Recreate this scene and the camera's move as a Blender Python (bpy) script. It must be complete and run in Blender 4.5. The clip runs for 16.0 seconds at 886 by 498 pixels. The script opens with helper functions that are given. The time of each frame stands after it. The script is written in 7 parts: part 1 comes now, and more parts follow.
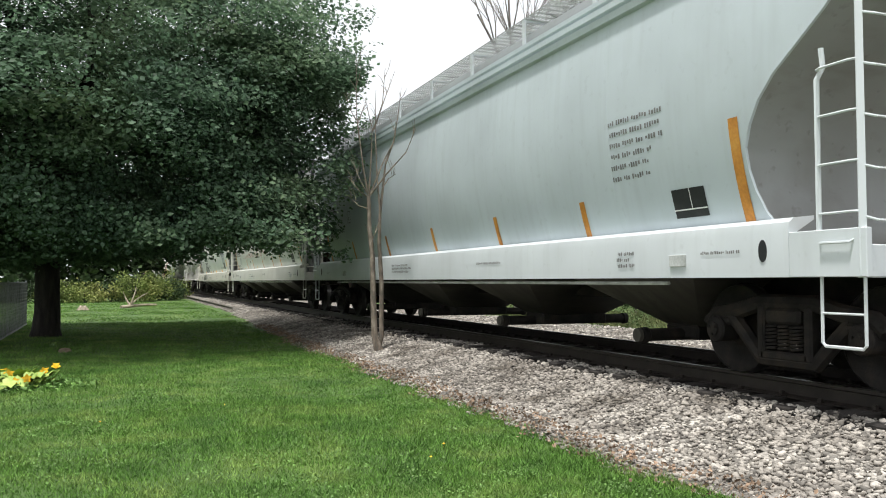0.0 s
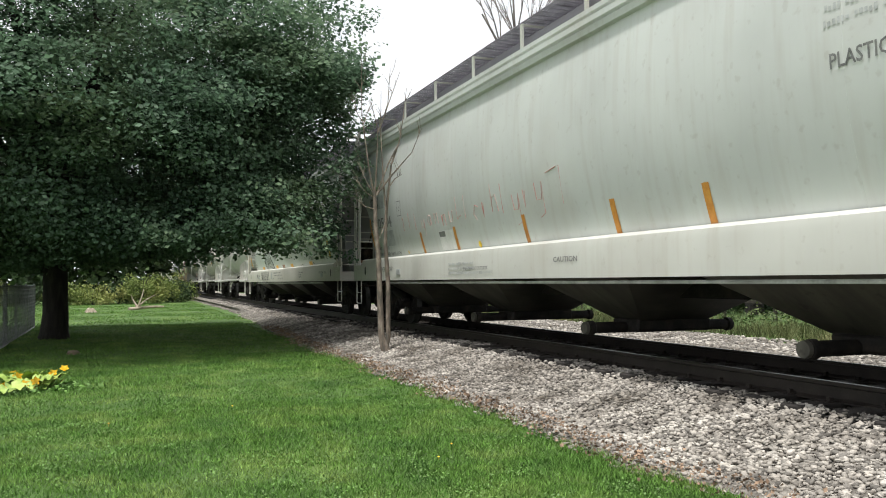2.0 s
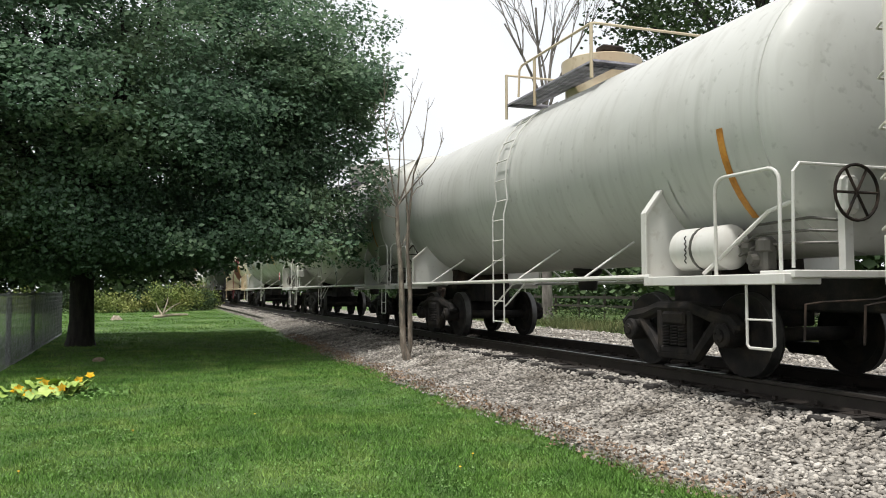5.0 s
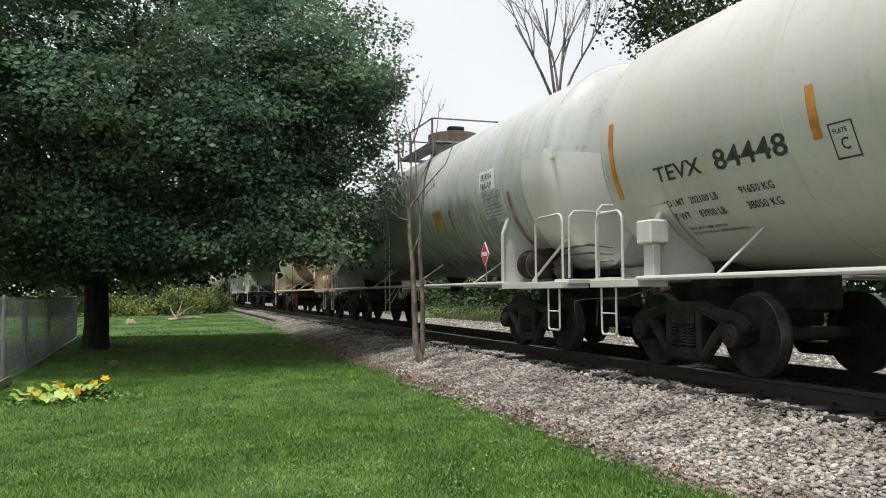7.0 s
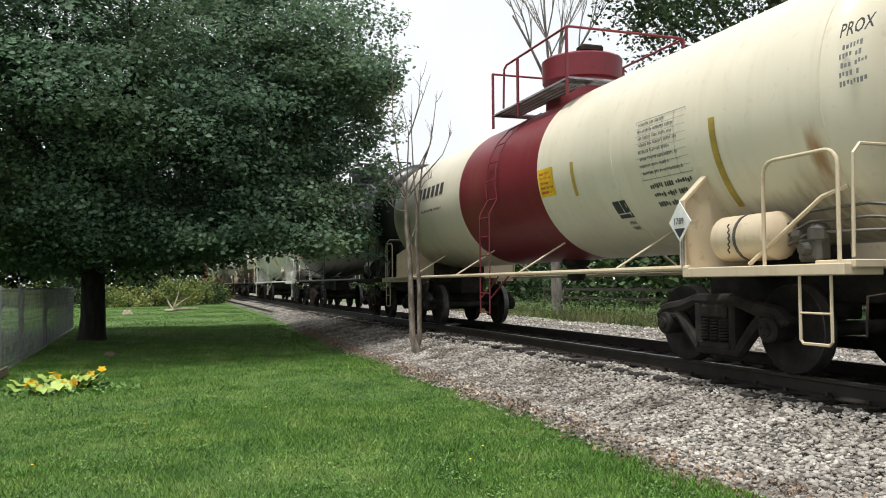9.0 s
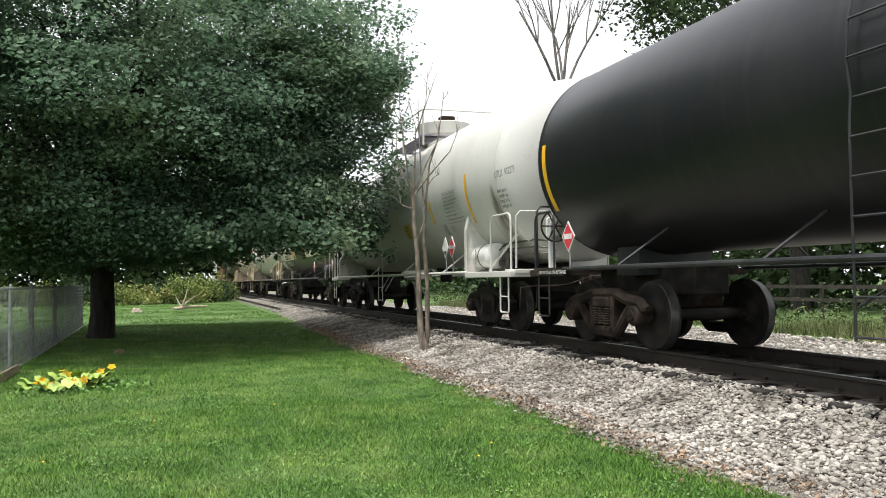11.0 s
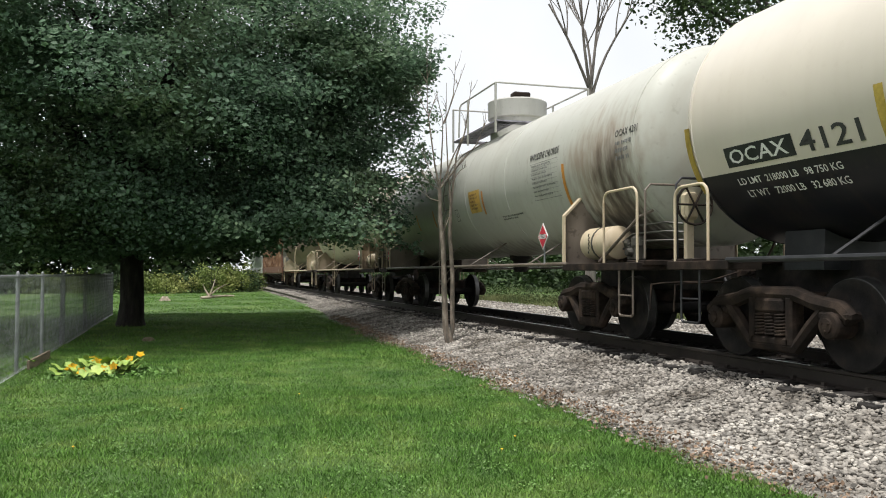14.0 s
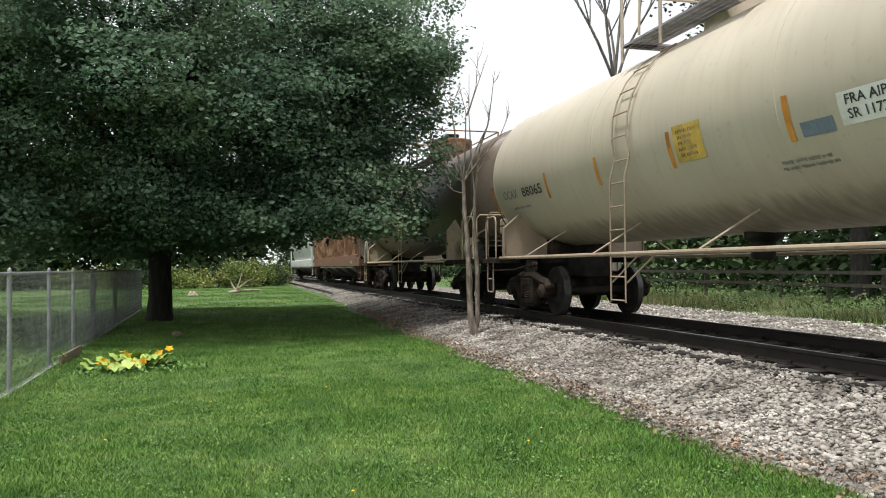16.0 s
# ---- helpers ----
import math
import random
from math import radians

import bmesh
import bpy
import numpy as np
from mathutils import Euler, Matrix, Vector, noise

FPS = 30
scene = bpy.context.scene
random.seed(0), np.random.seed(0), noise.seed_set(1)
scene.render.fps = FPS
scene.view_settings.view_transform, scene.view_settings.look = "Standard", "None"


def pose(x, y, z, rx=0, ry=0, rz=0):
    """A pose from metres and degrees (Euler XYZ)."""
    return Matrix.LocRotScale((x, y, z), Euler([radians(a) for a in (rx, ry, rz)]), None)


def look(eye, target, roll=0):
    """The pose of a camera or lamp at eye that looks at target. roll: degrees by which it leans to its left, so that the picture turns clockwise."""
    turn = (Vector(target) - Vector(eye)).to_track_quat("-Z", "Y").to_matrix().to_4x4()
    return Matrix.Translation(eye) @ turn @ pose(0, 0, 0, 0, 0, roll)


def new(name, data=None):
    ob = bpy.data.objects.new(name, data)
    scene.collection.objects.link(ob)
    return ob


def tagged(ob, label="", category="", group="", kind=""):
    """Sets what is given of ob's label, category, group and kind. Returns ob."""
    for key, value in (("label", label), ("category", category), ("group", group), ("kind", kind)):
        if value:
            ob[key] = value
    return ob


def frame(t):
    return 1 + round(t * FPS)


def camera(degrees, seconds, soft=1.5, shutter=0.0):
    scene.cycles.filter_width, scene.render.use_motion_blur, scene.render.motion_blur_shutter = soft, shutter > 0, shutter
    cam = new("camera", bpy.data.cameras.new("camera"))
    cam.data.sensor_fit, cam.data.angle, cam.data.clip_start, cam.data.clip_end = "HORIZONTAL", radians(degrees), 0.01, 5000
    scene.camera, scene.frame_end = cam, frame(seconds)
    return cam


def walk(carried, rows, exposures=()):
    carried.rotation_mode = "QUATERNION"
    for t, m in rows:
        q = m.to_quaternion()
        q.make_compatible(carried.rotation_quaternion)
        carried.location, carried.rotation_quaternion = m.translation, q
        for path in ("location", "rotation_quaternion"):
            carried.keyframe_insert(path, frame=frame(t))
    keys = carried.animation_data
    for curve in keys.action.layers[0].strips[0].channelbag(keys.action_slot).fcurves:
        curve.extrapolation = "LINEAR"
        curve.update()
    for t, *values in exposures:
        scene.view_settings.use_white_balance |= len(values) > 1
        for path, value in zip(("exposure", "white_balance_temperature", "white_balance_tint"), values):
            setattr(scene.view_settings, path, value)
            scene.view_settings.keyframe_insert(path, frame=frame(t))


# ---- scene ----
cam = camera(57.59, 16.0, soft=1.0)
EYE = (0.0, 0.0, 0.95)
# seconds, yaw, pitch, roll
TURNS = [
    (0, -21.60, 2.30, 0.00),
    (0.5, -21.58, 2.20, -0.05),
    (1, -21.21, 2.24, -0.03),
    (1.5, -21.17, 2.27, 0.08),
    (2, -21.14, 2.31, 0.37),
    (2.5, -20.92, 2.58, 0.43),
    (3, -20.51, 2.75, 0.16),
    (3.5, -20.03, 2.77, -0.02),
    (4, -19.80, 2.83, -0.06),
    (6.5, -19.10, 3.11, 0.62),
    (7, -18.70, 3.10, 0.45),
    (7.5, -18.76, 2.88, 0.45),
    (8, -18.92, 2.63, 0.23),
    (8.5, -19.01, 2.37, 0.25),
    (9, -18.93, 2.47, 0.42),
    (11.5, -18.08, 2.20, 0.66),
    (12, -17.74, 2.15, 0.70),
    (12.5, -17.63, 2.03, 0.73),
    (13, -17.52, 2.11, 0.71),
    (13.5, -17.21, 2.08, 0.48),
    (14, -16.57, 1.75, -0.12),
    (14.5, -16.05, 1.42, -0.09),
    (15, -15.96, 1.18, 0.18),
    (15.5, -15.50, 1.19, 0.34),
    (16, -14.82, 1.21, 0.47),
]
walk(cam, [(t, pose(*EYE, 90 + p, r, y)) for t, y, p, r in TURNS],
     exposures=[(0, 0.25), (3, 0.25), (4, 0.2), (6.5, 0.02), (7, -0.02), (8.5, 0.02), (9, 0.1), (11.5, 0.5), (12.5, 0.27), (13, 0.25), (13.5, 0.0), (14, 0.1), (14.5, 0.15), (16, 0.18)])

# ---- light ----
world = bpy.data.worlds.new("overcast_sky")
scene.world = world
world.use_nodes = True
wn, wl = world.node_tree.nodes, world.node_tree.links
sky = wn.new("ShaderNodeTexSky")
sky.sky_type, sky.sun_disc = "NISHITA", False
sky.sun_elevation, sky.sun_rotation = radians(75), radians(235)
cloud = wn.new("ShaderNodeTexNoise")
cloud.inputs["Scale"].default_value, cloud.inputs["Detail"].default_value = 2.6, 5
cramp = wn.new("ShaderNodeMapRange")
cramp.inputs["From Min"].default_value, cramp.inputs["From Max"].default_value = 0.36, 0.6
cramp.inputs["To Min"].default_value, cramp.inputs["To Max"].default_value = 0.84, 1.0
wmix = wn.new("ShaderNodeMix")
wmix.data_type = "RGBA"
wl.new(cloud.outputs[0], cramp.inputs[0])
wl.new(cramp.outputs[0], wmix.inputs[0])
wl.new(sky.outputs[0], wmix.inputs[6])
wmix.inputs[7].default_value = (8.6, 8.8, 9.1, 1)
wl.new(wmix.outputs[2], wn["Background"].inputs[0])
wn["Background"].inputs[1].default_value = 0.11
sun = new("sun", bpy.data.lights.new("sun", "SUN"))
sun.data.energy, sun.data.angle, sun.data.color = 3.8, radians(5), (1, 0.975, 0.935)
sun.matrix_world = look((-9, -6, 40), (0, 0, 0))


# ---- materials ----
def material(name, base, rough=0.6, metal=0.0, dark=None, light=None, scale=3.0, fine=40.0, bump=0.15, dist=0.01,
             stretch=(1, 1, 1), amount=0.6, random_value=0.0, island=0.0, spec=0.5):
    """A procedural surface: base colour, broad stains, fine grain, relief."""
    m = bpy.data.materials.new(name)
    m.use_nodes = True
    n, l = m.node_tree.nodes, m.node_tree.links
    b = n["Principled BSDF"]
    b.inputs["Roughness"].default_value, b.inputs["Metallic"].default_value = rough, metal
    b.inputs["Specular IOR Level"].default_value = spec
    co = n.new("ShaderNodeTexCoord")
    mp = n.new("ShaderNodeMapping")
    mp.inputs["Scale"].default_value = stretch
    l.new(co.outputs["Object"], mp.inputs[0])
    n1, n2 = n.new("ShaderNodeTexNoise"), n.new("ShaderNodeTexNoise")
    for q, s, d in ((n1, scale, 6), (n2, fine, 4)):
        q.inputs["Scale"].default_value, q.inputs["Detail"].default_value = s, d
        l.new(mp.outputs[0], q.inputs[0])
    dark = dark or tuple(c * 0.6 for c in base)
    light = light or tuple(min(1, c * 1.25) for c in base)
    ramp = n.new("ShaderNodeValToRGB")
    e = ramp.color_ramp.elements
    e[0].position, e[0].color = 0.5 - amount * 0.33, (*dark, 1)
    e[1].position, e[1].color = 0.5 + amount * 0.33, (*light, 1)
    mid = e.new(0.5)
    mid.color = (*base, 1)
    l.new(n1.outputs[0], ramp.inputs[0])
    grain = n.new("ShaderNodeMix")
    grain.data_type, grain.blend_type = "RGBA", "OVERLAY"
    grain.inputs[0].default_value = 0.35
    l.new(ramp.outputs[0], grain.inputs[6])
    l.new(n2.outputs[0], grain.inputs[7])
    out = grain.outputs[2]
    for kind, amt in (("o", random_value), ("g", island)):
        if amt:
            src = n.new("ShaderNodeObjectInfo") if kind == "o" else n.new("ShaderNodeNewGeometry")
            hv = n.new("ShaderNodeHueSaturation")
            mr = n.new("ShaderNodeMapRange")
            mr.inputs["To Min"].default_value, mr.inputs["To Max"].default_value = 1 - amt, 1 + amt
            l.new(src.outputs["Random" if kind == "o" else "Random Per Island"], mr.inputs[0])
            l.new(mr.outputs[0], hv.inputs["Value"])
            l.new(out, hv.inputs["Color"])
            out = hv.outputs[0]
    l.new(out, b.inputs["Base Color"])
    if bump:
        bp = n.new("ShaderNodeBump")
        bp.inputs["Strength"].default_value, bp.inputs["Distance"].default_value = bump, dist
        l.new(n2.outputs[0], bp.inputs["Height"])
        l.new(bp.outputs[0], b.inputs["Normal"])
    return m


def paint(name, base, dirt=(0.12, 0.1, 0.07), amount=0.3, rough=0.45, bands=(), streak=None, low=None, heavy=0.0, blots=()):
    """Weathered car paint: vertical dirt streaks, blotches; bands: (y0, y1, colour) round the tank; low: (z, colour)
    below a line;
    blots: (y, z, half width, half height, colour, strength) of soft rust or soot stains, or of belly shade put into the
    paint."""
    m = bpy.data.materials.new(name)
    m.use_nodes = True
    n, l = m.node_tree.nodes, m.node_tree.links
    b = n["Principled BSDF"]
    b.inputs["Roughness"].default_value, b.inputs["Specular IOR Level"].default_value = rough, 0.32
    co, sep = n.new("ShaderNodeTexCoord"), n.new("ShaderNodeSeparateXYZ")
    l.new(co.outputs["Object"], sep.inputs[0])

    def math_node(op, a, c):
        q = n.new("ShaderNodeMath")
        q.operation = op
        for i, v in enumerate((a, c)):
            if isinstance(v, (int, float)):
                q.inputs[i].default_value = v
            else:
                l.new(v, q.inputs[i])
        return q.outputs[0]

    def blend(fac, a, c):
        q = n.new("ShaderNodeMix")
        q.data_type = "RGBA"
        for i, v in ((0, fac), (6, a), (7, c)):
            if isinstance(v, tuple):
                q.inputs[i].default_value = (*v, 1)
            elif isinstance(v, (int, float)):
                q.inputs[i].default_value = v
            else:
                l.new(v, q.inputs[i])
        return q.outputs[2]

    def noise_node(scale, stretch, lo, hi, detail=6):
        mp, q, r = n.new("ShaderNodeMapping"), n.new("ShaderNodeTexNoise"), n.new("ShaderNodeMapRange")
        mp.inputs["Scale"].default_value = stretch
        q.inputs["Scale"].default_value, q.inputs["Detail"].default_value = scale, detail
        r.inputs["From Min"].default_value, r.inputs["From Max"].default_value = lo, hi
        l.new(co.outputs["Object"], mp.inputs[0])
        l.new(mp.outputs[0], q.inputs[0])
        l.new(q.outputs[0], r.inputs[0])
        return r.outputs[0]

    col = blend(noise_node(0.7, (1, 1, 1), 0.35, 0.7), base, tuple(c * 0.88 for c in base))
    for y0, y1, c in bands:
        inside = math_node("MULTIPLY", math_node("GREATER_THAN", sep.outputs[1], y0), math_node("LESS_THAN", sep.outputs[1], y1))
        col = blend(inside, col, c)
    if low:
        col = blend(math_node("LESS_THAN", sep.outputs[2], low[0]), col, low[1])
    col = blend(math_node("MULTIPLY", noise_node(2.2, (1, 3.5, 0.35), 0.5 - heavy, 0.85 - heavy), amount), col, streak or dirt)
    col = blend(math_node("MULTIPLY", noise_node(0.9, (1, 1.0, 0.8), 0.52 - heavy, 0.8 - heavy), amount * 0.8), col, dirt)
    col = blend(math_node("MULTIPLY", noise_node(9, (1, 1, 1), 0.62, 0.72, 3), amount * 0.7), col, tuple(c * 0.7 for c in dirt))
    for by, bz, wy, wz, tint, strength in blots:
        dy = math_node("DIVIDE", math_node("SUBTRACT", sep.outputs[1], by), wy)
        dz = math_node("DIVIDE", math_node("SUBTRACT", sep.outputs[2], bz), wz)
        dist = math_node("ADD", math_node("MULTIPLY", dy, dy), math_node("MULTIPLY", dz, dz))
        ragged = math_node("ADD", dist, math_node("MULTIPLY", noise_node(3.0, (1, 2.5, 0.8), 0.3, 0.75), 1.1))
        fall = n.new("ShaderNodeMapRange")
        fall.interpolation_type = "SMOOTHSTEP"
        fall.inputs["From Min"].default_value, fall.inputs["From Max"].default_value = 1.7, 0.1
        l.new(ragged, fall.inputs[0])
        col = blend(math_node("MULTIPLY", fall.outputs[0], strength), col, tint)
    l.new(col, b.inputs["Base Color"])
    bp = n.new("ShaderNodeBump")
    bp.inputs["Strength"].default_value, bp.inputs["Distance"].default_value = 0.08, 0.02
    l.new(noise_node(1.6, (1, 1, 1), 0, 1), bp.inputs["Height"])
    l.new(bp.outputs[0], b.inputs["Normal"])
    return m


M_GRASS = material("lawn_soil", (0.068, 0.13, 0.028), 0.9, dark=(0.045, 0.092, 0.016), light=(0.117, 0.182, 0.035), scale=0.8, fine=90, bump=0.6, dist=0.03)
M_BLADE = material("grass_blade", (0.105, 0.212, 0.038), 0.6, dark=(0.056, 0.138, 0.025), light=(0.215, 0.3, 0.078), scale=1.7, fine=7, bump=0, island=0.55, spec=0.2, amount=0.75)
M_STONE = material("ballast_stone", (0.272, 0.248, 0.217), 0.9, dark=(0.11, 0.095, 0.077), light=(0.43, 0.4, 0.355), scale=1.6, fine=60, bump=0.4, island=0.6)
M_STONE_DARK = material("dark_ballast_stone", (0.06, 0.056, 0.05), 0.85, dark=(0.025, 0.023, 0.02), light=(0.12, 0.11, 0.1), scale=2, fine=60, bump=0.3, island=0.4)
M_BED = material("ballast_bed", (0.19, 0.172, 0.148), 0.95, dark=(0.07, 0.062, 0.053), light=(0.36, 0.33, 0.29), scale=9, fine=70, bump=0.9, dist=0.04)
M_BED_DARK = material("dark_bed", (0.045, 0.042, 0.038), 0.9, dark=(0.02, 0.018, 0.016), light=(0.12, 0.11, 0.1), scale=7, fine=60, bump=0.8, dist=0.04)
M_TIE = material("creosoted_wood", (0.028, 0.024, 0.021), 0.85, stretch=(0.3, 4, 4), scale=5, fine=40, bump=0.5, random_value=0.3)
M_RAIL = material("rusty_rail_steel", (0.03, 0.024, 0.02), 0.6, 0.3, scale=4, fine=50, bump=0.2)
M_RAIL_TOP = material("polished_rail_head", (0.35, 0.34, 0.33), 0.3, 1.0, scale=4, fine=50, bump=0.05)
M_BARK = material("tree_bark", (0.03, 0.026, 0.023), 0.95, dark=(0.015, 0.013, 0.012), light=(0.055, 0.048, 0.042), stretch=(1, 1, 0.25), scale=7, fine=30, bump=1.0, dist=0.05)
M_SAPLING = material("young_bark", (0.17, 0.135, 0.105), 0.9, dark=(0.08, 0.08, 0.065), light=(0.3, 0.26, 0.21), stretch=(1, 1, 0.4), scale=12, fine=60, bump=0.6)
M_LEAF = material("maple_leaf", (0.12, 0.195, 0.118), 0.55, dark=(0.072, 0.125, 0.08), light=(0.185, 0.255, 0.142), scale=0.45, fine=8, bump=0, island=0.4, spec=0.25)


def let_light_through(m, share):
    """Thin leaves: part of the light passes to the other side."""
    n, l = m.node_tree.nodes, m.node_tree.links
    b, thin, mix = n["Principled BSDF"], n.new("ShaderNodeBsdfTranslucent"), n.new("ShaderNodeMixShader")
    mix.inputs[0].default_value = share
    l.new(b.inputs["Base Color"].links[0].from_socket, thin.inputs[0])
    l.new(b.outputs[0], mix.inputs[1])
    l.new(thin.outputs[0], mix.inputs[2])
    l.new(mix.outputs[0], n["Material Output"].inputs[0])


let_light_through(M_LEAF, 0.5)
M_LEAF_FAR = material("far_leaf", (0.045, 0.075, 0.03), 0.7, dark=(0.02, 0.038, 0.016), light=(0.075, 0.115, 0.04), scale=0.25, fine=4, bump=0, island=0.4, spec=0.2)
M_BUSH = material("bush_leaf", (0.17, 0.215, 0.06), 0.7, dark=(0.085, 0.125, 0.035), light=(0.29, 0.29, 0.1), scale=0.35, fine=5, bump=0, island=0.28, spec=0.2)
M_UNDER = material("undergrowth_leaf", (0.075, 0.11, 0.04), 0.7, dark=(0.038, 0.06, 0.024), light=(0.13, 0.155, 0.065), scale=0.35, fine=5, bump=0, island=0.3, spec=0.2)
M_WEED = material("dry_weed", (0.12, 0.135, 0.055), 0.8, dark=(0.055, 0.075, 0.03), light=(0.22, 0.2, 0.1), scale=0.5, fine=6, bump=0, island=0.4, spec=0.2)
M_LITTER = material("dry_leaf_litter", (0.22, 0.15, 0.1), 0.9, dark=(0.13, 0.085, 0.055), light=(0.36, 0.25, 0.17), scale=2, fine=20, bump=0, island=0.4)
M_SQUASH = material("squash_leaf", (0.28, 0.4, 0.08), 0.6, light=(0.38, 0.46, 0.12), scale=3, fine=20, bump=0.3, island=0.3)
M_BLOSSOM = material("yellow_blossom", (0.86, 0.5, 0.015), 0.55, light=(0.9, 0.62, 0.04), scale=8, fine=20, bump=0, island=0.15)
M_WOOD_DEAD = material("bleached_wood", (0.4, 0.33, 0.26), 0.9, stretch=(1, 1, 0.3), scale=6, fine=30, bump=0.6)
M_GALV = material("galvanised_steel", (0.3, 0.31, 0.315), 0.5, 0.5, scale=5, fine=60, bump=0.1)
M_GALV_DARK = material("weathered_post_steel", (0.13, 0.13, 0.125), 0.65, 0.4, scale=5, fine=60, bump=0.1)
M_BOARD = material("weathered_board", (0.22, 0.17, 0.12), 0.9, stretch=(3, 0.3, 3), scale=6, fine=40, bump=0.5)
M_CLOVER = material("clover_leaf", (0.12, 0.23, 0.05), 0.6, scale=3, fine=20, bump=0, island=0.3)
M_BARK_GREY = material("grey_bark", (0.17, 0.15, 0.135), 0.95, dark=(0.09, 0.08, 0.07), light=(0.26, 0.235, 0.21), stretch=(1, 1, 0.3), scale=5, fine=30, bump=0.5)
M_FENCE_WOOD = material("dark_fence_wood", (0.045, 0.038, 0.03), 0.9, scale=4, fine=30, bump=0.4)
M_IRON = material("grimy_cast_iron", (0.02, 0.018, 0.017), 0.75, 0.1, dark=(0.01, 0.009, 0.009), light=(0.038, 0.031, 0.025), scale=5, fine=45, bump=0.4, spec=0.2)
M_BROWN_IRON = material("rusty_cast_iron", (0.026, 0.019, 0.015), 0.85, 0.1, dark=(0.011, 0.009, 0.008), light=(0.06, 0.042, 0.031), scale=5, fine=45, bump=0.4, spec=0.2)
M_TREAD = material("worn_wheel_steel", (0.09, 0.088, 0.085), 0.42, 0.7, scale=6, fine=60, bump=0.05)
M_RUST = material("rusty_steel", (0.27, 0.15, 0.085), 0.8, dark=(0.12, 0.06, 0.035), light=(0.45, 0.33, 0.22), scale=3, fine=30, bump=0.3)
M_ORANGE = material("orange_reflector", (0.6, 0.25, 0.045), 0.5, light=(0.68, 0.33, 0.07), scale=3, fine=30, bump=0)
M_AMBER = material("amber_reflector", (0.85, 0.46, 0.03), 0.5, scale=3, fine=30, bump=0)
M_OCHRE = material("faded_yellow_reflector", (0.42, 0.3, 0.06), 0.55, scale=3, fine=30, bump=0)
M_BLACK = material("black_paint", (0.02, 0.021, 0.024), 0.5, light=(0.04, 0.04, 0.042), scale=3, fine=40, bump=0.03)
M_INK = material("stencil_ink", (0.045, 0.045, 0.045), 0.6, scale=9, fine=40, bump=0)
M_FADED = material("faded_stencil", (0.2, 0.2, 0.195), 0.6, scale=9, fine=40, bump=0)
M_PATCH = material("grey_repaint_patch", (0.47, 0.485, 0.475), 0.55, scale=4, fine=40, bump=0)
M_WHITE = material("white_enamel", (0.75, 0.75, 0.73), 0.4, dark=(0.6, 0.59, 0.56), light=(0.82, 0.82, 0.8), scale=2.5, fine=40, bump=0.03)
M_REDSIGN = material("red_enamel", (0.55, 0.04, 0.06), 0.45, scale=4, fine=40, bump=0)
M_YELSIGN = material("yellow_sticker", (0.75, 0.52, 0.02), 0.5, scale=4, fine=40, bump=0)
M_SCRAWL = material("faded_red_spray", (0.52, 0.3, 0.27), 0.7, light=(0.55, 0.48, 0.45), dark=(0.48, 0.16, 0.13), scale=3, fine=30, bump=0)
M_GRATE = material("walkway_grating", (0.3, 0.285, 0.33), 0.7, 0.1, scale=6, fine=60, bump=0.4)
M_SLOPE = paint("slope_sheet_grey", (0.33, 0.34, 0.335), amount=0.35)


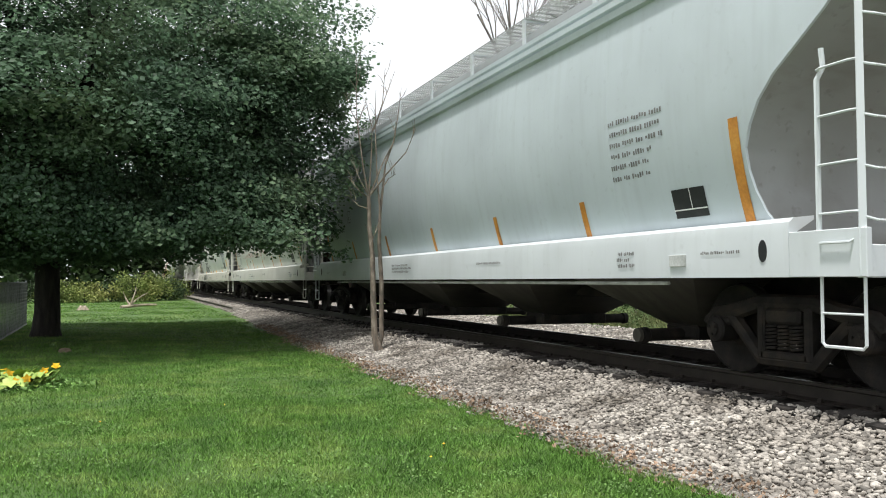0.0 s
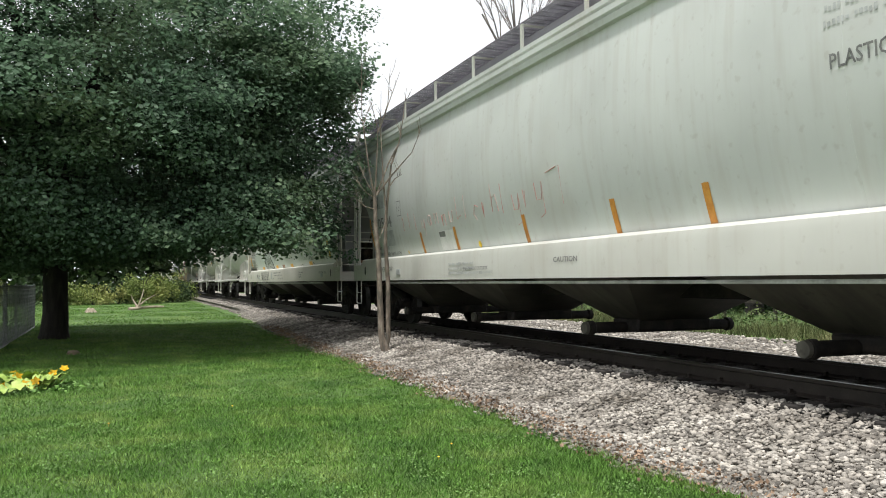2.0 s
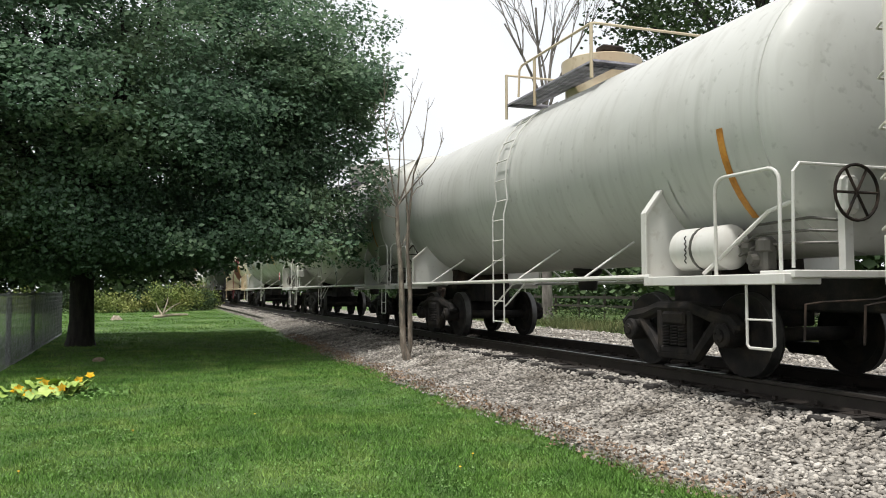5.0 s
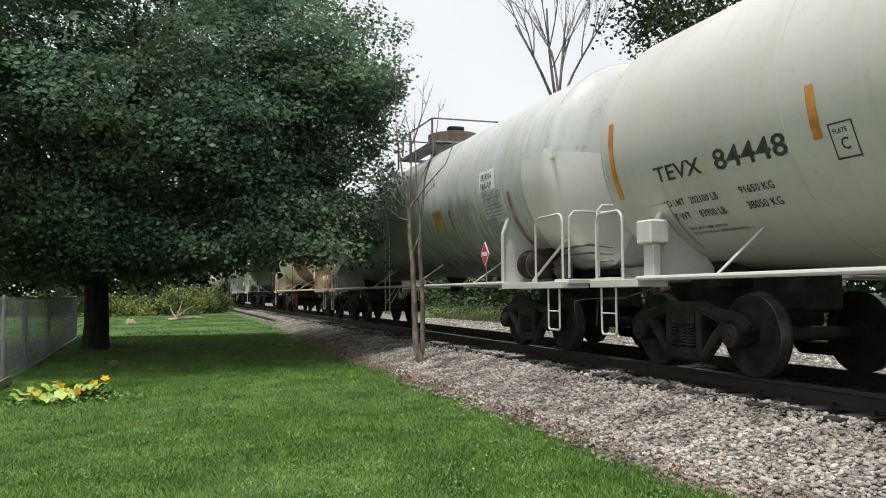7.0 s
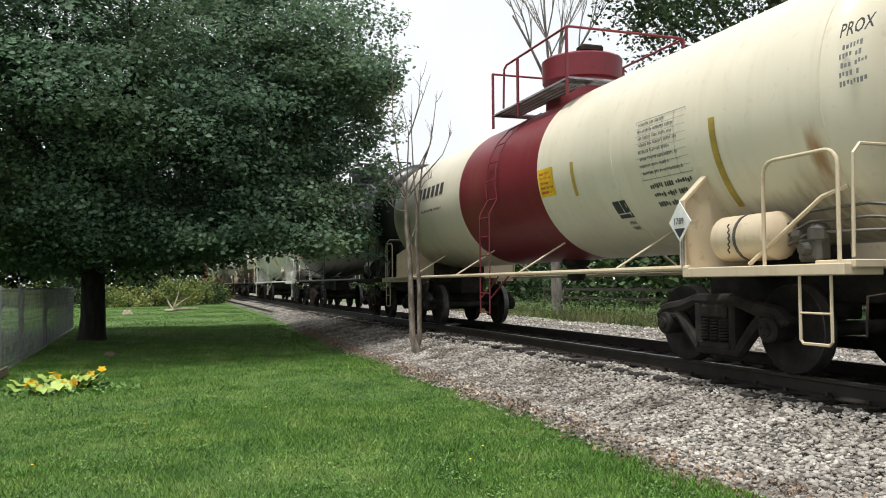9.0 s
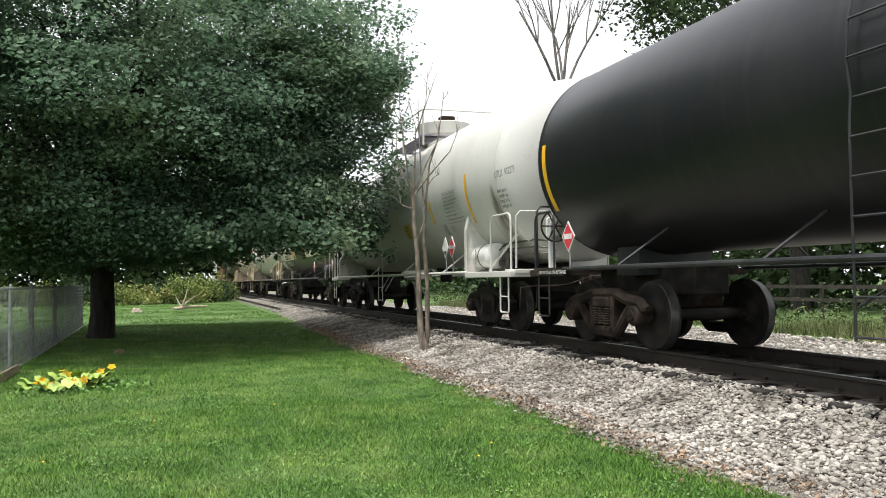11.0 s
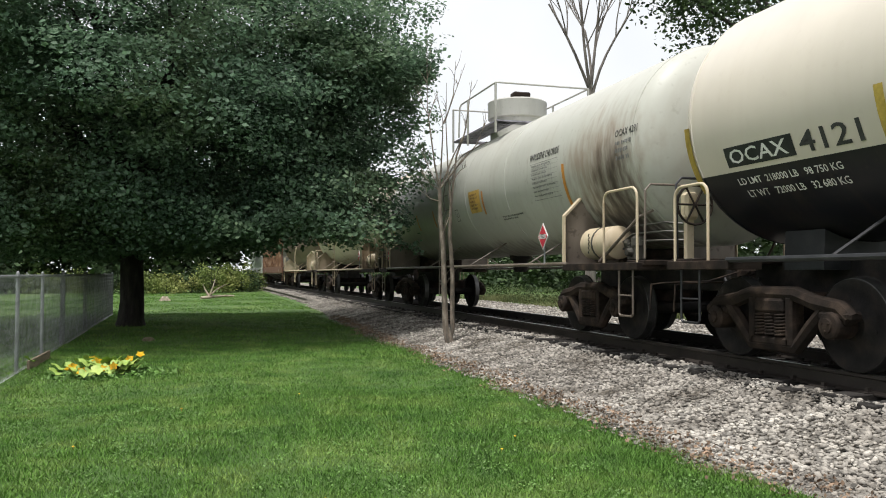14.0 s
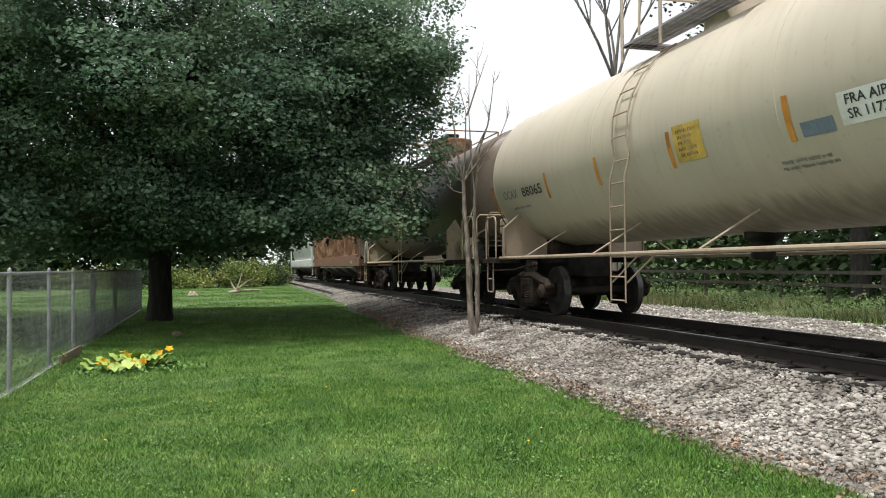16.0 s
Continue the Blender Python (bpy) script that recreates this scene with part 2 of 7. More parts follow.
# ---- mesh building ----
class Shape:
    """Collects vertices and faces of one mesh."""

    def __init__(self):
        self.v, self.f = [], []

    def add(self, verts, faces):
        k = len(self.v)
        self.v += [tuple(p) for p in verts]
        self.f += [tuple(i + k for i in q) for q in faces]
        return self

    def box(self, x0, x1, y0, y1, z0, z1, bevel=0.0):
        b = min(bevel, (x1 - x0) / 3, (y1 - y0) / 3, (z1 - z0) / 3)
        if b <= 0:
            vs = [(x, y, z) for z in (z0, z1) for y in (y0, y1) for x in (x0, x1)]
            return self.add(vs, [(0, 2, 3, 1), (4, 5, 7, 6), (0, 1, 5, 4), (2, 6, 7, 3), (0, 4, 6, 2), (1, 3, 7, 5)])
        outline = [(x0 + b, y0), (x1 - b, y0), (x1, y0 + b), (x1, y1 - b), (x1 - b, y1), (x0 + b, y1), (x0, y1 - b), (x0, y0 + b)]
        inner = [(min(max(x, x0 + b), x1 - b), min(max(y, y0 + b), y1 - b)) for x, y in outline]
        rings = [(inner, z0), (outline, z0 + b), (outline, z1 - b), (inner, z1)]
        vs = [(x, y, z) for ring, z in rings for x, y in ring]
        fs = [(r * 8 + i, r * 8 + (i + 1) % 8, r * 8 + 8 + (i + 1) % 8, r * 8 + 8 + i) for r in range(3) for i in range(8)]
        return self.add(vs, fs + [tuple(range(7, -1, -1)), tuple(range(24, 32))])

    def tube(self, path, r, sides=8, radii=None):
        path = [Vector(p) for p in path]
        rings = []
        up = None
        for i, p in enumerate(path):
            d = (path[min(i + 1, len(path) - 1)] - path[max(i - 1, 0)]).normalized()
            if up is None:
                up = Vector((0, 0, 1)) if abs(d.z) < 0.9 else Vector((1, 0, 0))
            a = d.cross(up)
            a = a.normalized() if a.length > 1e-4 else d.orthogonal().normalized()
            up = a.cross(d).normalized()
            q = radii[i] if radii else r
            rings.append([p + a * (q * math.cos(2 * math.pi * k / sides)) + up * (q * math.sin(2 * math.pi * k / sides)) for k in range(sides)])
        vs = [v for ring in rings for v in ring]
        fs = [(i * sides + k, i * sides + (k + 1) % sides, (i + 1) * sides + (k + 1) % sides, (i + 1) * sides + k) for i in range(len(path) - 1) for k in range(sides)]
        n = len(vs)
        return self.add(vs, fs + [tuple(range(sides - 1, -1, -1)), tuple(range(n - sides, n))])

    def lathe(self, profile, axis="y", at=(0, 0, 0), sides=24, caps=True):
        """profile: (distance along the axis, radius)."""
        vs = []
        for d, r in profile:
            for k in range(sides):
                a, b = r * math.cos(2 * math.pi * k / sides), r * math.sin(2 * math.pi * k / sides)
                p = {"y": (a, d, b), "x": (d, a, b), "z": (a, b, d)}[axis]
                vs.append((p[0] + at[0], p[1] + at[1], p[2] + at[2]))
        fs = [(i * sides + k, i * sides + (k + 1) % sides, (i + 1) * sides + (k + 1) % sides, (i + 1) * sides + k) for i in range(len(profile) - 1) for k in range(sides)]
        return self.add(vs, fs + ([tuple(range(sides - 1, -1, -1)), tuple(range(len(vs) - sides, len(vs)))] if caps else []))

    def prism(self, outline, axis, lo, hi):
        """An outline in the plane across the axis, pushed from lo to hi."""
        put = {"x": lambda a, b, d: (d, a, b), "y": lambda a, b, d: (a, d, b), "z": lambda a, b, d: (a, b, d)}[axis]
        n = len(outline)
        vs = [put(a, b, d) for d in (lo, hi) for a, b in outline]
        return self.add(vs, [tuple(range(n - 1, -1, -1)), tuple(range(n, 2 * n))] + [(i, (i + 1) % n, n + (i + 1) % n, n + i) for i in range(n)])

    def grid(self, rows):
        w = len(rows[0])
        return self.add([p for r in rows for p in r], [(i * w + j, i * w + j + 1, (i + 1) * w + j + 1, (i + 1) * w + j) for i in range(len(rows) - 1) for j in range(w - 1)])

    def mesh(self, name, mat, sharp=35):
        me = bpy.data.meshes.new(name)
        me.from_pydata(self.v, [], self.f)
        bm = bmesh.new()
        bm.from_mesh(me)
        bmesh.ops.recalc_face_normals(bm, faces=bm.faces)
        bm.to_mesh(me)
        bm.free()
        me.materials.append(mat)
        me.shade_smooth()
        me.set_sharp_from_angle(angle=radians(sharp))
        return me


def part(name, shape, mat, parent=None, label="", sharp=35):
    ob = new(name, shape.mesh(name, mat, sharp) if isinstance(shape, Shape) else shape)
    ob.parent = parent
    if label:
        ob["label"] = label
    return ob


def big_mesh(name, verts, faces, mat, smooth=False):
    """A mesh from arrays: verts (n, 3), faces (m, k)."""
    me = bpy.data.meshes.new(name)
    m, k = faces.shape
    me.vertices.add(len(verts))
    me.vertices.foreach_set("co", np.ascontiguousarray(verts, dtype=np.float32).ravel())
    me.loops.add(m * k)
    me.loops.foreach_set("vertex_index", np.ascontiguousarray(faces, dtype=np.int32).ravel())
    me.polygons.add(m)
    me.polygons.foreach_set("loop_start", np.arange(0, m * k, k, dtype=np.int32))
    me.update(calc_edges=True)
    me.materials.append(mat)
    if smooth:
        me.shade_smooth()
    return me


RNG = np.random.default_rng(7)


def leaf_mesh(name, centres, size, mat, flat=0.5, long=1.35, facing=None):
    """Bent four-cornered leaves at the given centres, each turned at random."""
    n = len(centres)
    d = RNG.normal(size=(n, 3))
    d[:, 2] = d[:, 2] * flat - 0.25
    d /= np.linalg.norm(d, axis=1)[:, None]
    s = np.cross(d, RNG.normal(size=(n, 3)) if facing is None else facing)
    s /= np.linalg.norm(s, axis=1)[:, None]
    up = np.cross(s, d)
    q = (size * RNG.uniform(0.65, 1.3, n))[:, None]
    tip, base = centres + d * q * long * 0.5, centres - d * q * long * 0.5
    side = 0.45 * q
    a, b = centres + s * side + up * q * 0.12, centres - s * side + up * q * 0.12
    verts = np.stack([base, a, tip, b], 1).reshape(-1, 3)
    k = np.arange(n)[:, None] * 4
    faces = np.concatenate([k + np.array([[0, 1, 2]]), k + np.array([[0, 2, 3]])], 1).reshape(-1, 3)
    return big_mesh(name, verts, faces, mat)


# ---- ground and track ----
TRACK_X, LAWN_Z = 6.85, -0.5


def lawn_height(x, y):
    """Height of the lawn and the field: a low rise to the trackbed, gentle swells far off."""
    return LAWN_Z + 0.012 * math.sin(x * 1.3 + y * 0.7) + 0.012 * math.sin(y * 1.1 - x * 0.5)


def edge_x(y):
    """Where the lawn ends and the ballast begins."""
    wave = 0.05 * math.sin(y * 1.9) + 0.04 * math.sin(y * 4.3 + 1) + 0.03 * math.sin(y * 9.1)
    return 3.66 + wave + (0.0 if y < 18 else min(1.1, (y - 18) * 0.045))


def build_ground():
    xs = [-400, -120, -60, -30] + [v for v in np.arange(-20, 30.1, 1.0)] + [45, 80, 160, 400]
    ys = [-150, -60, -20] + [v for v in np.arange(-6, 60.1, 1.0)] + [80, 120, 200, 400, 900]
    s = Shape().grid([[(x, y, lawn_height(x, y)) for x in xs] for y in ys])
    tagged(part("ground", s, M_GRASS), "mown green lawn and rough field ground", "ground", kind="structure")
    # the trackbed: a low bank of crushed stone
    ys = list(np.arange(-30, 60, 0.5)) + list(np.arange(60, 420, 10.0))
    rows = []
    for y in ys:
        e = edge_x(y)
        rows.append([(e - 0.06, y, LAWN_Z - 0.06), (e + 0.1, y, LAWN_Z + 0.03), (max(e + 0.25, 4.3), y, -0.43), (4.9, y, -0.3), (5.45, y, -0.25)])
    bed = part("trackbed", Shape().grid(rows), M_BED)
    tagged(bed, "low bank of pale crushed limestone ballast", "trackbed", kind="structure")
    # a much darker strip of ballast between and beside the rails
    rows = [[(5.45, y, -0.25), (5.75, y, -0.23), (7.95, y, -0.23), (8.3, y, -0.21)] for y in ys]
    tagged(part("dark_trackbed", Shape().grid(rows), M_BED_DARK), "near-black ballast under the track", "trackbed", kind="structure")
    rows = [[(8.3, y, -0.21), (9.3, y, -0.27), (10.6, y, -0.4), (12.6, y, -0.44), (14.0 + 0.5 * math.sin(y * 0.8), y, -0.47), (14.8 + 0.5 * math.sin(y * 0.8), y, -0.58)] for y in ys]
    tagged(part("far_trackbed", Shape().grid(rows), M_BED), "pale ballast shoulder beyond the track", "trackbed", kind="structure")


def build_rails():
    prof = [(-0.07, -0.185), (0.07, -0.185), (0.07, -0.172), (0.012, -0.15), (0.01, -0.045), (0.036, -0.035), (0.036, -0.006), (0.03, -0.001),
            (-0.03, -0.001), (-0.036, -0.006), (-0.036, -0.035), (-0.01, -0.045), (-0.012, -0.15), (-0.07, -0.172)]
    for x in (TRACK_X - 0.753, TRACK_X + 0.753):
        rail = part("rail", Shape().prism([(a + x, b) for a, b in prof], "y", -30, 420), M_RAIL)
        tagged(rail, "rusty brown steel rail with a worn bright head", "rail", "rails of the track", "structure")
        part("rail_head", Shape().box(x - 0.024, x + 0.024, -30, 420, -0.0035, 0.0), M_RAIL_TOP, rail, "polished running surface")
    tie_mesh = Shape().box(-1.3, 1.3, -0.11, 0.11, -0.36, -0.175, 0.012).mesh("railway_tie", M_TIE)
    plate_mesh = Shape().box(-0.18, 0.18, -0.09, 0.09, -0.176, -0.166).box(-0.12, -0.08, -0.06, -0.02, -0.166, -0.13).box(0.08, 0.12, 0.02, 0.06, -0.166, -0.13).mesh("tie_plate", M_RAIL)
    for i in range(150):
        y = -4 + i * 0.51 + random.uniform(-0.03, 0.03)
        tie = new("railway_tie", tie_mesh)
        tie.matrix_world = pose(TRACK_X + random.uniform(-0.06, 0.06), y, random.uniform(0.0, 0.012), 0, 0, random.uniform(-0.8, 0.8))
        tagged(tie, "black creosoted wooden railway tie bedded in ballast", "railway tie", "ties under the rails")
        if i < 60:
            for x in (-0.753, 0.753):
                p = new("tie_plate", plate_mesh)
                p.parent, p.location = tie, (x, 0, 0)


def stone_templates(count=14):
    out = []
    for k in range(count):
        bm = bmesh.new()
        bmesh.ops.create_icosphere(bm, subdivisions=1, radius=1)
        wide, flat = random.uniform(1.0, 1.45), random.uniform(0.5, 0.8)
        for v in bm.verts:
            v.co *= random.uniform(0.55, 1.15)
            v.co.x *= wide
            v.co.z *= flat
        bm.verts.ensure_lookup_table()
        out.append((np.array([v.co for v in bm.verts]), np.array([[q.index for q in f.verts] for f in bm.faces])))
        bm.free()
    return out


STONES = stone_templates()


def chip_templates(count=10):
    """Six-cornered chips for the stones far off."""
    out = []
    for k in range(count):
        wide, flat = random.uniform(1.0, 1.5), random.uniform(0.5, 0.85)
        v = [(1, 0, 0), (-1, 0, 0), (0, 1, 0), (0, -1, 0), (0, 0, 1), (0, 0, -1)]
        v = [(a * wide + random.uniform(-0.3, 0.3), b + random.uniform(-0.3, 0.3), c * flat + random.uniform(-0.2, 0.2)) for a, b, c in v]
        f = [(0, 2, 4), (2, 1, 4), (1, 3, 4), (3, 0, 4), (2, 0, 5), (1, 2, 5), (3, 1, 5), (0, 3, 5)]
        out.append((np.array(v), np.array(f)))
    return out


CHIPS = chip_templates()


def stone_heap(name, xy, heights, size, mat, near=15):
    vs, fs, base = [], [], 0
    for (x, y), z in zip(xy, heights):
        v, f = random.choice(STONES if y < near else CHIPS)
        s = size * random.choice((0.45, 0.6, 0.75, 0.9, 1.0, 1.4)) * random.uniform(0.8, 1.2)
        m = np.array(Euler((random.uniform(-0.6, 0.6), random.uniform(-0.6, 0.6), random.uniform(0, 6.3))).to_matrix())
        vs.append((v * s) @ m.T + (x, y, z))
        fs.append(f + base)
        base += len(v)
    return big_mesh(name, np.concatenate(vs), np.concatenate(fs), mat)


def bank_height(x, y):
    e = edge_x(y)
    return float(np.interp(x, [e, e + 0.12, max(e + 0.26, 4.3), 4.9, 5.45, 5.65, 5.98], [LAWN_Z, LAWN_Z + 0.03, -0.43, -0.3, -0.24, -0.185, -0.17]))


def build_ballast():
    random.seed(11)
    bed = bpy.data.objects["trackbed"]
    pts = []
    for y0, y1, per in ((2.2, 9, 1120), (9, 15, 850), (15, 28, 420), (28, 60, 150)):
        n = int((y1 - y0) * 2.3 * per)
        for _ in range(n):
            y = random.uniform(y0, y1)
            e = edge_x(y)
            x = e + random.uniform(-0.04, 1) * (5.98 - e)
            if x < e + 0.14 and random.random() < 0.55:
                continue
            if x > 5.5 and (x - 5.5) / 0.48 > 0.45 + 0.9 * noise.noise(Vector((x * 1.6, y * 1.3, 0))) + random.uniform(-0.15, 0.15):
                continue
            pts.append((x, y))
    heap = part("loose_ballast", stone_heap("loose_ballast", pts, [bank_height(x, y) + 0.008 for x, y in pts], 0.024, M_STONE), None, bed)
    tagged(heap, kind="stuff", label="loose pale limestone ballast stones")
    meshes = [big_mesh("ballast_stone", v * 0.027, f, M_STONE) for v, f in STONES]
    for i in range(300):
        y = random.uniform(3.0, 9.5)
        e = edge_x(y)
        x = random.uniform(e + 0.05, 5.3)
        o = new("ballast_stone", random.choice(meshes))
        o.parent = bed
        o.matrix_world = pose(x, y, bank_height(x, y) + 0.026, random.uniform(-30, 30), random.uniform(-30, 30), random.uniform(0, 360))
    pts = [(random.uniform(5.5, 8.2), random.uniform(3, 34)) for _ in range(9000)]
    dark = part("oily_ballast", stone_heap("oily_ballast", pts, [-0.225 + random.uniform(-0.01, 0.015) for _ in pts], 0.034, M_STONE_DARK, 9), None, bpy.data.objects["dark_trackbed"])
    tagged(dark, kind="stuff", label="near-black ballast stones")
    pts = [(random.uniform(8.3, 14.3), random.uniform(5, 42)) for _ in range(14000)]
    far = part("far_ballast", stone_heap("far_ballast", pts, [float(np.interp(x, [8.3, 9.3, 10.6, 14.3], [-0.21, -0.27, -0.4, -0.47])) for x, y in pts], 0.045, M_STONE, 0), None, bpy.data.objects["far_trackbed"])
    tagged(far, kind="stuff", label="loose pale ballast stones")
    # dry leaf crumbs along the edge of the lawn
    n = 4200
    y = RNG.uniform(2.5, 26, n)
    x = np.array([edge_x(v) for v in y]) + RNG.normal(0.1, 0.13, n)
    c = np.stack([x, y, np.array([bank_height(a, b) for a, b in zip(x, y)]) + 0.03 + RNG.uniform(0, 0.03, n)], 1)
    tagged(new("leaf_litter", leaf_mesh("leaf_litter", c, 0.028, M_LITTER)), "brown dry leaf crumbs along the lawn edge", "leaf litter", kind="stuff")


def build_grass():
    chunks = []
    for y0, y1, per, h in ((2.6, 6, 8600, 0.034), (6, 10, 5000, 0.036), (10, 17, 2000, 0.042), (17, 30, 700, 0.052)):
        n = int((y1 - y0) * 6.6 * per)
        y = RNG.uniform(y0, y1, n)
        x = RNG.uniform(-3.0, 3.75, n)
        e = np.array([edge_x(v) for v in y])
        keep = (x < e + RNG.normal(0.0, 0.04, n)) & (x < y * 0.95 + 0.5) & (x > -y * 0.35 - 0.3)
        x, y, e = x[keep], y[keep], e[keep]
        near = np.clip(1 - (e - x) / 0.18, 0, 1)
        patch = 0.88 + 0.14 * np.sin(x * 2.1 + np.sin(y * 1.7)) * np.sin(y * 2.6 + 1.3 * np.sin(x)) + 0.12 * np.sin(x * 7.3 + 2 * np.sin(y * 5.1)) * np.sin(y * 6.1 + x)
        hh = h * RNG.uniform(0.4, 1.5, len(x)) * patch * (1 + 0.9 * near)
        a = RNG.uniform(0, 6.283, len(x))
        w = h * 0.085 + 0.0012
        lean = RNG.normal(0, 0.55, (len(x), 2)) * hh[:, None]
        z = LAWN_Z + 0.012 * np.sin(x * 1.3 + y * 0.7) + 0.012 * np.sin(y * 1.1 - x * 0.5) - 0.004
        p = np.stack([x, y, z], 1)
        d = np.stack([np.cos(a) * w, np.sin(a) * w, 0 * a], 1)
        chunks.append(np.stack([p - d, p + d, p + np.stack([lean[:, 0], lean[:, 1], hh], 1)], 1).reshape(-1, 3))
    for x0, x1, y0, y1, n, h in ((-9, 4.3, 28, 64, 60000, 0.05), (-16, -2.55, 8, 46, 40000, 0.055)):
        x, y = RNG.uniform(x0, x1, n), RNG.uniform(y0, y1, n)
        a, hh = RNG.uniform(0, 6.283, n), h * RNG.uniform(0.5, 1.3, n)
        p = np.stack([x, y, np.full(n, LAWN_Z - 0.01)], 1)
        d = np.stack([np.cos(a), np.sin(a), 0 * a], 1) * h * 0.3
        lean = RNG.normal(0, 0.6, (n, 2)) * hh[:, None]
        chunks.append(np.stack([p - d, p + d, p + np.stack([lean[:, 0], lean[:, 1], hh], 1)], 1).reshape(-1, 3))
    v = np.concatenate(chunks)
    lawn = new("lawn_grass", big_mesh("lawn_grass", v, np.arange(len(v)).reshape(-1, 3), M_BLADE))
    tagged(lawn, "short mown green grass with darker patches", "grass", kind="stuff")
    # clover leaves and a few dandelions in the lawn
    n = 16000
    cx, cy = RNG.uniform(-2.2, 3.4, 330), RNG.uniform(3.0, 13, 330)
    k = RNG.integers(0, 330, n)
    x, y = cx[k] + RNG.normal(0, 0.09, n), cy[k] + RNG.normal(0, 0.09, n)
    ok = x < np.array([edge_x(q) for q in y]) - 0.03
    c = np.stack([x, y, LAWN_Z + RNG.uniform(0.015, 0.04, n)], 1)[ok]
    tagged(new("clover", leaf_mesh("clover", c, 0.018, M_CLOVER, flat=0.2, long=1.0)), "small pale clover leaves in the lawn", "clover", kind="stuff")
    for x, y in ((2.62, 6.6), (2.33, 6.15), (-0.2, 8.9), (0.75, 5.1), (1.1, 9.6), (-1.0, 7.2)):
        s = Shape().lathe([(0, 0.002), (0.03, 0.002)], "z", (x, y, LAWN_Z), 5).lathe([(0.03, 0.004), (0.036, 0.012), (0.042, 0.005)], "z", (x, y, LAWN_Z), 9)
        tagged(part("dandelion", s, M_BLOSSOM), "small yellow dandelion in the mown lawn", "flower", "dandelions in the lawn")


# ---- trees and plants ----
def limb(s, start, end, r0, r1, bend=0.3, steps=7, sides=8):
    start, end = Vector(start), Vector(end)
    off = Vector((random.uniform(-1, 1), random.uniform(-1, 1), random.uniform(-0.3, 0.6))) * bend
    pts = [start.lerp(end, i / steps) + off * math.sin(math.pi * i / steps) for i in range(steps + 1)]
    s.tube(pts, 0, sides, [r0 + (r1 - r0) * i / steps for i in range(steps + 1)])
    return pts


def build_shade_tree():
    random.seed(5)
    tree = new("shade_tree")
    tagged(tree, "large dense dark green maple tree with low drooping boughs", "tree")
    bx, by = -1.84, 23.3
    s = Shape()
    prof = [(-0.62, 0.5), (-0.5, 0.41), (-0.3, 0.345), (0.2, 0.31), (1.2, 0.295), (2.0, 0.315), (2.8, 0.37)]
    s.tube([(bx + 0.02 * math.sin(z * 3), by, z) for z, _ in prof], 0, 18, [r for _, r in prof])
    part("trunk", s, M_BARK, tree)
    centre, rad = Vector((-2.1, 22.6, 6.0)), Vector((6.4, 7.1, 8.6))
    # boughs
    for i in range(30):
        a = i * 2.4
        tilt = random.uniform(0.05, 1.25)
        d = Vector((math.cos(a) * math.cos(tilt) * rad.x, math.sin(a) * math.cos(tilt) * rad.y, math.sin(tilt) * rad.z)) * random.uniform(0.6, 0.88)
        end = Vector((bx, by, 4.2)) + d
        end.x = min(end.x, 4.6)
        s = Shape()
        pts = limb(s, (bx, by, random.uniform(1.9, 3.2)), end, random.uniform(0.1, 0.2), 0.02, 0.6, 9)
        for k in range(6):
            p = pts[random.randrange(3, 9)]
            q = p + Vector((random.uniform(-1.5, 1.5), random.uniform(-1.5, 1.5), random.uniform(-0.7, 1.0)))
            q.x = min(q.x, 4.9)
            limb(s, p, q, 0.035, 0.008, 0.15, 4, 5)
        part("bough", s, M_BARK, tree)
    # foliage: sprays at the ends of the boughs, each of many small flat clumps
    sprays = []
    while len(sprays) < 250:
        d = Vector((random.gauss(0, 1), random.gauss(0, 1), random.gauss(0, 1))).normalized()
        lump = 1 + 0.1 * noise.noise(d * 2.3) + 0.07 * noise.noise(d * 5)
        r = random.uniform(0.62, 1.0) ** 0.6
        p = Vector((d.x * rad.x, d.y * rad.y, d.z * (rad.z if d.z > 0 else 4.6))) * r * lump + centre
        if p.z < 1.7 + 0.35 * noise.noise(p * 0.6) or p.y > 26.0 and random.random() < 0.55:
            continue
        if p.z > 10.5 and random.random() < 0.6:
            continue
        sprays.append((p, random.uniform(0.62, 1.0)))
    for q in ((4.85, 18.6, 5.6), (4.95, 18.8, 5.9)):
        sprays.append((Vector(q), 0.3))
    for _ in range(48):
        p = Vector((random.uniform(2.0, 4.6), random.uniform(17.6, 21.2), random.uniform(2.0, 6.8)))
        if p.z > 1.6 + 0.5 * max(0, p.x - 2.6):
            sprays.append((p, 0.6))
    for _ in range(26):
        sprays.append((Vector((random.uniform(-8.5, 3.0), random.uniform(16.4, 18.6), random.uniform(1.75, 2.5))), 0.6))
    for k in range(22):
        sprays.append((Vector((-9.0 + 0.33 * k, 18.2 + 3.4 * ((k * 0.618) % 1), 5.6 + 3.6 * ((k * 0.38) % 1))), 0.75))
    centres = []
    for p, w in sprays:
        for k in range(int(11 * w) if w > 0.4 else 3):
            g = Vector((random.gauss(0, w), random.gauss(0, w), random.gauss(0, w * 0.45)))
            g.z -= 0.16 * (g.x * g.x + g.y * g.y)
            centres.append(p + g)
    for _ in range(330):
        d = Vector((random.gauss(0, 1), random.gauss(0, 1), random.gauss(0, 1))).normalized() * random.uniform(0.2, 0.65)
        centres.append(Vector((d.x * rad.x, d.y * rad.y, d.z * (rad.z if d.z > 0 else 4.0))) + centre)
    chunks, ways = [], []
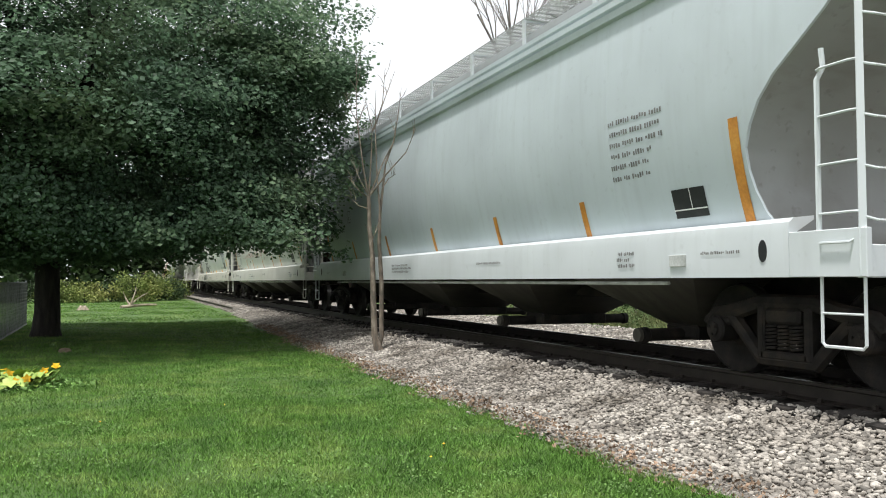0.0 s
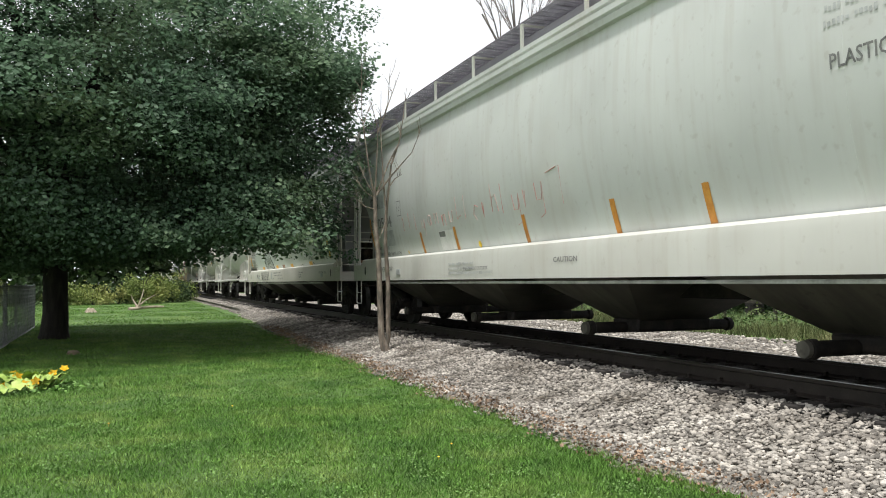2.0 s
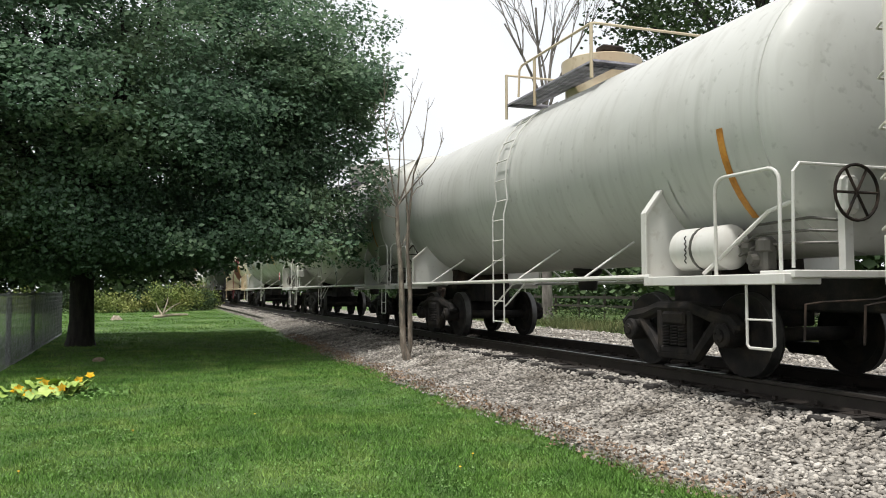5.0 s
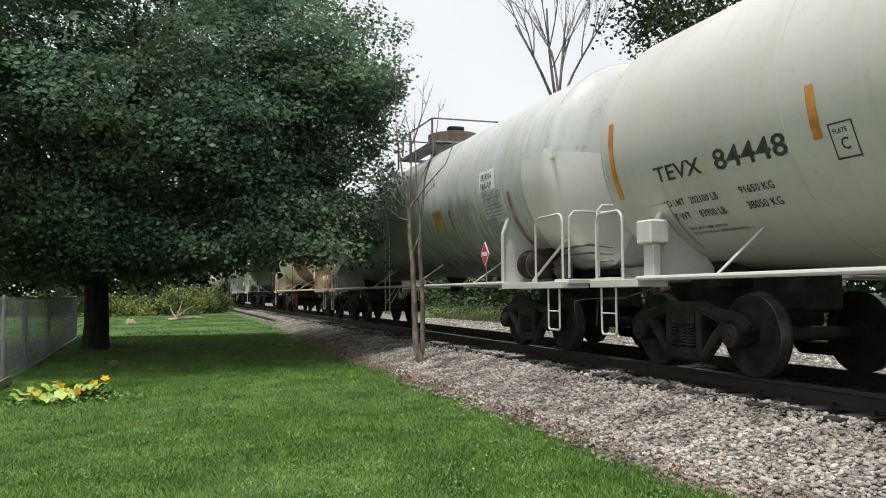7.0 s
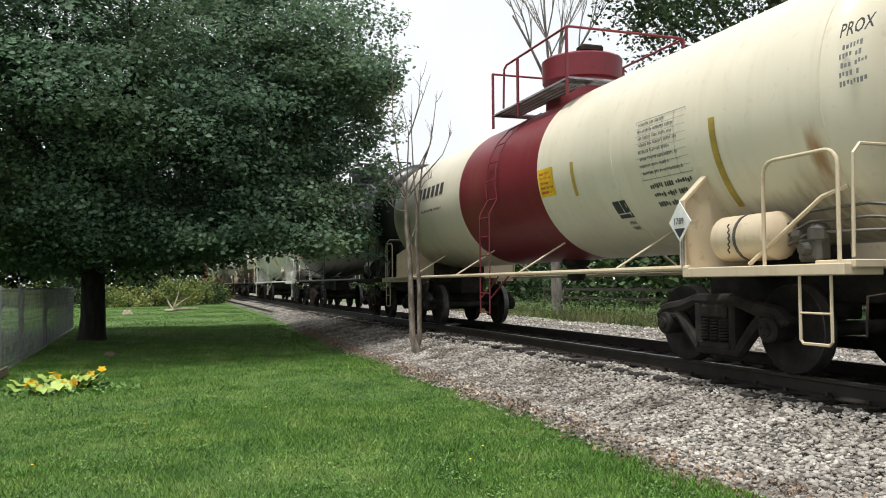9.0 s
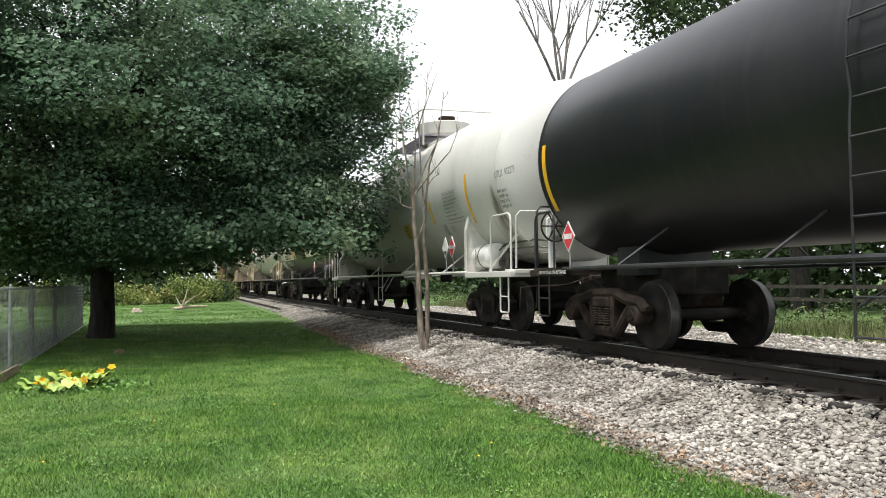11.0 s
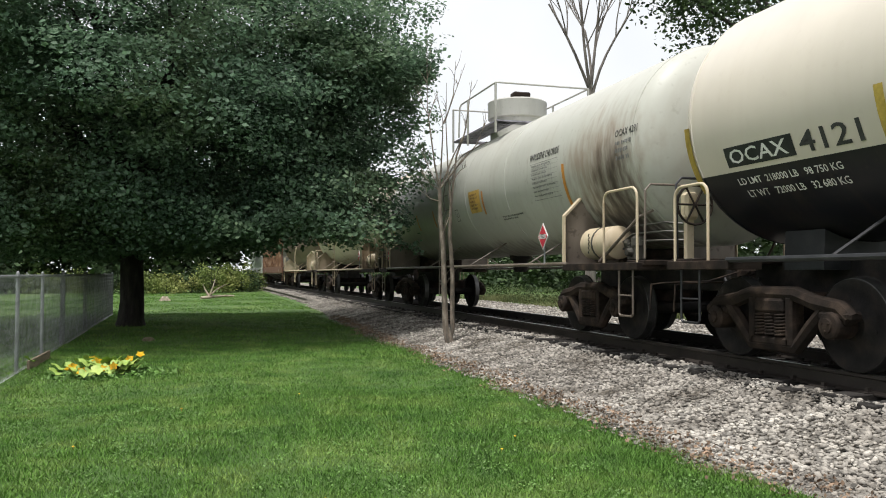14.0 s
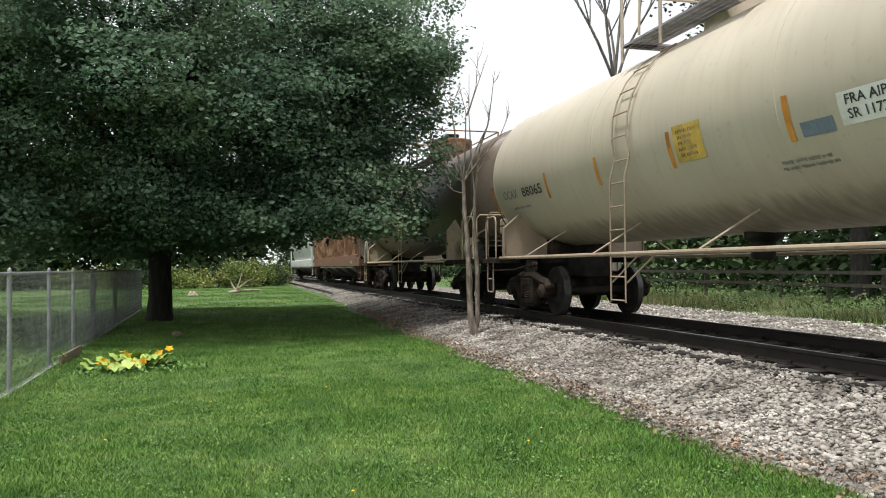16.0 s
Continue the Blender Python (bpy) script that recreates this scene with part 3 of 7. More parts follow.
    for p in centres:
        n = random.randint(115, 185)
        g = RNG.normal(0, 1, (n, 3)) * (0.34, 0.34, 0.13)
        g[:, 2] -= 0.2 * (g[:, 0] ** 2 + g[:, 1] ** 2)
        chunks.append(g + np.array(p))
        out = np.array((p - Vector((bx, by, 4.0))).normalized())
        ways.append(np.array((0, 0, 0.9)) + 0.45 * out + 0.8 * g / 0.34 * (0.5, 0.5, 0) + RNG.normal(0, 0.4, (n, 3)))
    c, ways = np.concatenate(chunks), np.concatenate(ways)
    tight = c[:, 0] > 5.12
    c[tight, 0] = 5.12 - RNG.uniform(0, 0.5, tight.sum())
    ok = c[:, 2] > np.where(c[:, 0] > -1, 1.5, 1.28) + 0.12 * np.sin(c[:, 0] * 3.1) + RNG.normal(0, 0.06, len(c))
    part("crown", leaf_mesh("crown", c[ok], 0.088, M_LEAF, flat=0.45, long=1.25, facing=ways[ok]), None, tree)


def build_leafy_tree(name, label, x, y, base_r, centre, rad, leaves, size, mat, seed, trunk_top):
    random.seed(seed)
    tree = tagged(new(name), label, "tree")
    s = Shape()
    limb(s, (x, y, -0.6), (x + 0.2, y, trunk_top), base_r, base_r * 0.55, 0.2, 8, 10)
    part("trunk", s, M_BARK, tree)
    pts = []
    for i in range(9):
        s = Shape()
        d = Vector((random.uniform(-1, 1) * rad[0], random.uniform(-1, 1) * rad[1], random.uniform(-0.4, 0.8) * rad[2])) * 0.75
        limb(s, (x + 0.1, y, trunk_top * random.uniform(0.6, 1)), Vector(centre) + d, base_r * 0.4, 0.02, 0.5, 6, 6)
        part("bough", s, M_BARK, tree)
    while len(pts) < leaves // 90:
        d = Vector((random.gauss(0, 1), random.gauss(0, 1), random.gauss(0, 1))).normalized() * random.uniform(0.3, 1) ** 0.5
        d *= 1 + 0.3 * noise.noise(d * 2 + Vector((seed, 0, 0)))
        pts.append((d.x * rad[0] + centre[0], d.y * rad[1] + centre[1], d.z * rad[2] + centre[2]))
    c = np.concatenate([RNG.normal(0, 1, (90, 3)) * (0.65, 0.65, 0.4) + p for p in pts])
    part("crown", leaf_mesh("crown", c, size, mat), None, tree)


def twig_tree(tree, s, start, direction, length, r, depth):
    """A bare forking branch."""
    end = Vector(start) + direction * length
    pts = limb(s, start, end, r, r * 0.55, length * 0.06, 5, 6 if depth < 2 else 4)
    if depth >= 4:
        return
    for k in range(3 if depth else 5):
        p = pts[random.randrange(2, 6)]
        d = (direction + Vector((random.uniform(-0.5, 0.5), random.uniform(-0.5, 0.5), random.uniform(-0.02, 0.4)))).normalized()
        twig_tree(tree, s, p, d, length * random.uniform(0.5, 0.72), r * 0.5, depth + 1)


def build_bare_tree():
    random.seed(21)
    tree = tagged(new("bare_tree"), "tall leafless tree with forking grey limbs beyond the track", "tree")
    x, y = 16.8, 33.0
    s = Shape()
    limb(s, (x, y, -0.6), (x, y, 9.3), 0.26, 0.13, 0.1, 8, 9)
    part("trunk", s, M_BARK_GREY, tree)
    for d, le, z in (((-0.5, 0.05, 1), 4.4, 9.2), ((-0.1, 0, 1), 4.8, 9.2), ((0.16, 0.1, 1), 4.4, 9.2), ((0.42, -0.1, 1), 4.2, 8.7), ((0.1, 0.35, 1), 3.6, 9.0)):
        s = Shape()
        twig_tree(tree, s, (x, y, z), Vector(d).normalized(), le, 0.075, 1)
        part("limb", s, M_BARK_GREY, tree)


def build_sapling():
    """Two thin stems from one foot, with whip-like shoots."""
    random.seed(3)
    tree = tagged(new("bare_sapling"), "leafless two-stemmed sapling standing in the ballast", "tree")
    bx, by, bz = 4.56, 14.8, -0.46
    s = Shape()
    def at(u, h, deep=0.0):
        return Vector((bx + u * 0.94 + deep * 0.34, by - u * 0.34 + deep * 0.94, bz + h))

    s.tube([at(*q) for q in ((0.03, -0.06), (-0.02, 0.12), (-0.1, 0.38), (-0.13, 1.25), (-0.15, 1.96), (-0.2, 2.37), (-0.22, 3.04))], 0, 10, [0.105, 0.088, 0.062, 0.054, 0.048, 0.042, 0.035])
    part("stem", s, M_SAPLING, tree)
    s = Shape()
    s.tube([at(*q) for q in ((-0.01, 0.2, 0.05), (0.03, 0.36, 0.06), (0.03, 1.37, 0.06), (-0.02, 2.17, 0.05), (0.0, 2.75, 0.04), (0.1, 3.67, 0.04))], 0, 9, [0.05, 0.05, 0.044, 0.036, 0.028, 0.016])
    part("stem", s, M_SAPLING, tree)
    # shoots: foot, bends and tip, each with its depth
    whips = [((-0.22, 3.04), (-0.38, 3.35), (-0.58, 3.79)), ((-0.22, 3.02), (-0.4, 3.15), (-0.64, 3.45)),
             ((-0.22, 3.04), (-0.31, 3.5), (-0.42, 4.33), (-0.45, 4.6), (-0.46, 6.05)), ((-0.44, 4.5), (-0.52, 4.6), (-0.67, 4.95)), ((-0.43, 4.45), (-0.33, 4.83)),
             ((-0.22, 3.04), (-0.19, 3.42), (-0.16, 4.0), (-0.15, 4.33), (-0.27, 4.85)), ((-0.15, 4.3), (-0.08, 4.46), (0.04, 4.85), (0.09, 5.54)), ((-0.1, 4.4), (0.06, 4.9), (0.27, 5.52)),
             ((-0.2, 3.06), (0.12, 3.46), (0.5, 3.88), (0.69, 4.33)), ((-0.2, 3.06), (0.04, 3.67), (0.27, 4.13), (0.29, 4.5)),
             ((0.1, 3.67), (0.26, 4.13), (0.33, 4.6), (0.4, 5.2)), ((0.0, 2.6), (-0.08, 2.35), (-0.19, 2.08)), ((0.0, 2.75), (-0.06, 3.42), (-0.1, 4.33), (-0.09, 5.1)),
             ((0.04, 3.2), (0.16, 3.4), (0.3, 3.5)), ((-0.21, 2.8), (-0.4, 2.85), (-0.62, 3.05))]
    for k, way in enumerate(whips):
        s = Shape()
        deep = 0.22 * math.sin(k * 2.1)
        pts = [at(u, h, deep * i / (len(way) - 1)) for i, (u, h) in enumerate(way)]
        thick = 0.021 if len(way) > 3 else 0.013
        s.tube(pts, 0, 6, [thick + (0.0035 - thick) * i / (len(pts) - 1) for i in range(len(pts))])
        for j in range(3):
            q = pts[-2].lerp(pts[-1], random.uniform(0.1, 0.8))
            e = q + Vector((random.uniform(-0.14, 0.14), random.uniform(-0.1, 0.1), random.uniform(0.12, 0.4)))
            s.tube([q, q.lerp(e, 0.5) + Vector((0.02, 0, 0)), e], 0, 5, [0.006, 0.0045, 0.0025])
        part("shoot", s, M_SAPLING, tree)


def clump_points(count, leaves, xr, yr, zr, spread):
    out = []
    for _ in range(count):
        p = (random.uniform(*xr), random.uniform(*yr), random.uniform(*zr))
        out.append(RNG.normal(0, 1, (leaves, 3)) * spread + p)
    c = np.concatenate(out)
    return c[c[:, 2] > LAWN_Z]


def build_thickets():
    random.seed(9)
    # bushes at the end of the lawn: single shrubs
    spots = [(-13, 62, 2.1), (-10.5, 61, 1.8), (-8.3, 62, 2.0), (-6.2, 60, 1.7), (-4.2, 61, 1.9), (-2.4, 60, 1.6), (-0.8, 62, 1.9), (0.6, 61, 2.6), (1.8, 63, 2.7), (3.0, 65, 2.2), (3.6, 69, 2.3), (-16, 62, 2.2), (-19, 61, 2.0), (3.9, 75, 2.4)]
    for i, (x, y, h) in enumerate(spots):
        bush = tagged(new("bush"), "pale yellow-green bush at the end of the lawn" if i % 3 else "dark green bush at the end of the lawn", "bush", "bushes at the end of the lawn")
        for k in range(6):
            s = Shape()
            limb(s, (x, y, LAWN_Z - 0.1), (x + random.uniform(-0.8, 0.8), y + random.uniform(-0.8, 0.8), LAWN_Z + h * 0.8), 0.03, 0.008, 0.1, 4, 5)
            part("stem", s, M_BARK, bush)
        clumps = []
        for k in range(30):
            r, a = 1.35 * math.sqrt(random.random()), random.uniform(0, 6.283)
            top = h * random.uniform(0.75, 1.05) * (1 - 0.5 * (r / 1.35) ** 2)
            clumps.append(RNG.normal(0, 1, (90, 3)) * (0.24, 0.24, 0.2) + (x + r * math.cos(a), y + r * math.sin(a), LAWN_Z + random.uniform(0.15, 0.88) * top))
        c = np.concatenate(clumps)
        c = c[c[:, 2] > LAWN_Z]
        part("foliage", leaf_mesh("foliage", c, 0.11, M_BUSH if i % 3 else M_LEAF_FAR), None, bush)
    c = clump_points(1200, 42, (-60, 4.2), (80, 94), (-0.4, 11), (0.9, 0.9, 0.7))
    c3 = clump_points(420, 45, (10, 40), (150, 170), (-0.4, 12), (1.2, 1.2, 0.9))
    c2 = clump_points(420, 45, (-70, -14), (44, 74), (-0.3, 8.5), (0.9, 0.9, 0.7))
    woods = new("far_woods", leaf_mesh("far_woods", np.concatenate([c, c2, c3]), 0.5, M_LEAF_FAR))
    tagged(woods, "dark green woods behind the lawn", "woods", kind="stuff")
    c = clump_points(1700, 50, (25, 38), (-14, 130), (-0.4, 5.5), (0.9, 0.9, 0.7))
    tagged(new("field_woods", leaf_mesh("field_woods", c, 0.34, M_LEAF_FAR)), "dark green hedge and woods beyond the field", "woods", kind="stuff")
    # weeds on the far side of the track
    n = 26000
    y = RNG.uniform(2, 46, n)
    x = 14.2 + np.abs(RNG.normal(0, 2.6, n)) + 0.5 * np.sin(y * 0.9)
    hgt = RNG.uniform(0.12, 0.42, n) * (1 + 0.6 * np.sin(y * 0.7) * np.sin(y * 0.23))
    a = RNG.uniform(0, 6.283, n)
    w = 0.012
    p = np.stack([x, y, np.full(n, -0.55)], 1)
    d = np.stack([np.cos(a) * w, np.sin(a) * w, 0 * a], 1)
    t = p + np.stack([RNG.normal(0, 0.16, n), RNG.normal(0, 0.16, n), hgt], 1)
    v = np.stack([p - d, p + d, t], 1).reshape(-1, 3)
    tagged(new("weeds", big_mesh("weeds", v, np.arange(len(v)).reshape(-1, 3), M_WEED)), "tall dry weeds and grass beyond the track", "weeds", kind="stuff")
    c = clump_points(260, 50, (14.6, 20), (2, 60), (-0.5, 0.1), (0.3, 0.3, 0.18))
    tagged(new("undergrowth", leaf_mesh("undergrowth", c, 0.075, M_UNDER)), "green undergrowth beyond the track", "weeds", kind="stuff")


def build_field_fence():
    fence = tagged(new("rail_fence"), "dark wooden post and rail fence beyond the track", "fence")
    for i in range(16):
        y = 4 + i * 2.6
        part("post", Shape().box(21.0, 21.12, y - 0.06, y + 0.06, -0.7, 0.75, 0.01), M_FENCE_WOOD, fence)
    for z in (0.15, 0.6):
        for i in range(15):
            y = 4 + i * 2.6
            part("fence_rail", Shape().box(20.95, 21.0, y - 0.04, y + 2.56, z - 0.06, z + 0.06), M_FENCE_WOOD, fence)


def build_chain_fence():
    fence = tagged(new("chain_link_fence"), "galvanised chain-link fence along the lawn", "fence")

    def fx(y):
        return -2.46 - 0.026 * max(0, y - 11)

    top, low = 0.9, LAWN_Z + 0.03
    posts = [5.7, 8.1, 10.5, 12.9, 15.1, 17.6, 21.7, 24.2, 27.0, 29.8]
    for i, y in enumerate(posts):
        thick = 0.05 if i in (5, 6) else 0.028
        s = Shape().lathe([(LAWN_Z - 0.2, thick), (top + 0.03, thick), (top + 0.06, thick * 0.7), (top + 0.075, 0.004)], "z", (fx(y) - 0.05, y, 0), 10)
        part("fence_post", s, M_GALV_DARK if i in (5, 6) else M_GALV, fence)
    for y0, y1 in zip(posts, posts[1:]):
        part("top_rail", Shape().tube([(fx(y0) - 0.05, y0, top), (fx(y1) - 0.05, y1, top)], 0.021, 8), M_GALV, fence)
        part("tension_wire", Shape().tube([(fx(y0), y0, low), (fx(y1), y1, low)], 0.004 if y0 != 17.6 else 0.018, 5), M_GALV, fence)
        # each wire runs up in a zigzag
        step, nz = 0.052, 27
        n = int((y1 - y0) / step)
        zs = np.linspace(low, top + 0.02, nz + 1)
        vs, fs = [], []
        for i in range(n):
            k0 = len(vs)
            for j, z in enumerate(zs):
                y = y0 + (i + 0.5 + (0.5 if j % 2 else -0.5)) * step
                x = fx(y)
                for q in range(3):
                    an = q * 2.0944
                    vs.append((x + 0.0025 * math.cos(an), y + 0.0025 * math.sin(an), z))
            for j in range(nz):
                for q in range(3):
                    a, b = k0 + j * 3 + q, k0 + j * 3 + (q + 1) % 3
                    fs.append((a, b, b + 3, a + 3))
        part("chain_link", big_mesh("chain_link", np.array(vs), np.array(fs), M_GALV), None, fence)
    part("bottom_board", Shape().box(-2.5, -2.46, 13.3, 15.0, LAWN_Z - 0.1, LAWN_Z + 0.14, 0.006), M_BOARD, fence, "grey weathered board")


def build_yard_things():
    random.seed(4)
    patch = tagged(new("squash_plant"), "low squash plant with yellow-orange blossoms in the lawn", "plant")
    for i in range(85):
        r = abs(random.gauss(0, 0.28))
        a = random.uniform(0, 6.28)
        x, y = -1.3 + math.cos(a) * r * 1.25, 12.15 + math.sin(a) * r * 0.8
        z = LAWN_Z + random.uniform(0.06, 0.24)
        w = random.uniform(0.05, 0.095)
        rim = []
        for k in range(10):
            q = 2 * math.pi * k / 10
            rr = w * (1 + 0.18 * math.cos(5 * q))
            rim.append((x + rr * math.cos(q), y + rr * math.sin(q), z + 0.02 * math.cos(3 * q) + (math.cos(q + a) * 0.045)))
        s = Shape().add([(x, y, z - 0.02)] + rim, [(0, k + 1, (k + 1) % 10 + 1) for k in range(10)])
        part("leaf", s, M_SQUASH, patch, sharp=80)
    for x, y, z in (((a + 1.1) * 0.7 - 1.27, b, c * 0.62 + 0.06) for a, b, c in ((-1.75, 12.0, 0.14), (-1.68, 11.9, 0.2), (-1.35, 12.25, 0.3), (-1.28, 12.1, 0.26), (-0.95, 11.95, 0.17), (-0.88, 12.05, 0.22), (-0.7, 12.3, 0.27), (-0.5, 12.35, 0.36), (-1.15, 12.0, 0.12), (-1.5, 11.8, 0.1))):
        z += LAWN_Z
        vs = [(x, y, z - 0.04)]
        turn, tip = random.uniform(0, 6), random.uniform(0.5, 0.95)
        for k in range(10):
            q = 2 * math.pi * k / 10 + turn
            rr = random.uniform(0.06, 0.08) if k % 2 == 0 else 0.042
            u, v = rr * math.cos(q), rr * math.sin(q)
            out = 0.03 if k % 2 == 0 else 0.0
            vs.append((x + u, y - out + v * (1 - tip), z + v * tip + 0.01))
        part("blossom", Shape().add(vs, [(0, k + 1, (k + 1) % 10 + 1) for k in range(10)]), M_BLOSSOM, patch, sharp=80)
    c = RNG.normal(0, 1, (600, 3)) * (0.42, 0.2, 0.03) + (-1.25, 12.1, LAWN_Z + 0.05)
    part("ground_leaves", leaf_mesh("ground_leaves", c, 0.05, M_CLOVER, flat=0.2), None, patch)
    log = tagged(new("fallen_branch"), "bleached fallen branch lying on the lawn", "branch")
    s = Shape()
    limb(s, (-0.1, 46.6, LAWN_Z + 0.06), (1.7, 47.6, LAWN_Z + 0.16), 0.1, 0.05, 0.08, 6, 9)
    part("log", s, M_WOOD_DEAD, log)
    for d in ((0.3, 0.2, 1.3), (-0.35, 0.1, 1.0), (0.9, 0, 0.9)):
        s = Shape()
        limb(s, (0.35, 46.9, LAWN_Z + 0.15), (0.35 + d[0], 46.9 + d[1], LAWN_Z + 0.15 + d[2] * 0.75), 0.06, 0.012, 0.15, 5, 6)
        part("branch", s, M_WOOD_DEAD, log)
    stump = Shape()
    pts = []
    for k in range(14):
        q = 2 * math.pi * k / 14
        pts.append((q, 0.2 + 0.16 * (k % 3 == 0)))
    vs = [(-1.9 + r * math.cos(q), 44.5 + r * math.sin(q), LAWN_Z - 0.03) for q, r in pts] + [(-1.9 + 0.13 * math.cos(q), 44.5 + 0.13 * math.sin(q), LAWN_Z + 0.2 + 0.05 * math.sin(3 * q)) for q, r in pts]
    stump.add(vs, [(k, (k + 1) % 14, 14 + (k + 1) % 14, 14 + k) for k in range(14)] + [tuple(range(14, 28))])
    tagged(part("tree_stump", stump, M_WOOD_DEAD), "pale cut tree stump with flared roots", "tree stump")
    s = Shape().lathe([(0, 0.13), (0.05, 0.12), (0.08, 0.07), (0.09, 0.01)], "z", (-1.1, 18.3, LAWN_Z), 10)
    tagged(part("dirt_clod", s, M_BOARD), "small brown clod of earth on the lawn", "clod")


# ---- rolling stock: local y runs back from the front coupler, x = -1.55 is the side towards the lawn, z = 0 the rail top ----
FONT_CACHE = {}


def letters(text, height):
    """Flat letters of the built-in font: vertices (u, v) from their lower left, and faces."""
    if text not in FONT_CACHE:
        cu = bpy.data.curves.new("letters", "FONT")
        cu.body, cu.size, cu.resolution_u, cu.offset = text, 1.0, 2, 0.012
        ob = bpy.data.objects.new("letters", cu)
        me = bpy.data.meshes.new_from_object(ob)
        v = np.array([p.co[:2] for p in me.vertices])
        FONT_CACHE[text] = (v - v.min(0), [tuple(p.vertices) for p in me.polygons])
        bpy.data.meshes.remove(me)
        bpy.data.objects.remove(ob)
        bpy.data.curves.remove(cu)
    v, f = FONT_CACHE[text]
    return v * (height / v[:, 1].max()), f


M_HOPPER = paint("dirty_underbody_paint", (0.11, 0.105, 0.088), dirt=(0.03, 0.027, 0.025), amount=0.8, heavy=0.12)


class Side:
    """The painted flank of a car: turns (y, z) on it into a place just proud of the surface."""

    def __init__(self, radius=None, centre_z=0, flat=None):
        self.r, self.cz, self.flat = radius, centre_z, flat

    def at(self, y, z, lift=0.006):
        if self.r:
            d = max(-0.98, min(0.98, (z - self.cz) / self.r))
            c = math.sqrt(1 - d * d)
            return (-(self.r + lift) * c, y, self.cz + (self.r + lift) * d)
        return (-(self.flat(z) + lift), y, z)


def decal(car, name, side, y, z, w, h, mat, label="", lift=0.006, slant=0.0):
    """A painted or stuck-on panel that starts at y (its rearward edge) and goes forward by w, downward from z by h."""
    n = max(2, int(h / 0.12) + 1)
    rows = []
    for i in range(n + 1):
        q = z - h * i / n
        y0 = y - slant * i / n
        rows.append([side.at(y0, q, lift), side.at(y0 - w / 2, q, lift), side.at(y0 - w, q, lift)])
    return part(name, Shape().grid(rows), mat, car, label)


def stain(car, name, side, y, z, w, h, mat, lean=0.0, seed=0):
    """A ragged, tapering run of rust or soot."""
    rnd = random.Random(seed + int(y * 100))
    rows, n = [], 16
    for i in range(n + 1):
        q = i / n
        k = math.sin(math.pi * min(1, 0.12 + q * 0.88)) ** 0.7 * (0.75 + 0.5 * rnd.random())
        mid = y - lean * q + rnd.uniform(-0.08, 0.08) * w
        rows.append([side.at(mid + w * k / 2, z - h * q, 0.004), side.at(mid, z - h * q, 0.005), side.at(mid - w * k / 2 * rnd.uniform(0.7, 1.2), z - h * q, 0.004)])
    return part(name, Shape().grid(rows), mat, car)


def lettering(car, side, text, y, z, height, mat, width=None, lift=0.006):
    """Words whose lower rearward corner is at (y, z); they read towards the front."""
    v, f = letters(text, height)
    k = width / v[:, 0].max() if width else 1.0
    s = Shape().add([side.at(y - u * k, z + q, lift) for u, q in v], f)
    return part("lettering", s, mat, car, sharp=80)


def bars(car, side, y, z, w, h, lines, mat, seed=0, fill=0.6, lift=0.0055):
    """Writing too small to read: broken bars, line by line."""
    rnd = random.Random(seed)
    s = Shape()
    step = h / lines
    ch = min(0.058, step * fill)
    for i in range(lines):
        q = z - i * step
        p, end = y - rnd.uniform(0, 0.03), y - w * rnd.uniform(0.6, 1.0)
        left = rnd.randint(3, 8)
        while p > end:
            ln = ch * rnd.uniform(0.4, 0.62)
            a, b = q - ch * rnd.choice((0, 0, 0.08, 0.25)), q - ch * rnd.choice((0.75, 1, 1))
            s.grid([[side.at(p, a, lift), side.at(p - ln, a, lift)], [side.at(p, b, lift), side.at(p - ln, b, lift)]])
            left -= 1
            p -= ln + ch * (0.28 if left else 0.9)
            left = left or rnd.randint(3, 8)
    return part("small_print", s, mat, car)


def frame_box(car, side, y, z, w, h, mat, t=0.014):
    s = Shape()
    for y0, z0, ww, hh in ((y, z, w, t), (y, z - h + t, w, t), (y, z, t, h), (y - w + t, z, t, h)):
        s.grid([[side.at(y0, z0, 0.008), side.at(y0 - ww, z0, 0.008)], [side.at(y0, z0 - hh, 0.008), side.at(y0 - ww, z0 - hh, 0.008)]])
    return part("plate_mark", s, mat, car)


def weight_panel(car, side, y, z, w, h):
    """The black test panel with its white rules."""
    d = decal(car, "test_panel", side, y, z, w, h, M_BLACK, "black test panel with white rules")
    s = Shape()
    for y0, z0, ww, hh in ((y - w * 0.55, z, 0.012, h * 0.7), (y, z - h * 0.7, w, 0.014)):
        s.grid([[side.at(y0, z0, 0.011), side.at(y0 - ww, z0, 0.011)], [side.at(y0, z0 - hh, 0.011), side.at(y0 - ww, z0 - hh, 0.011)]])
    part("panel_rule", s, M_WHITE, d)


def table_panel(car, side, y, z, w, h, rows, seed, ink=None):
    ink = ink or M_FADED
    bars(car, side, y - 0.03, z - 0.025, w * 0.9, h - 0.04, rows, ink, seed, 0.42)
    frame_box(car, side, y, z, w, h, ink, 0.007)
    s = Shape()
    for i in range(1, rows):
        q = z - h * i / rows
        s.grid([[side.at(y, q, 0.008), side.at(y - w, q, 0.008)], [side.at(y, q - 0.004, 0.008), side.at(y - w, q - 0.004, 0.008)]])
    for k in (0.3, 0.55, 0.78):
        p = y - w * k
        s.grid([[side.at(p, z - h * j / 5, 0.008), side.at(p - 0.005, z - h * j / 5, 0.008)] for j in range(6)])
    part("table_rule", s, ink, car)


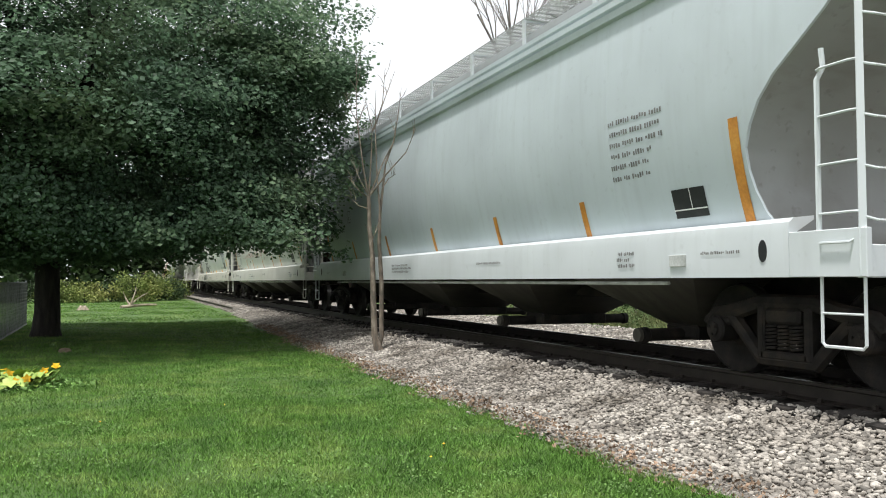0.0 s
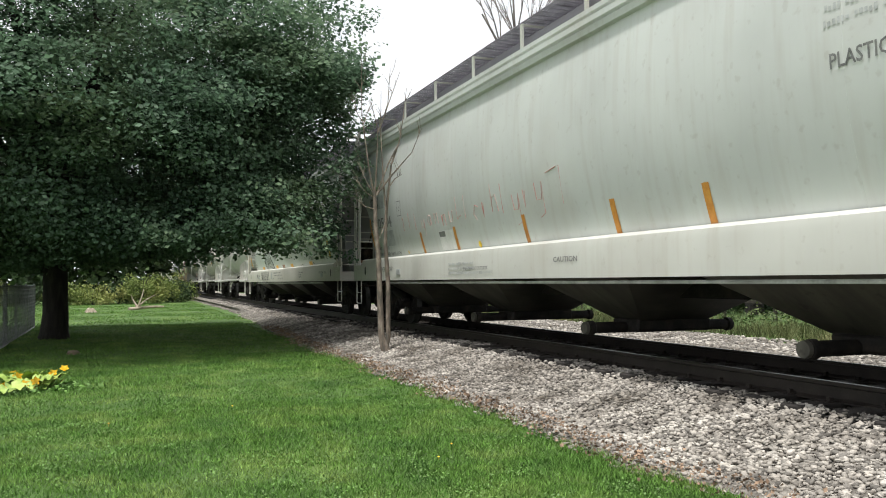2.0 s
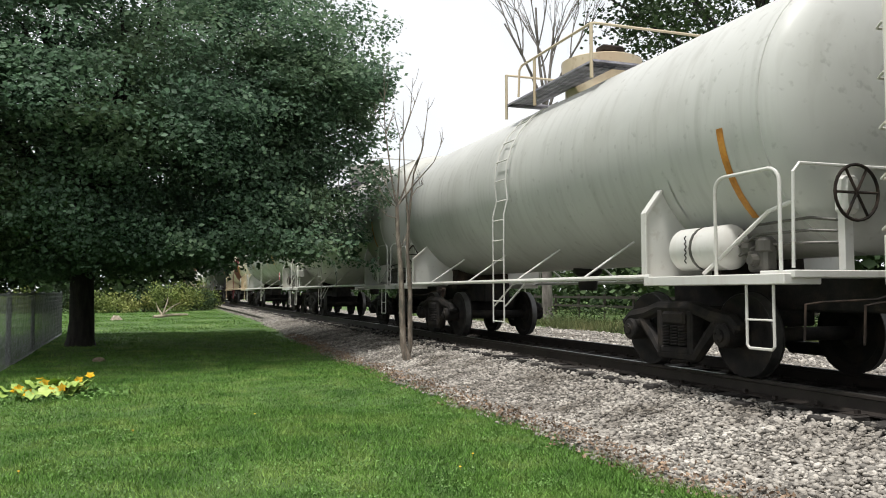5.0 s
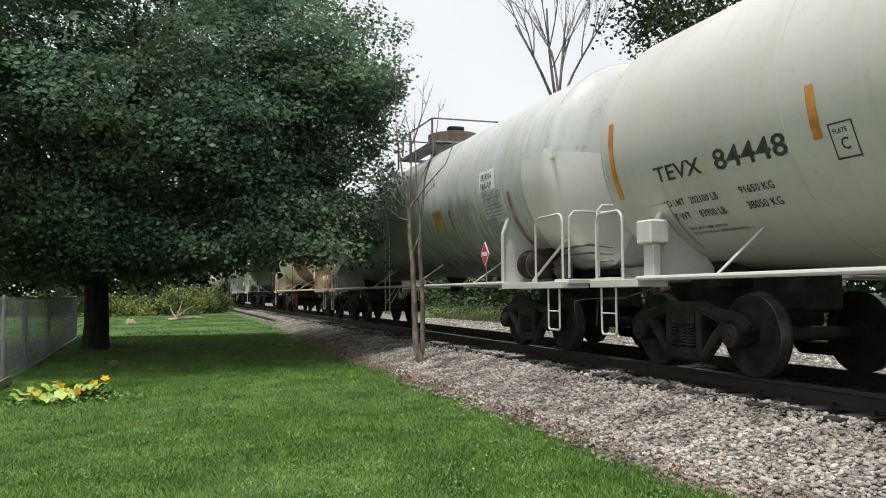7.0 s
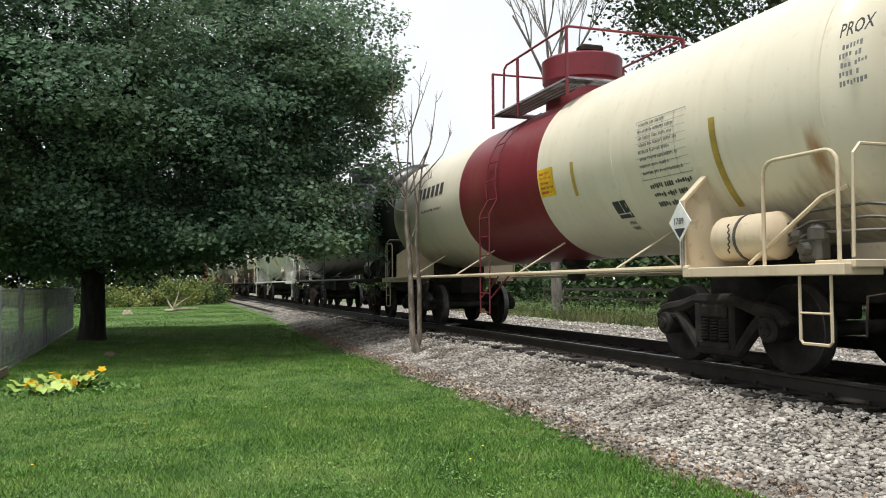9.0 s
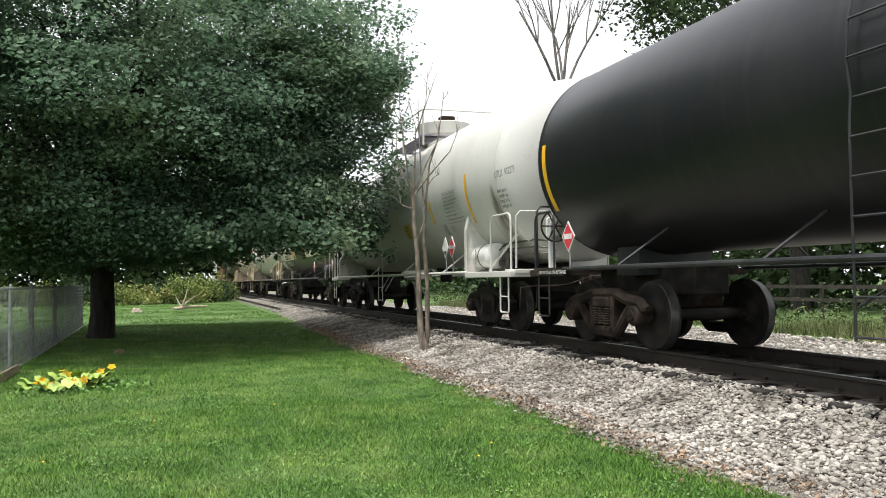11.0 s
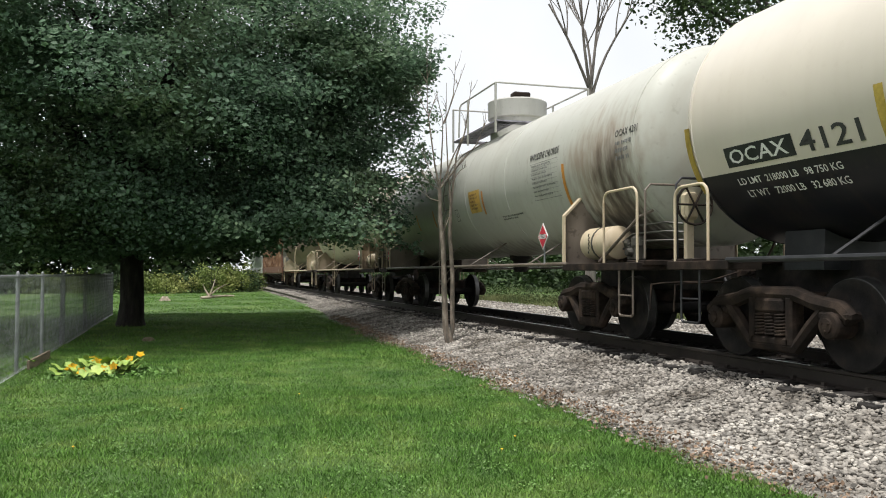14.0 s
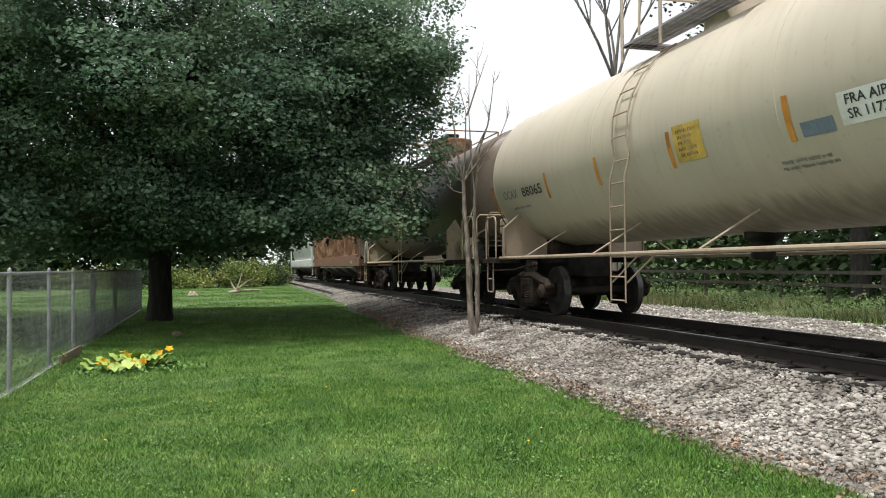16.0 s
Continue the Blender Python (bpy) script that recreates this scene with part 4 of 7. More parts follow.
def placard(car, y, z, text, colour, x=-1.6, size=0.27):
    """A diamond-shaped hazard placard on its bracket."""
    d = size * 0.72
    s = Shape().prism([(y + d, z), (y, z + d * 1.12), (y - d, z), (y, z - d * 1.12)], "x", x, x + 0.012)
    p = part("placard", s, M_WHITE, car, "diamond hazard placard")
    e = d * 0.86
    if colour is M_REDSIGN:
        part("placard_field", Shape().prism([(y + e, z), (y, z + e * 1.12), (y - e, z), (y, z - e * 1.12)], "x", x - 0.004, x), M_REDSIGN, p, "red field")
        part("number_plate_strip", Shape().box(x - 0.007, x - 0.004, y - e * 0.72, y + e * 0.72, z - e * 0.2, z + e * 0.24), M_WHITE, p, "white number strip")
    else:
        part("placard_field", Shape().prism([(y + e * 0.55, z - e * 0.42), (y, z - e * 1.05), (y - e * 0.55, z - e * 0.42)], "x", x - 0.004, x), M_BLACK if colour else M_INK, p, "black field")
    if text:
        v, f = letters(text, e * 0.42)
        c = v[:, 0].max() / 2
        part("placard_number", Shape().add([(x - 0.01, y - (u - c), z - e * 0.16 + q) for u, q in v], f), M_INK, p, sharp=80)
    part("placard_bracket", Shape().tube([(x + 0.03, y, 1.1), (x + 0.03, y, z + d * 0.4)], 0.016, 6), M_GALV, car)


def wheel_shape():
    s = Shape()
    for sx in (-1, 1):
        x = sx * 0.753
        prof = [(-0.07, 0.08), (-0.07, 0.15), (-0.035, 0.19), (-0.02, 0.3), (-0.05, 0.38), (-0.062, 0.44), (-0.06, 0.449), (0.035, 0.456), (0.05, 0.462), (0.062, 0.482), (0.075, 0.48), (0.078, 0.4), (0.03, 0.36), (0.015, 0.2), (0.06, 0.15), (0.07, 0.08)]
        s.lathe([(x - sx * d, r) for d, r in prof], "x", (0, 0, 0), 32)
    s.lathe([(-0.95, 0.07), (-0.8, 0.08), (0.8, 0.08), (0.95, 0.07)], "x", (0, 0, 0), 14)
    # lifting holes and stamped marks that turn with the wheel
    for k in range(3):
        a = k * 2.094
        for sx in (-1, 1):
            s.lathe([(sx * 0.775, 0.018), (sx * 0.785, 0.016)], "x", (0, 0.25 * math.cos(a), 0.25 * math.sin(a)), 8)
    return s


WHEEL_MESH = wheel_shape().mesh("wheelset", M_IRON)
TREAD_MESHES = [Shape().lathe([(q * 0.815, 0.452), (q * 0.812, 0.4575), (q * 0.72, 0.464), (q * 0.7, 0.47)], "x", (0, 0, 0), 40, False).mesh("tread", M_TREAD) for q in (-1, 1)]
WHEELSETS = []


def spring_shape(y, x):
    s = Shape()
    pts = []
    for k in range(57):
        a = k / 8 * 2 * math.pi
        pts.append((x + 0.068 * math.cos(a), y + 0.068 * math.sin(a), 0.3 + 0.24 * k / 56))
    return s.tube(pts, 0.0145, 6)


def truck(car, yc, mat):
    """A three-piece freight truck: two cast side frames, springs, bearings, wheelsets."""
    for y in (yc - 0.89, yc + 0.89):
        w = new("wheelset", WHEEL_MESH)
        w.parent = car
        w.matrix_basis = pose(0, y, 0.457)
        for tread_mesh in TREAD_MESHES:
            new("tread", tread_mesh).parent = w
        WHEELSETS.append((w, y))
    for sx in (-1, 1):
        x0, x1 = (0.9 * sx, 1.08 * sx) if sx > 0 else (-1.08, -0.9)
        # the frame as a ring of bars, so that its windows are open
        s = Shape()
        xa = sx * 1.0
        s.tube([(xa, yc - 1.08, 0.52), (xa, yc - 0.95, 0.62), (xa, yc - 0.62, 0.665), (xa, yc - 0.36, 0.74), (xa, yc + 0.36, 0.74), (xa, yc + 0.62, 0.665), (xa, yc + 0.95, 0.62), (xa, yc + 1.08, 0.52)], 0.085, 8)
        s.tube([(xa, yc - 0.74, 0.6), (xa, yc - 0.55, 0.42), (xa, yc - 0.34, 0.2), (xa, yc + 0.34, 0.2), (xa, yc + 0.55, 0.42), (xa, yc + 0.74, 0.6)], 0.075, 8)
        s.box(min(x0, x1), max(x0, x1), yc - 0.34, yc - 0.24, 0.2, 0.72, 0.02)
        s.box(min(x0, x1), max(x0, x1), yc + 0.24, yc + 0.34, 0.2, 0.72, 0.02)
        s.box(min(x0, x1), max(x0, x1), yc - 0.3, yc + 0.3, 0.2, 0.29, 0.02)
        s.box(min(x0, x1), max(x0, x1), yc - 1.12, yc - 0.7, 0.5, 0.6, 0.03)
        s.box(min(x0, x1), max(x0, x1), yc + 0.7, yc + 1.12, 0.5, 0.6, 0.03)
        fr = part("side_frame", s, mat, car, "grimy cast side frame" if sx < 0 else "")
        if sx < 0:
            for dy in (-0.15, 0.0, 0.15):
                part("spring", spring_shape(yc + dy, xa - 0.03), mat, fr)
            part("bolster_end", Shape().box(-1.1, -0.85, yc - 0.22, yc + 0.22, 0.54, 0.7, 0.03), mat, fr)
        for y in (yc - 0.89, yc + 0.89):
            s = Shape().lathe([(sx * 0.88, 0.13), (sx * 1.1, 0.135), (sx * 1.12, 0.12), (sx * 1.13, 0.075), (sx * 1.15, 0.07), (sx * 1.155, 0.02)], "x", (0, y, 0.457), 16)
            for k in range(3):
                a = k * 2.094 + 0.5
                s.lathe([(sx * 1.13, 0.014), (sx * 1.165, 0.014)], "x", (0, y + 0.05 * math.cos(a), 0.457 + 0.05 * math.sin(a)), 6)
            part("bearing_cap", s, mat, fr)
    part("truck_bolster", Shape().box(-0.88, 0.88, yc - 0.2, yc + 0.2, 0.5, 0.76, 0.03), mat, car)
    for y in (yc - 0.35, yc + 0.35):
        part("brake_beam", Shape().tube([(-0.7, y, 0.38), (0.7, y, 0.38)], 0.045, 8), mat, car)


def coupler(car, y, d, mat=None):
    """Draft gear, shank and knuckle; d is -1 at the front end, 1 at the rear."""
    mat = mat or M_BROWN_IRON
    s = Shape().box(-0.16, 0.16, min(y - d * 1.1, y - d * 0.25), max(y - d * 1.1, y - d * 0.25), 0.72, 1.02, 0.02)
    s.box(-0.09, 0.09, min(y - d * 0.35, y), max(y - d * 0.35, y), 0.78, 0.94, 0.02)
    s.box(-0.17, 0.05, min(y - d * 0.16, y + d * 0.02), max(y - d * 0.16, y + d * 0.02), 0.73, 1.0, 0.04)
    part("coupler", s, mat, car)
    hose = [(-0.28, y - d * 0.4, 0.9), (-0.3, y - d * 0.3, 0.75), (-0.26, y - d * 0.2, 0.5), (-0.2, y - d * 0.08, 0.38), (-0.15, y + d * 0.0, 0.4)]
    part("air_hose", Shape().tube(hose, 0.024, 7), M_BLACK, car)
    lever = [(-0.18, y - d * 0.25, 0.98), (-0.6, y - d * 0.3, 0.86), (-1.25, y - d * 0.3, 0.84), (-1.42, y - d * 0.32, 0.82), (-1.44, y - d * 0.32, 0.5)]
    part("uncoupling_lever", Shape().tube(lever, 0.012, 6), M_BROWN_IRON, car)


def stirrup(car, y, x, mat, w=0.42, top=1.0, low=0.42):
    part("step", Shape().tube([(x, y - w / 2, top), (x, y - w / 2, low + 0.03), (x, y - w / 2 + 0.03, low), (x, y + w / 2 - 0.03, low), (x, y + w / 2, low + 0.03), (x, y + w / 2, top)], 0.0145, 6)
         .tube([(x, y - w / 2, low + 0.27), (x, y + w / 2, low + 0.27)], 0.011, 6), mat, car)


def hopper_flank(z):
    """Half width of the covered hopper's body at a height."""
    return 1.53 - (0.115 if z < 2.95 else 0.05) * (z - 2.95) ** 2


def cut_back(z):
    """How far from the coupler the body's side sheet begins, at a height."""
    return float(np.interp(z, [1.4, 1.6, 1.9, 2.2, 2.5, 2.75, 3.0, 3.2, 3.4, 3.41], [1.8, 1.93, 2.03, 2.03, 1.9, 1.68, 1.32, 1.05, 0.82, 0.7]))


def covered_hopper(label, length, body_paint, sill_paint, roof_mat, stripe_mat, truck_mat, gap=0.64, first=4.9, board_mat=None, board_bar=0.014):
    car = tagged(new("covered_hopper_car"), label, "freight car", "cars of the train")
    L = length
    zs = [1.42, 1.6, 1.8, 2.0, 2.2, 2.4, 2.6, 2.8, 3.0, 3.2, 3.4, 3.405, 3.7, 4.0, 4.08]
    for sx, nm in ((-1, "side_sheet"), (1, "side_sheet")):
        rows = []
        for z in zs:
            c, w = cut_back(z), hopper_flank(z)
            ys = [c + (L - 2 * c) * k / 24 for k in range(25)]
            rows.append([(sx * w, y, z) for y in ys])
        inner = [[(p[0] - sx * 0.03, p[1], p[2]) for p in r] for r in rows]
        s = Shape().grid(rows).grid(inner)
        for k in range(len(zs) - 1):
            for j in (0, 24):
                s.add([rows[k][j], rows[k + 1][j], inner[k + 1][j], inner[k][j]], [(0, 1, 2, 3)])
        part(nm, s, body_paint, car)
        for k in range(1, 6) if sx < 0 else ():
            y = 1.2 + (L - 2.4) * k / 6
            part("weld_seam", Shape().tube([(sx * (hopper_flank(z) - 0.001), y, z) for z in np.linspace(1.5, 4.05, 12)], 0.0035, 4), body_paint, car)
        # eave mouldings
        prof = [(1.46, 4.03), (1.53, 4.05), (1.545, 4.12), (1.495, 4.145), (1.495, 4.16), (1.54, 4.18), (1.54, 4.25), (1.485, 4.275), (1.485, 4.29), (1.52, 4.31), (1.52, 4.37), (1.46, 4.4), (1.38, 4.38), (1.4, 4.03)]
        part("eave_moulding", Shape().prism([(sx * a, b) for a, b in prof], "y", 0.66, L - 0.66), body_paint, car, sharp=20)
    # roof, running boards on brackets, hatches
    arc = [(1.4, 4.3), (1.36, 4.5), (1.3, 4.62), (1.1, 4.7), (0.6, 4.76), (0, 4.78), (-0.6, 4.76), (-1.1, 4.7), (-1.3, 4.62), (-1.36, 4.5), (-1.4, 4.3)]
    part("roof", Shape().prism(arc, "y", 0.68, L - 0.68), roof_mat, car)
    for sx in (-1, 1):
        s = Shape()
        xa, xb = sx * 1.44, sx * 0.78
        for k in range(15):
            x = xa + (xb - xa) * k / 14
            s.box(x - board_bar, x + board_bar, 0.5, L - 0.5, 4.79, 4.802)
        for k in range(int((L - 1) / 0.16)):
            s.box(min(xa, xb), max(xa, xb), 0.55 + k * 0.16, 0.57 + k * 0.16, 4.775, 4.79)
        part("running_board", s, board_mat or M_GRATE, car, "steel grating roof walkway")
        for k in range(11):
            y = 0.8 + (L - 1.6) * k / 10
            s = Shape().box(min(sx * 1.43, sx * 1.46), max(sx * 1.43, sx * 1.46), y - 0.035, y + 0.035, 4.36, 4.775)
            s.box(min(sx * 0.8, sx * 1.44), max(sx * 0.8, sx * 1.44), y - 0.03, y + 0.03, 4.755, 4.775)
            part("walkway_bracket", s, sill_paint, car)
    for k in range(6):
        y = 2.0 + (L - 4.0) * k / 5
        part("roof_hatch", Shape().lathe([(4.7, 0.42), (4.86, 0.42), (4.9, 0.36), (4.91, 0.05)], "z", (0, y, 0), 18), roof_mat, car)
    for e, d in ((0.0, -1), (L, 1)):
        def Y(v):
            return e - d * v

        def span(a, b):
            return (min(Y(a), Y(b)), max(Y(a), Y(b)))

        # upper end wall and the sloping sheet below it
        part("end_wall", Shape().box(-1.5, 1.5, *span(0.68, 0.74), 3.38, 4.36), body_paint, car)
        rows = [[(x, Y(cut_back(z) + 0.02), z) for x in np.linspace(-hopper_flank(z) + 0.025, hopper_flank(z) - 0.025, 7)] for z in np.linspace(1.1, 3.4, 24)]
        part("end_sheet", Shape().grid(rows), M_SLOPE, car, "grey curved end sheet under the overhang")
        # end platform, posts and ladders
        part("end_sill", Shape().box(-1.5, 1.5, *span(0.66, 0.8), 0.98, 1.24, 0.01), sill_paint, car)
        part("end_floor", Shape().box(-1.48, 1.48, *span(0.8, 2.3), 1.08, 1.12), M_RUST, car, "rust-stained end platform")
        for x in (-0.45, 0.45):
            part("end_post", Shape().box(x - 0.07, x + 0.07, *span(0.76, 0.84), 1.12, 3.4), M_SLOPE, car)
        for sx in (-1, 1):
            xs = sx * 1.53
            part("corner_post", Shape().tube([(xs, Y(0.7), 1.0), (xs, Y(0.7), 4.35), (xs * 0.97, Y(0.7), 4.6), (xs * 0.88, Y(0.72), 4.9), (xs * 0.7, Y(0.72), 4.98)], 0.04, 4), sill_paint, car)
            st = [(xs, Y(1.12), 1.14), (xs, Y(1.12), 2.62), (xs * 0.98, Y(1.08), 2.72), (xs * 0.98, Y(1.1), 2.88)]
            part("ladder_stile", Shape().tube(st, 0.024, 6), sill_paint, car)
            for k in range(4):
                z = 1.5 + k * 0.4
                part("ladder_rung", Shape().tube([(xs - sx * 0.0, Y(0.7), z), (xs + sx * 0.03, Y(0.78), z + 0.0), (xs + sx * 0.03, Y(1.06), z), (xs, Y(1.12), z)], 0.0115, 6), sill_paint, car)
            xe = sx * 1.02
            part("end_stile", Shape().box(xe - 0.03, xe + 0.03, *span(0.6, 0.66), 1.2, 4.75), sill_paint, car)
            for k in range(8):
                z = 1.45 + k * 0.4
                part("end_rung", Shape().tube([(xs, Y(0.66), z), (xs - sx * 0.03, Y(0.58), z - 0.03), (xe + sx * 0.03, Y(0.58), z - 0.03), (xe, Y(0.62), z)], 0.0115, 6), sill_paint, car)
            stirrup(car, Y(0.92), sx * 1.5, sill_paint)
            part("grab_iron", Shape().tube([(xs - sx * 0.0, Y(0.74), 1.3), (xs + sx * 0.06, Y(0.78), 1.26), (xs + sx * 0.06, Y(1.06), 1.26), (xs, Y(1.1), 1.26)], 0.0115, 6), sill_paint, car)
        truck(car, Y(2.0), truck_mat)
        coupler(car, e, d)
    # side sills, full depth with a rolled top along the middle
    for sx in (-1, 1):
        prof = [(1.54, 0.99), (1.56, 0.985), (1.565, 1.38), (1.55, 1.46), (1.5, 1.5), (1.27, 1.525), (1.27, 1.49), (1.5, 1.36), (1.53, 1.3), (1.53, 1.02), (1.4, 1.02), (1.4, 0.99)]
        s = Shape().prism([(sx * a, b) for a, b in prof], "y", 1.42, L - 1.42)
        sill = part("side_sill", s, sill_paint, car)
        for a, b in ((gap, 1.42), (L - 1.42, L - gap)):
            part("sill_end", Shape().box(min(sx * 1.5, sx * 1.562), max(sx * 1.5, sx * 1.562), a, b, 0.985, 1.37, 0.006), sill_paint, sill)
        for y in (1.72, L - 1.72):
            s = Shape()
            ring = [(y + 0.05 * math.cos(a), 1.22 + 0.1 * math.sin(a)) for a in np.linspace(0, 2 * math.pi, 15)[:-1]]
            part("jacking_hole", s.prism(ring, "x", min(sx * 1.56, sx * 1.569), max(sx * 1.56, sx * 1.569)), M_BLACK, sill, "dark oval hole")
        for y in (2.9, L - 4.3):
            b = part("rating_box", Shape().box(min(sx * 1.56, sx * 1.58), max(sx * 1.56, sx * 1.58), y - 0.13, y + 0.13, 1.1, 1.22, 0.004), M_PATCH, sill)
    part("centre_sill", Shape().box(-0.3, 0.3, 0.9, L - 0.9, 0.72, 1.05, 0.02), M_IRON, car)
    # discharge hoppers and their outlets
    for k in range(4):
        y = first + 3.74 * k
        top, low = 1.25, 0.3
        vs = [(x, y + yy, 1.02) for x, yy in ((-1.42, -top), (1.42, -top), (1.42, top), (-1.42, top))] + [(x, y + yy, 0.42) for x, yy in ((-0.55, -low), (0.55, -low), (0.55, low), (-0.55, low))]
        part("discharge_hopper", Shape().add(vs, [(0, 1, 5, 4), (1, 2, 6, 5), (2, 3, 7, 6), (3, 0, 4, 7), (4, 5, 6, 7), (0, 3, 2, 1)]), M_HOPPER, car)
        s = Shape().lathe([(-1.18, 0.02), (-1.17, 0.09), (-1.1, 0.095), (-1.08, 0.075), (1.08, 0.075), (1.1, 0.095), (1.17, 0.09), (1.18, 0.02)], "x", (0, y, 0.32), 14)
        s.box(-0.6, 0.6, y - 0.3, y + 0.3, 0.26, 0.44, 0.03)
        part("outlet", s, M_IRON, car)
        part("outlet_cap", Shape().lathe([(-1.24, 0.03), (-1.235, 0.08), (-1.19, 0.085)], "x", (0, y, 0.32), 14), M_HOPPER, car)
    part("air_pipe", Shape().tube([(-1.45, 3.2, 0.93), (-1.45, L - 3.2, 0.93)], 0.022, 6), M_PATCH, car)
    return car, Side(flat=hopper_flank), Side(flat=lambda z: 1.566)


def end_gear(car, e, d, mat):
    """Brake cylinder and valves on a hopper's end platform."""
    def Y(v):
        return e - d * v
    part("air_reservoir", Shape().lathe([(-0.95, 0.05), (-0.92, 0.16), (-0.86, 0.19), (-0.2, 0.19), (-0.14, 0.16), (-0.1, 0.05)], "x", (0.05, Y(1.25), 1.38), 16), M_RUST, car)
    part("valve_body", Shape().box(0.1, 0.5, min(Y(1.1), Y(1.5)), max(Y(1.1), Y(1.5)), 1.2, 1.6, 0.05), M_BROWN_IRON, car)
    for k in range(4):
        part("brake_pipe", Shape().tube([(-0.9 + 0.2 * k, Y(0.95), 1.15), (-0.85 + 0.2 * k, Y(1.2), 1.5 + 0.1 * k), (-0.3 + 0.1 * k, Y(1.6), 1.75), (-0.2, Y(1.9), 1.2)], 0.02, 6), M_BROWN_IRON, car)
    s = Shape().box(-0.3, 0.28, min(Y(1.0), Y(1.12)), max(Y(1.0), Y(1.12)), 1.12, 2.5, 0.02)
    s.box(-0.75, -0.4, min(Y(1.3), Y(1.6)), max(Y(1.3), Y(1.6)), 1.5, 2.1, 0.05).lathe([(-0.3, 0.13), (0.55, 0.13)], "x", (0, Y(1.2), 2.25), 14)
    part("brake_rack", s, M_BROWN_IRON, car, "rusty rack of brake gear")
    for x in (-1.15, 1.15):
        web = [(Y(0.82), 1.12), (Y(1.95), 1.12), (Y(1.98), 2.0), (Y(1.85), 2.5), (Y(1.7), 2.5), (Y(1.55), 1.7)]
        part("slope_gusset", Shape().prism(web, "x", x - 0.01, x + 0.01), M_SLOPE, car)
    part("brake_rod", Shape().tube([(-0.9, Y(0.9), 1.2), (-0.5, Y(1.0), 2.5), (0.6, Y(1.05), 2.55)], 0.025, 6), M_BROWN_IRON, car)
    part("handrail", Shape().tube([(-1.4, Y(0.6), 2.05), (1.4, Y(0.6), 2.05)], 0.014, 6), mat, car)


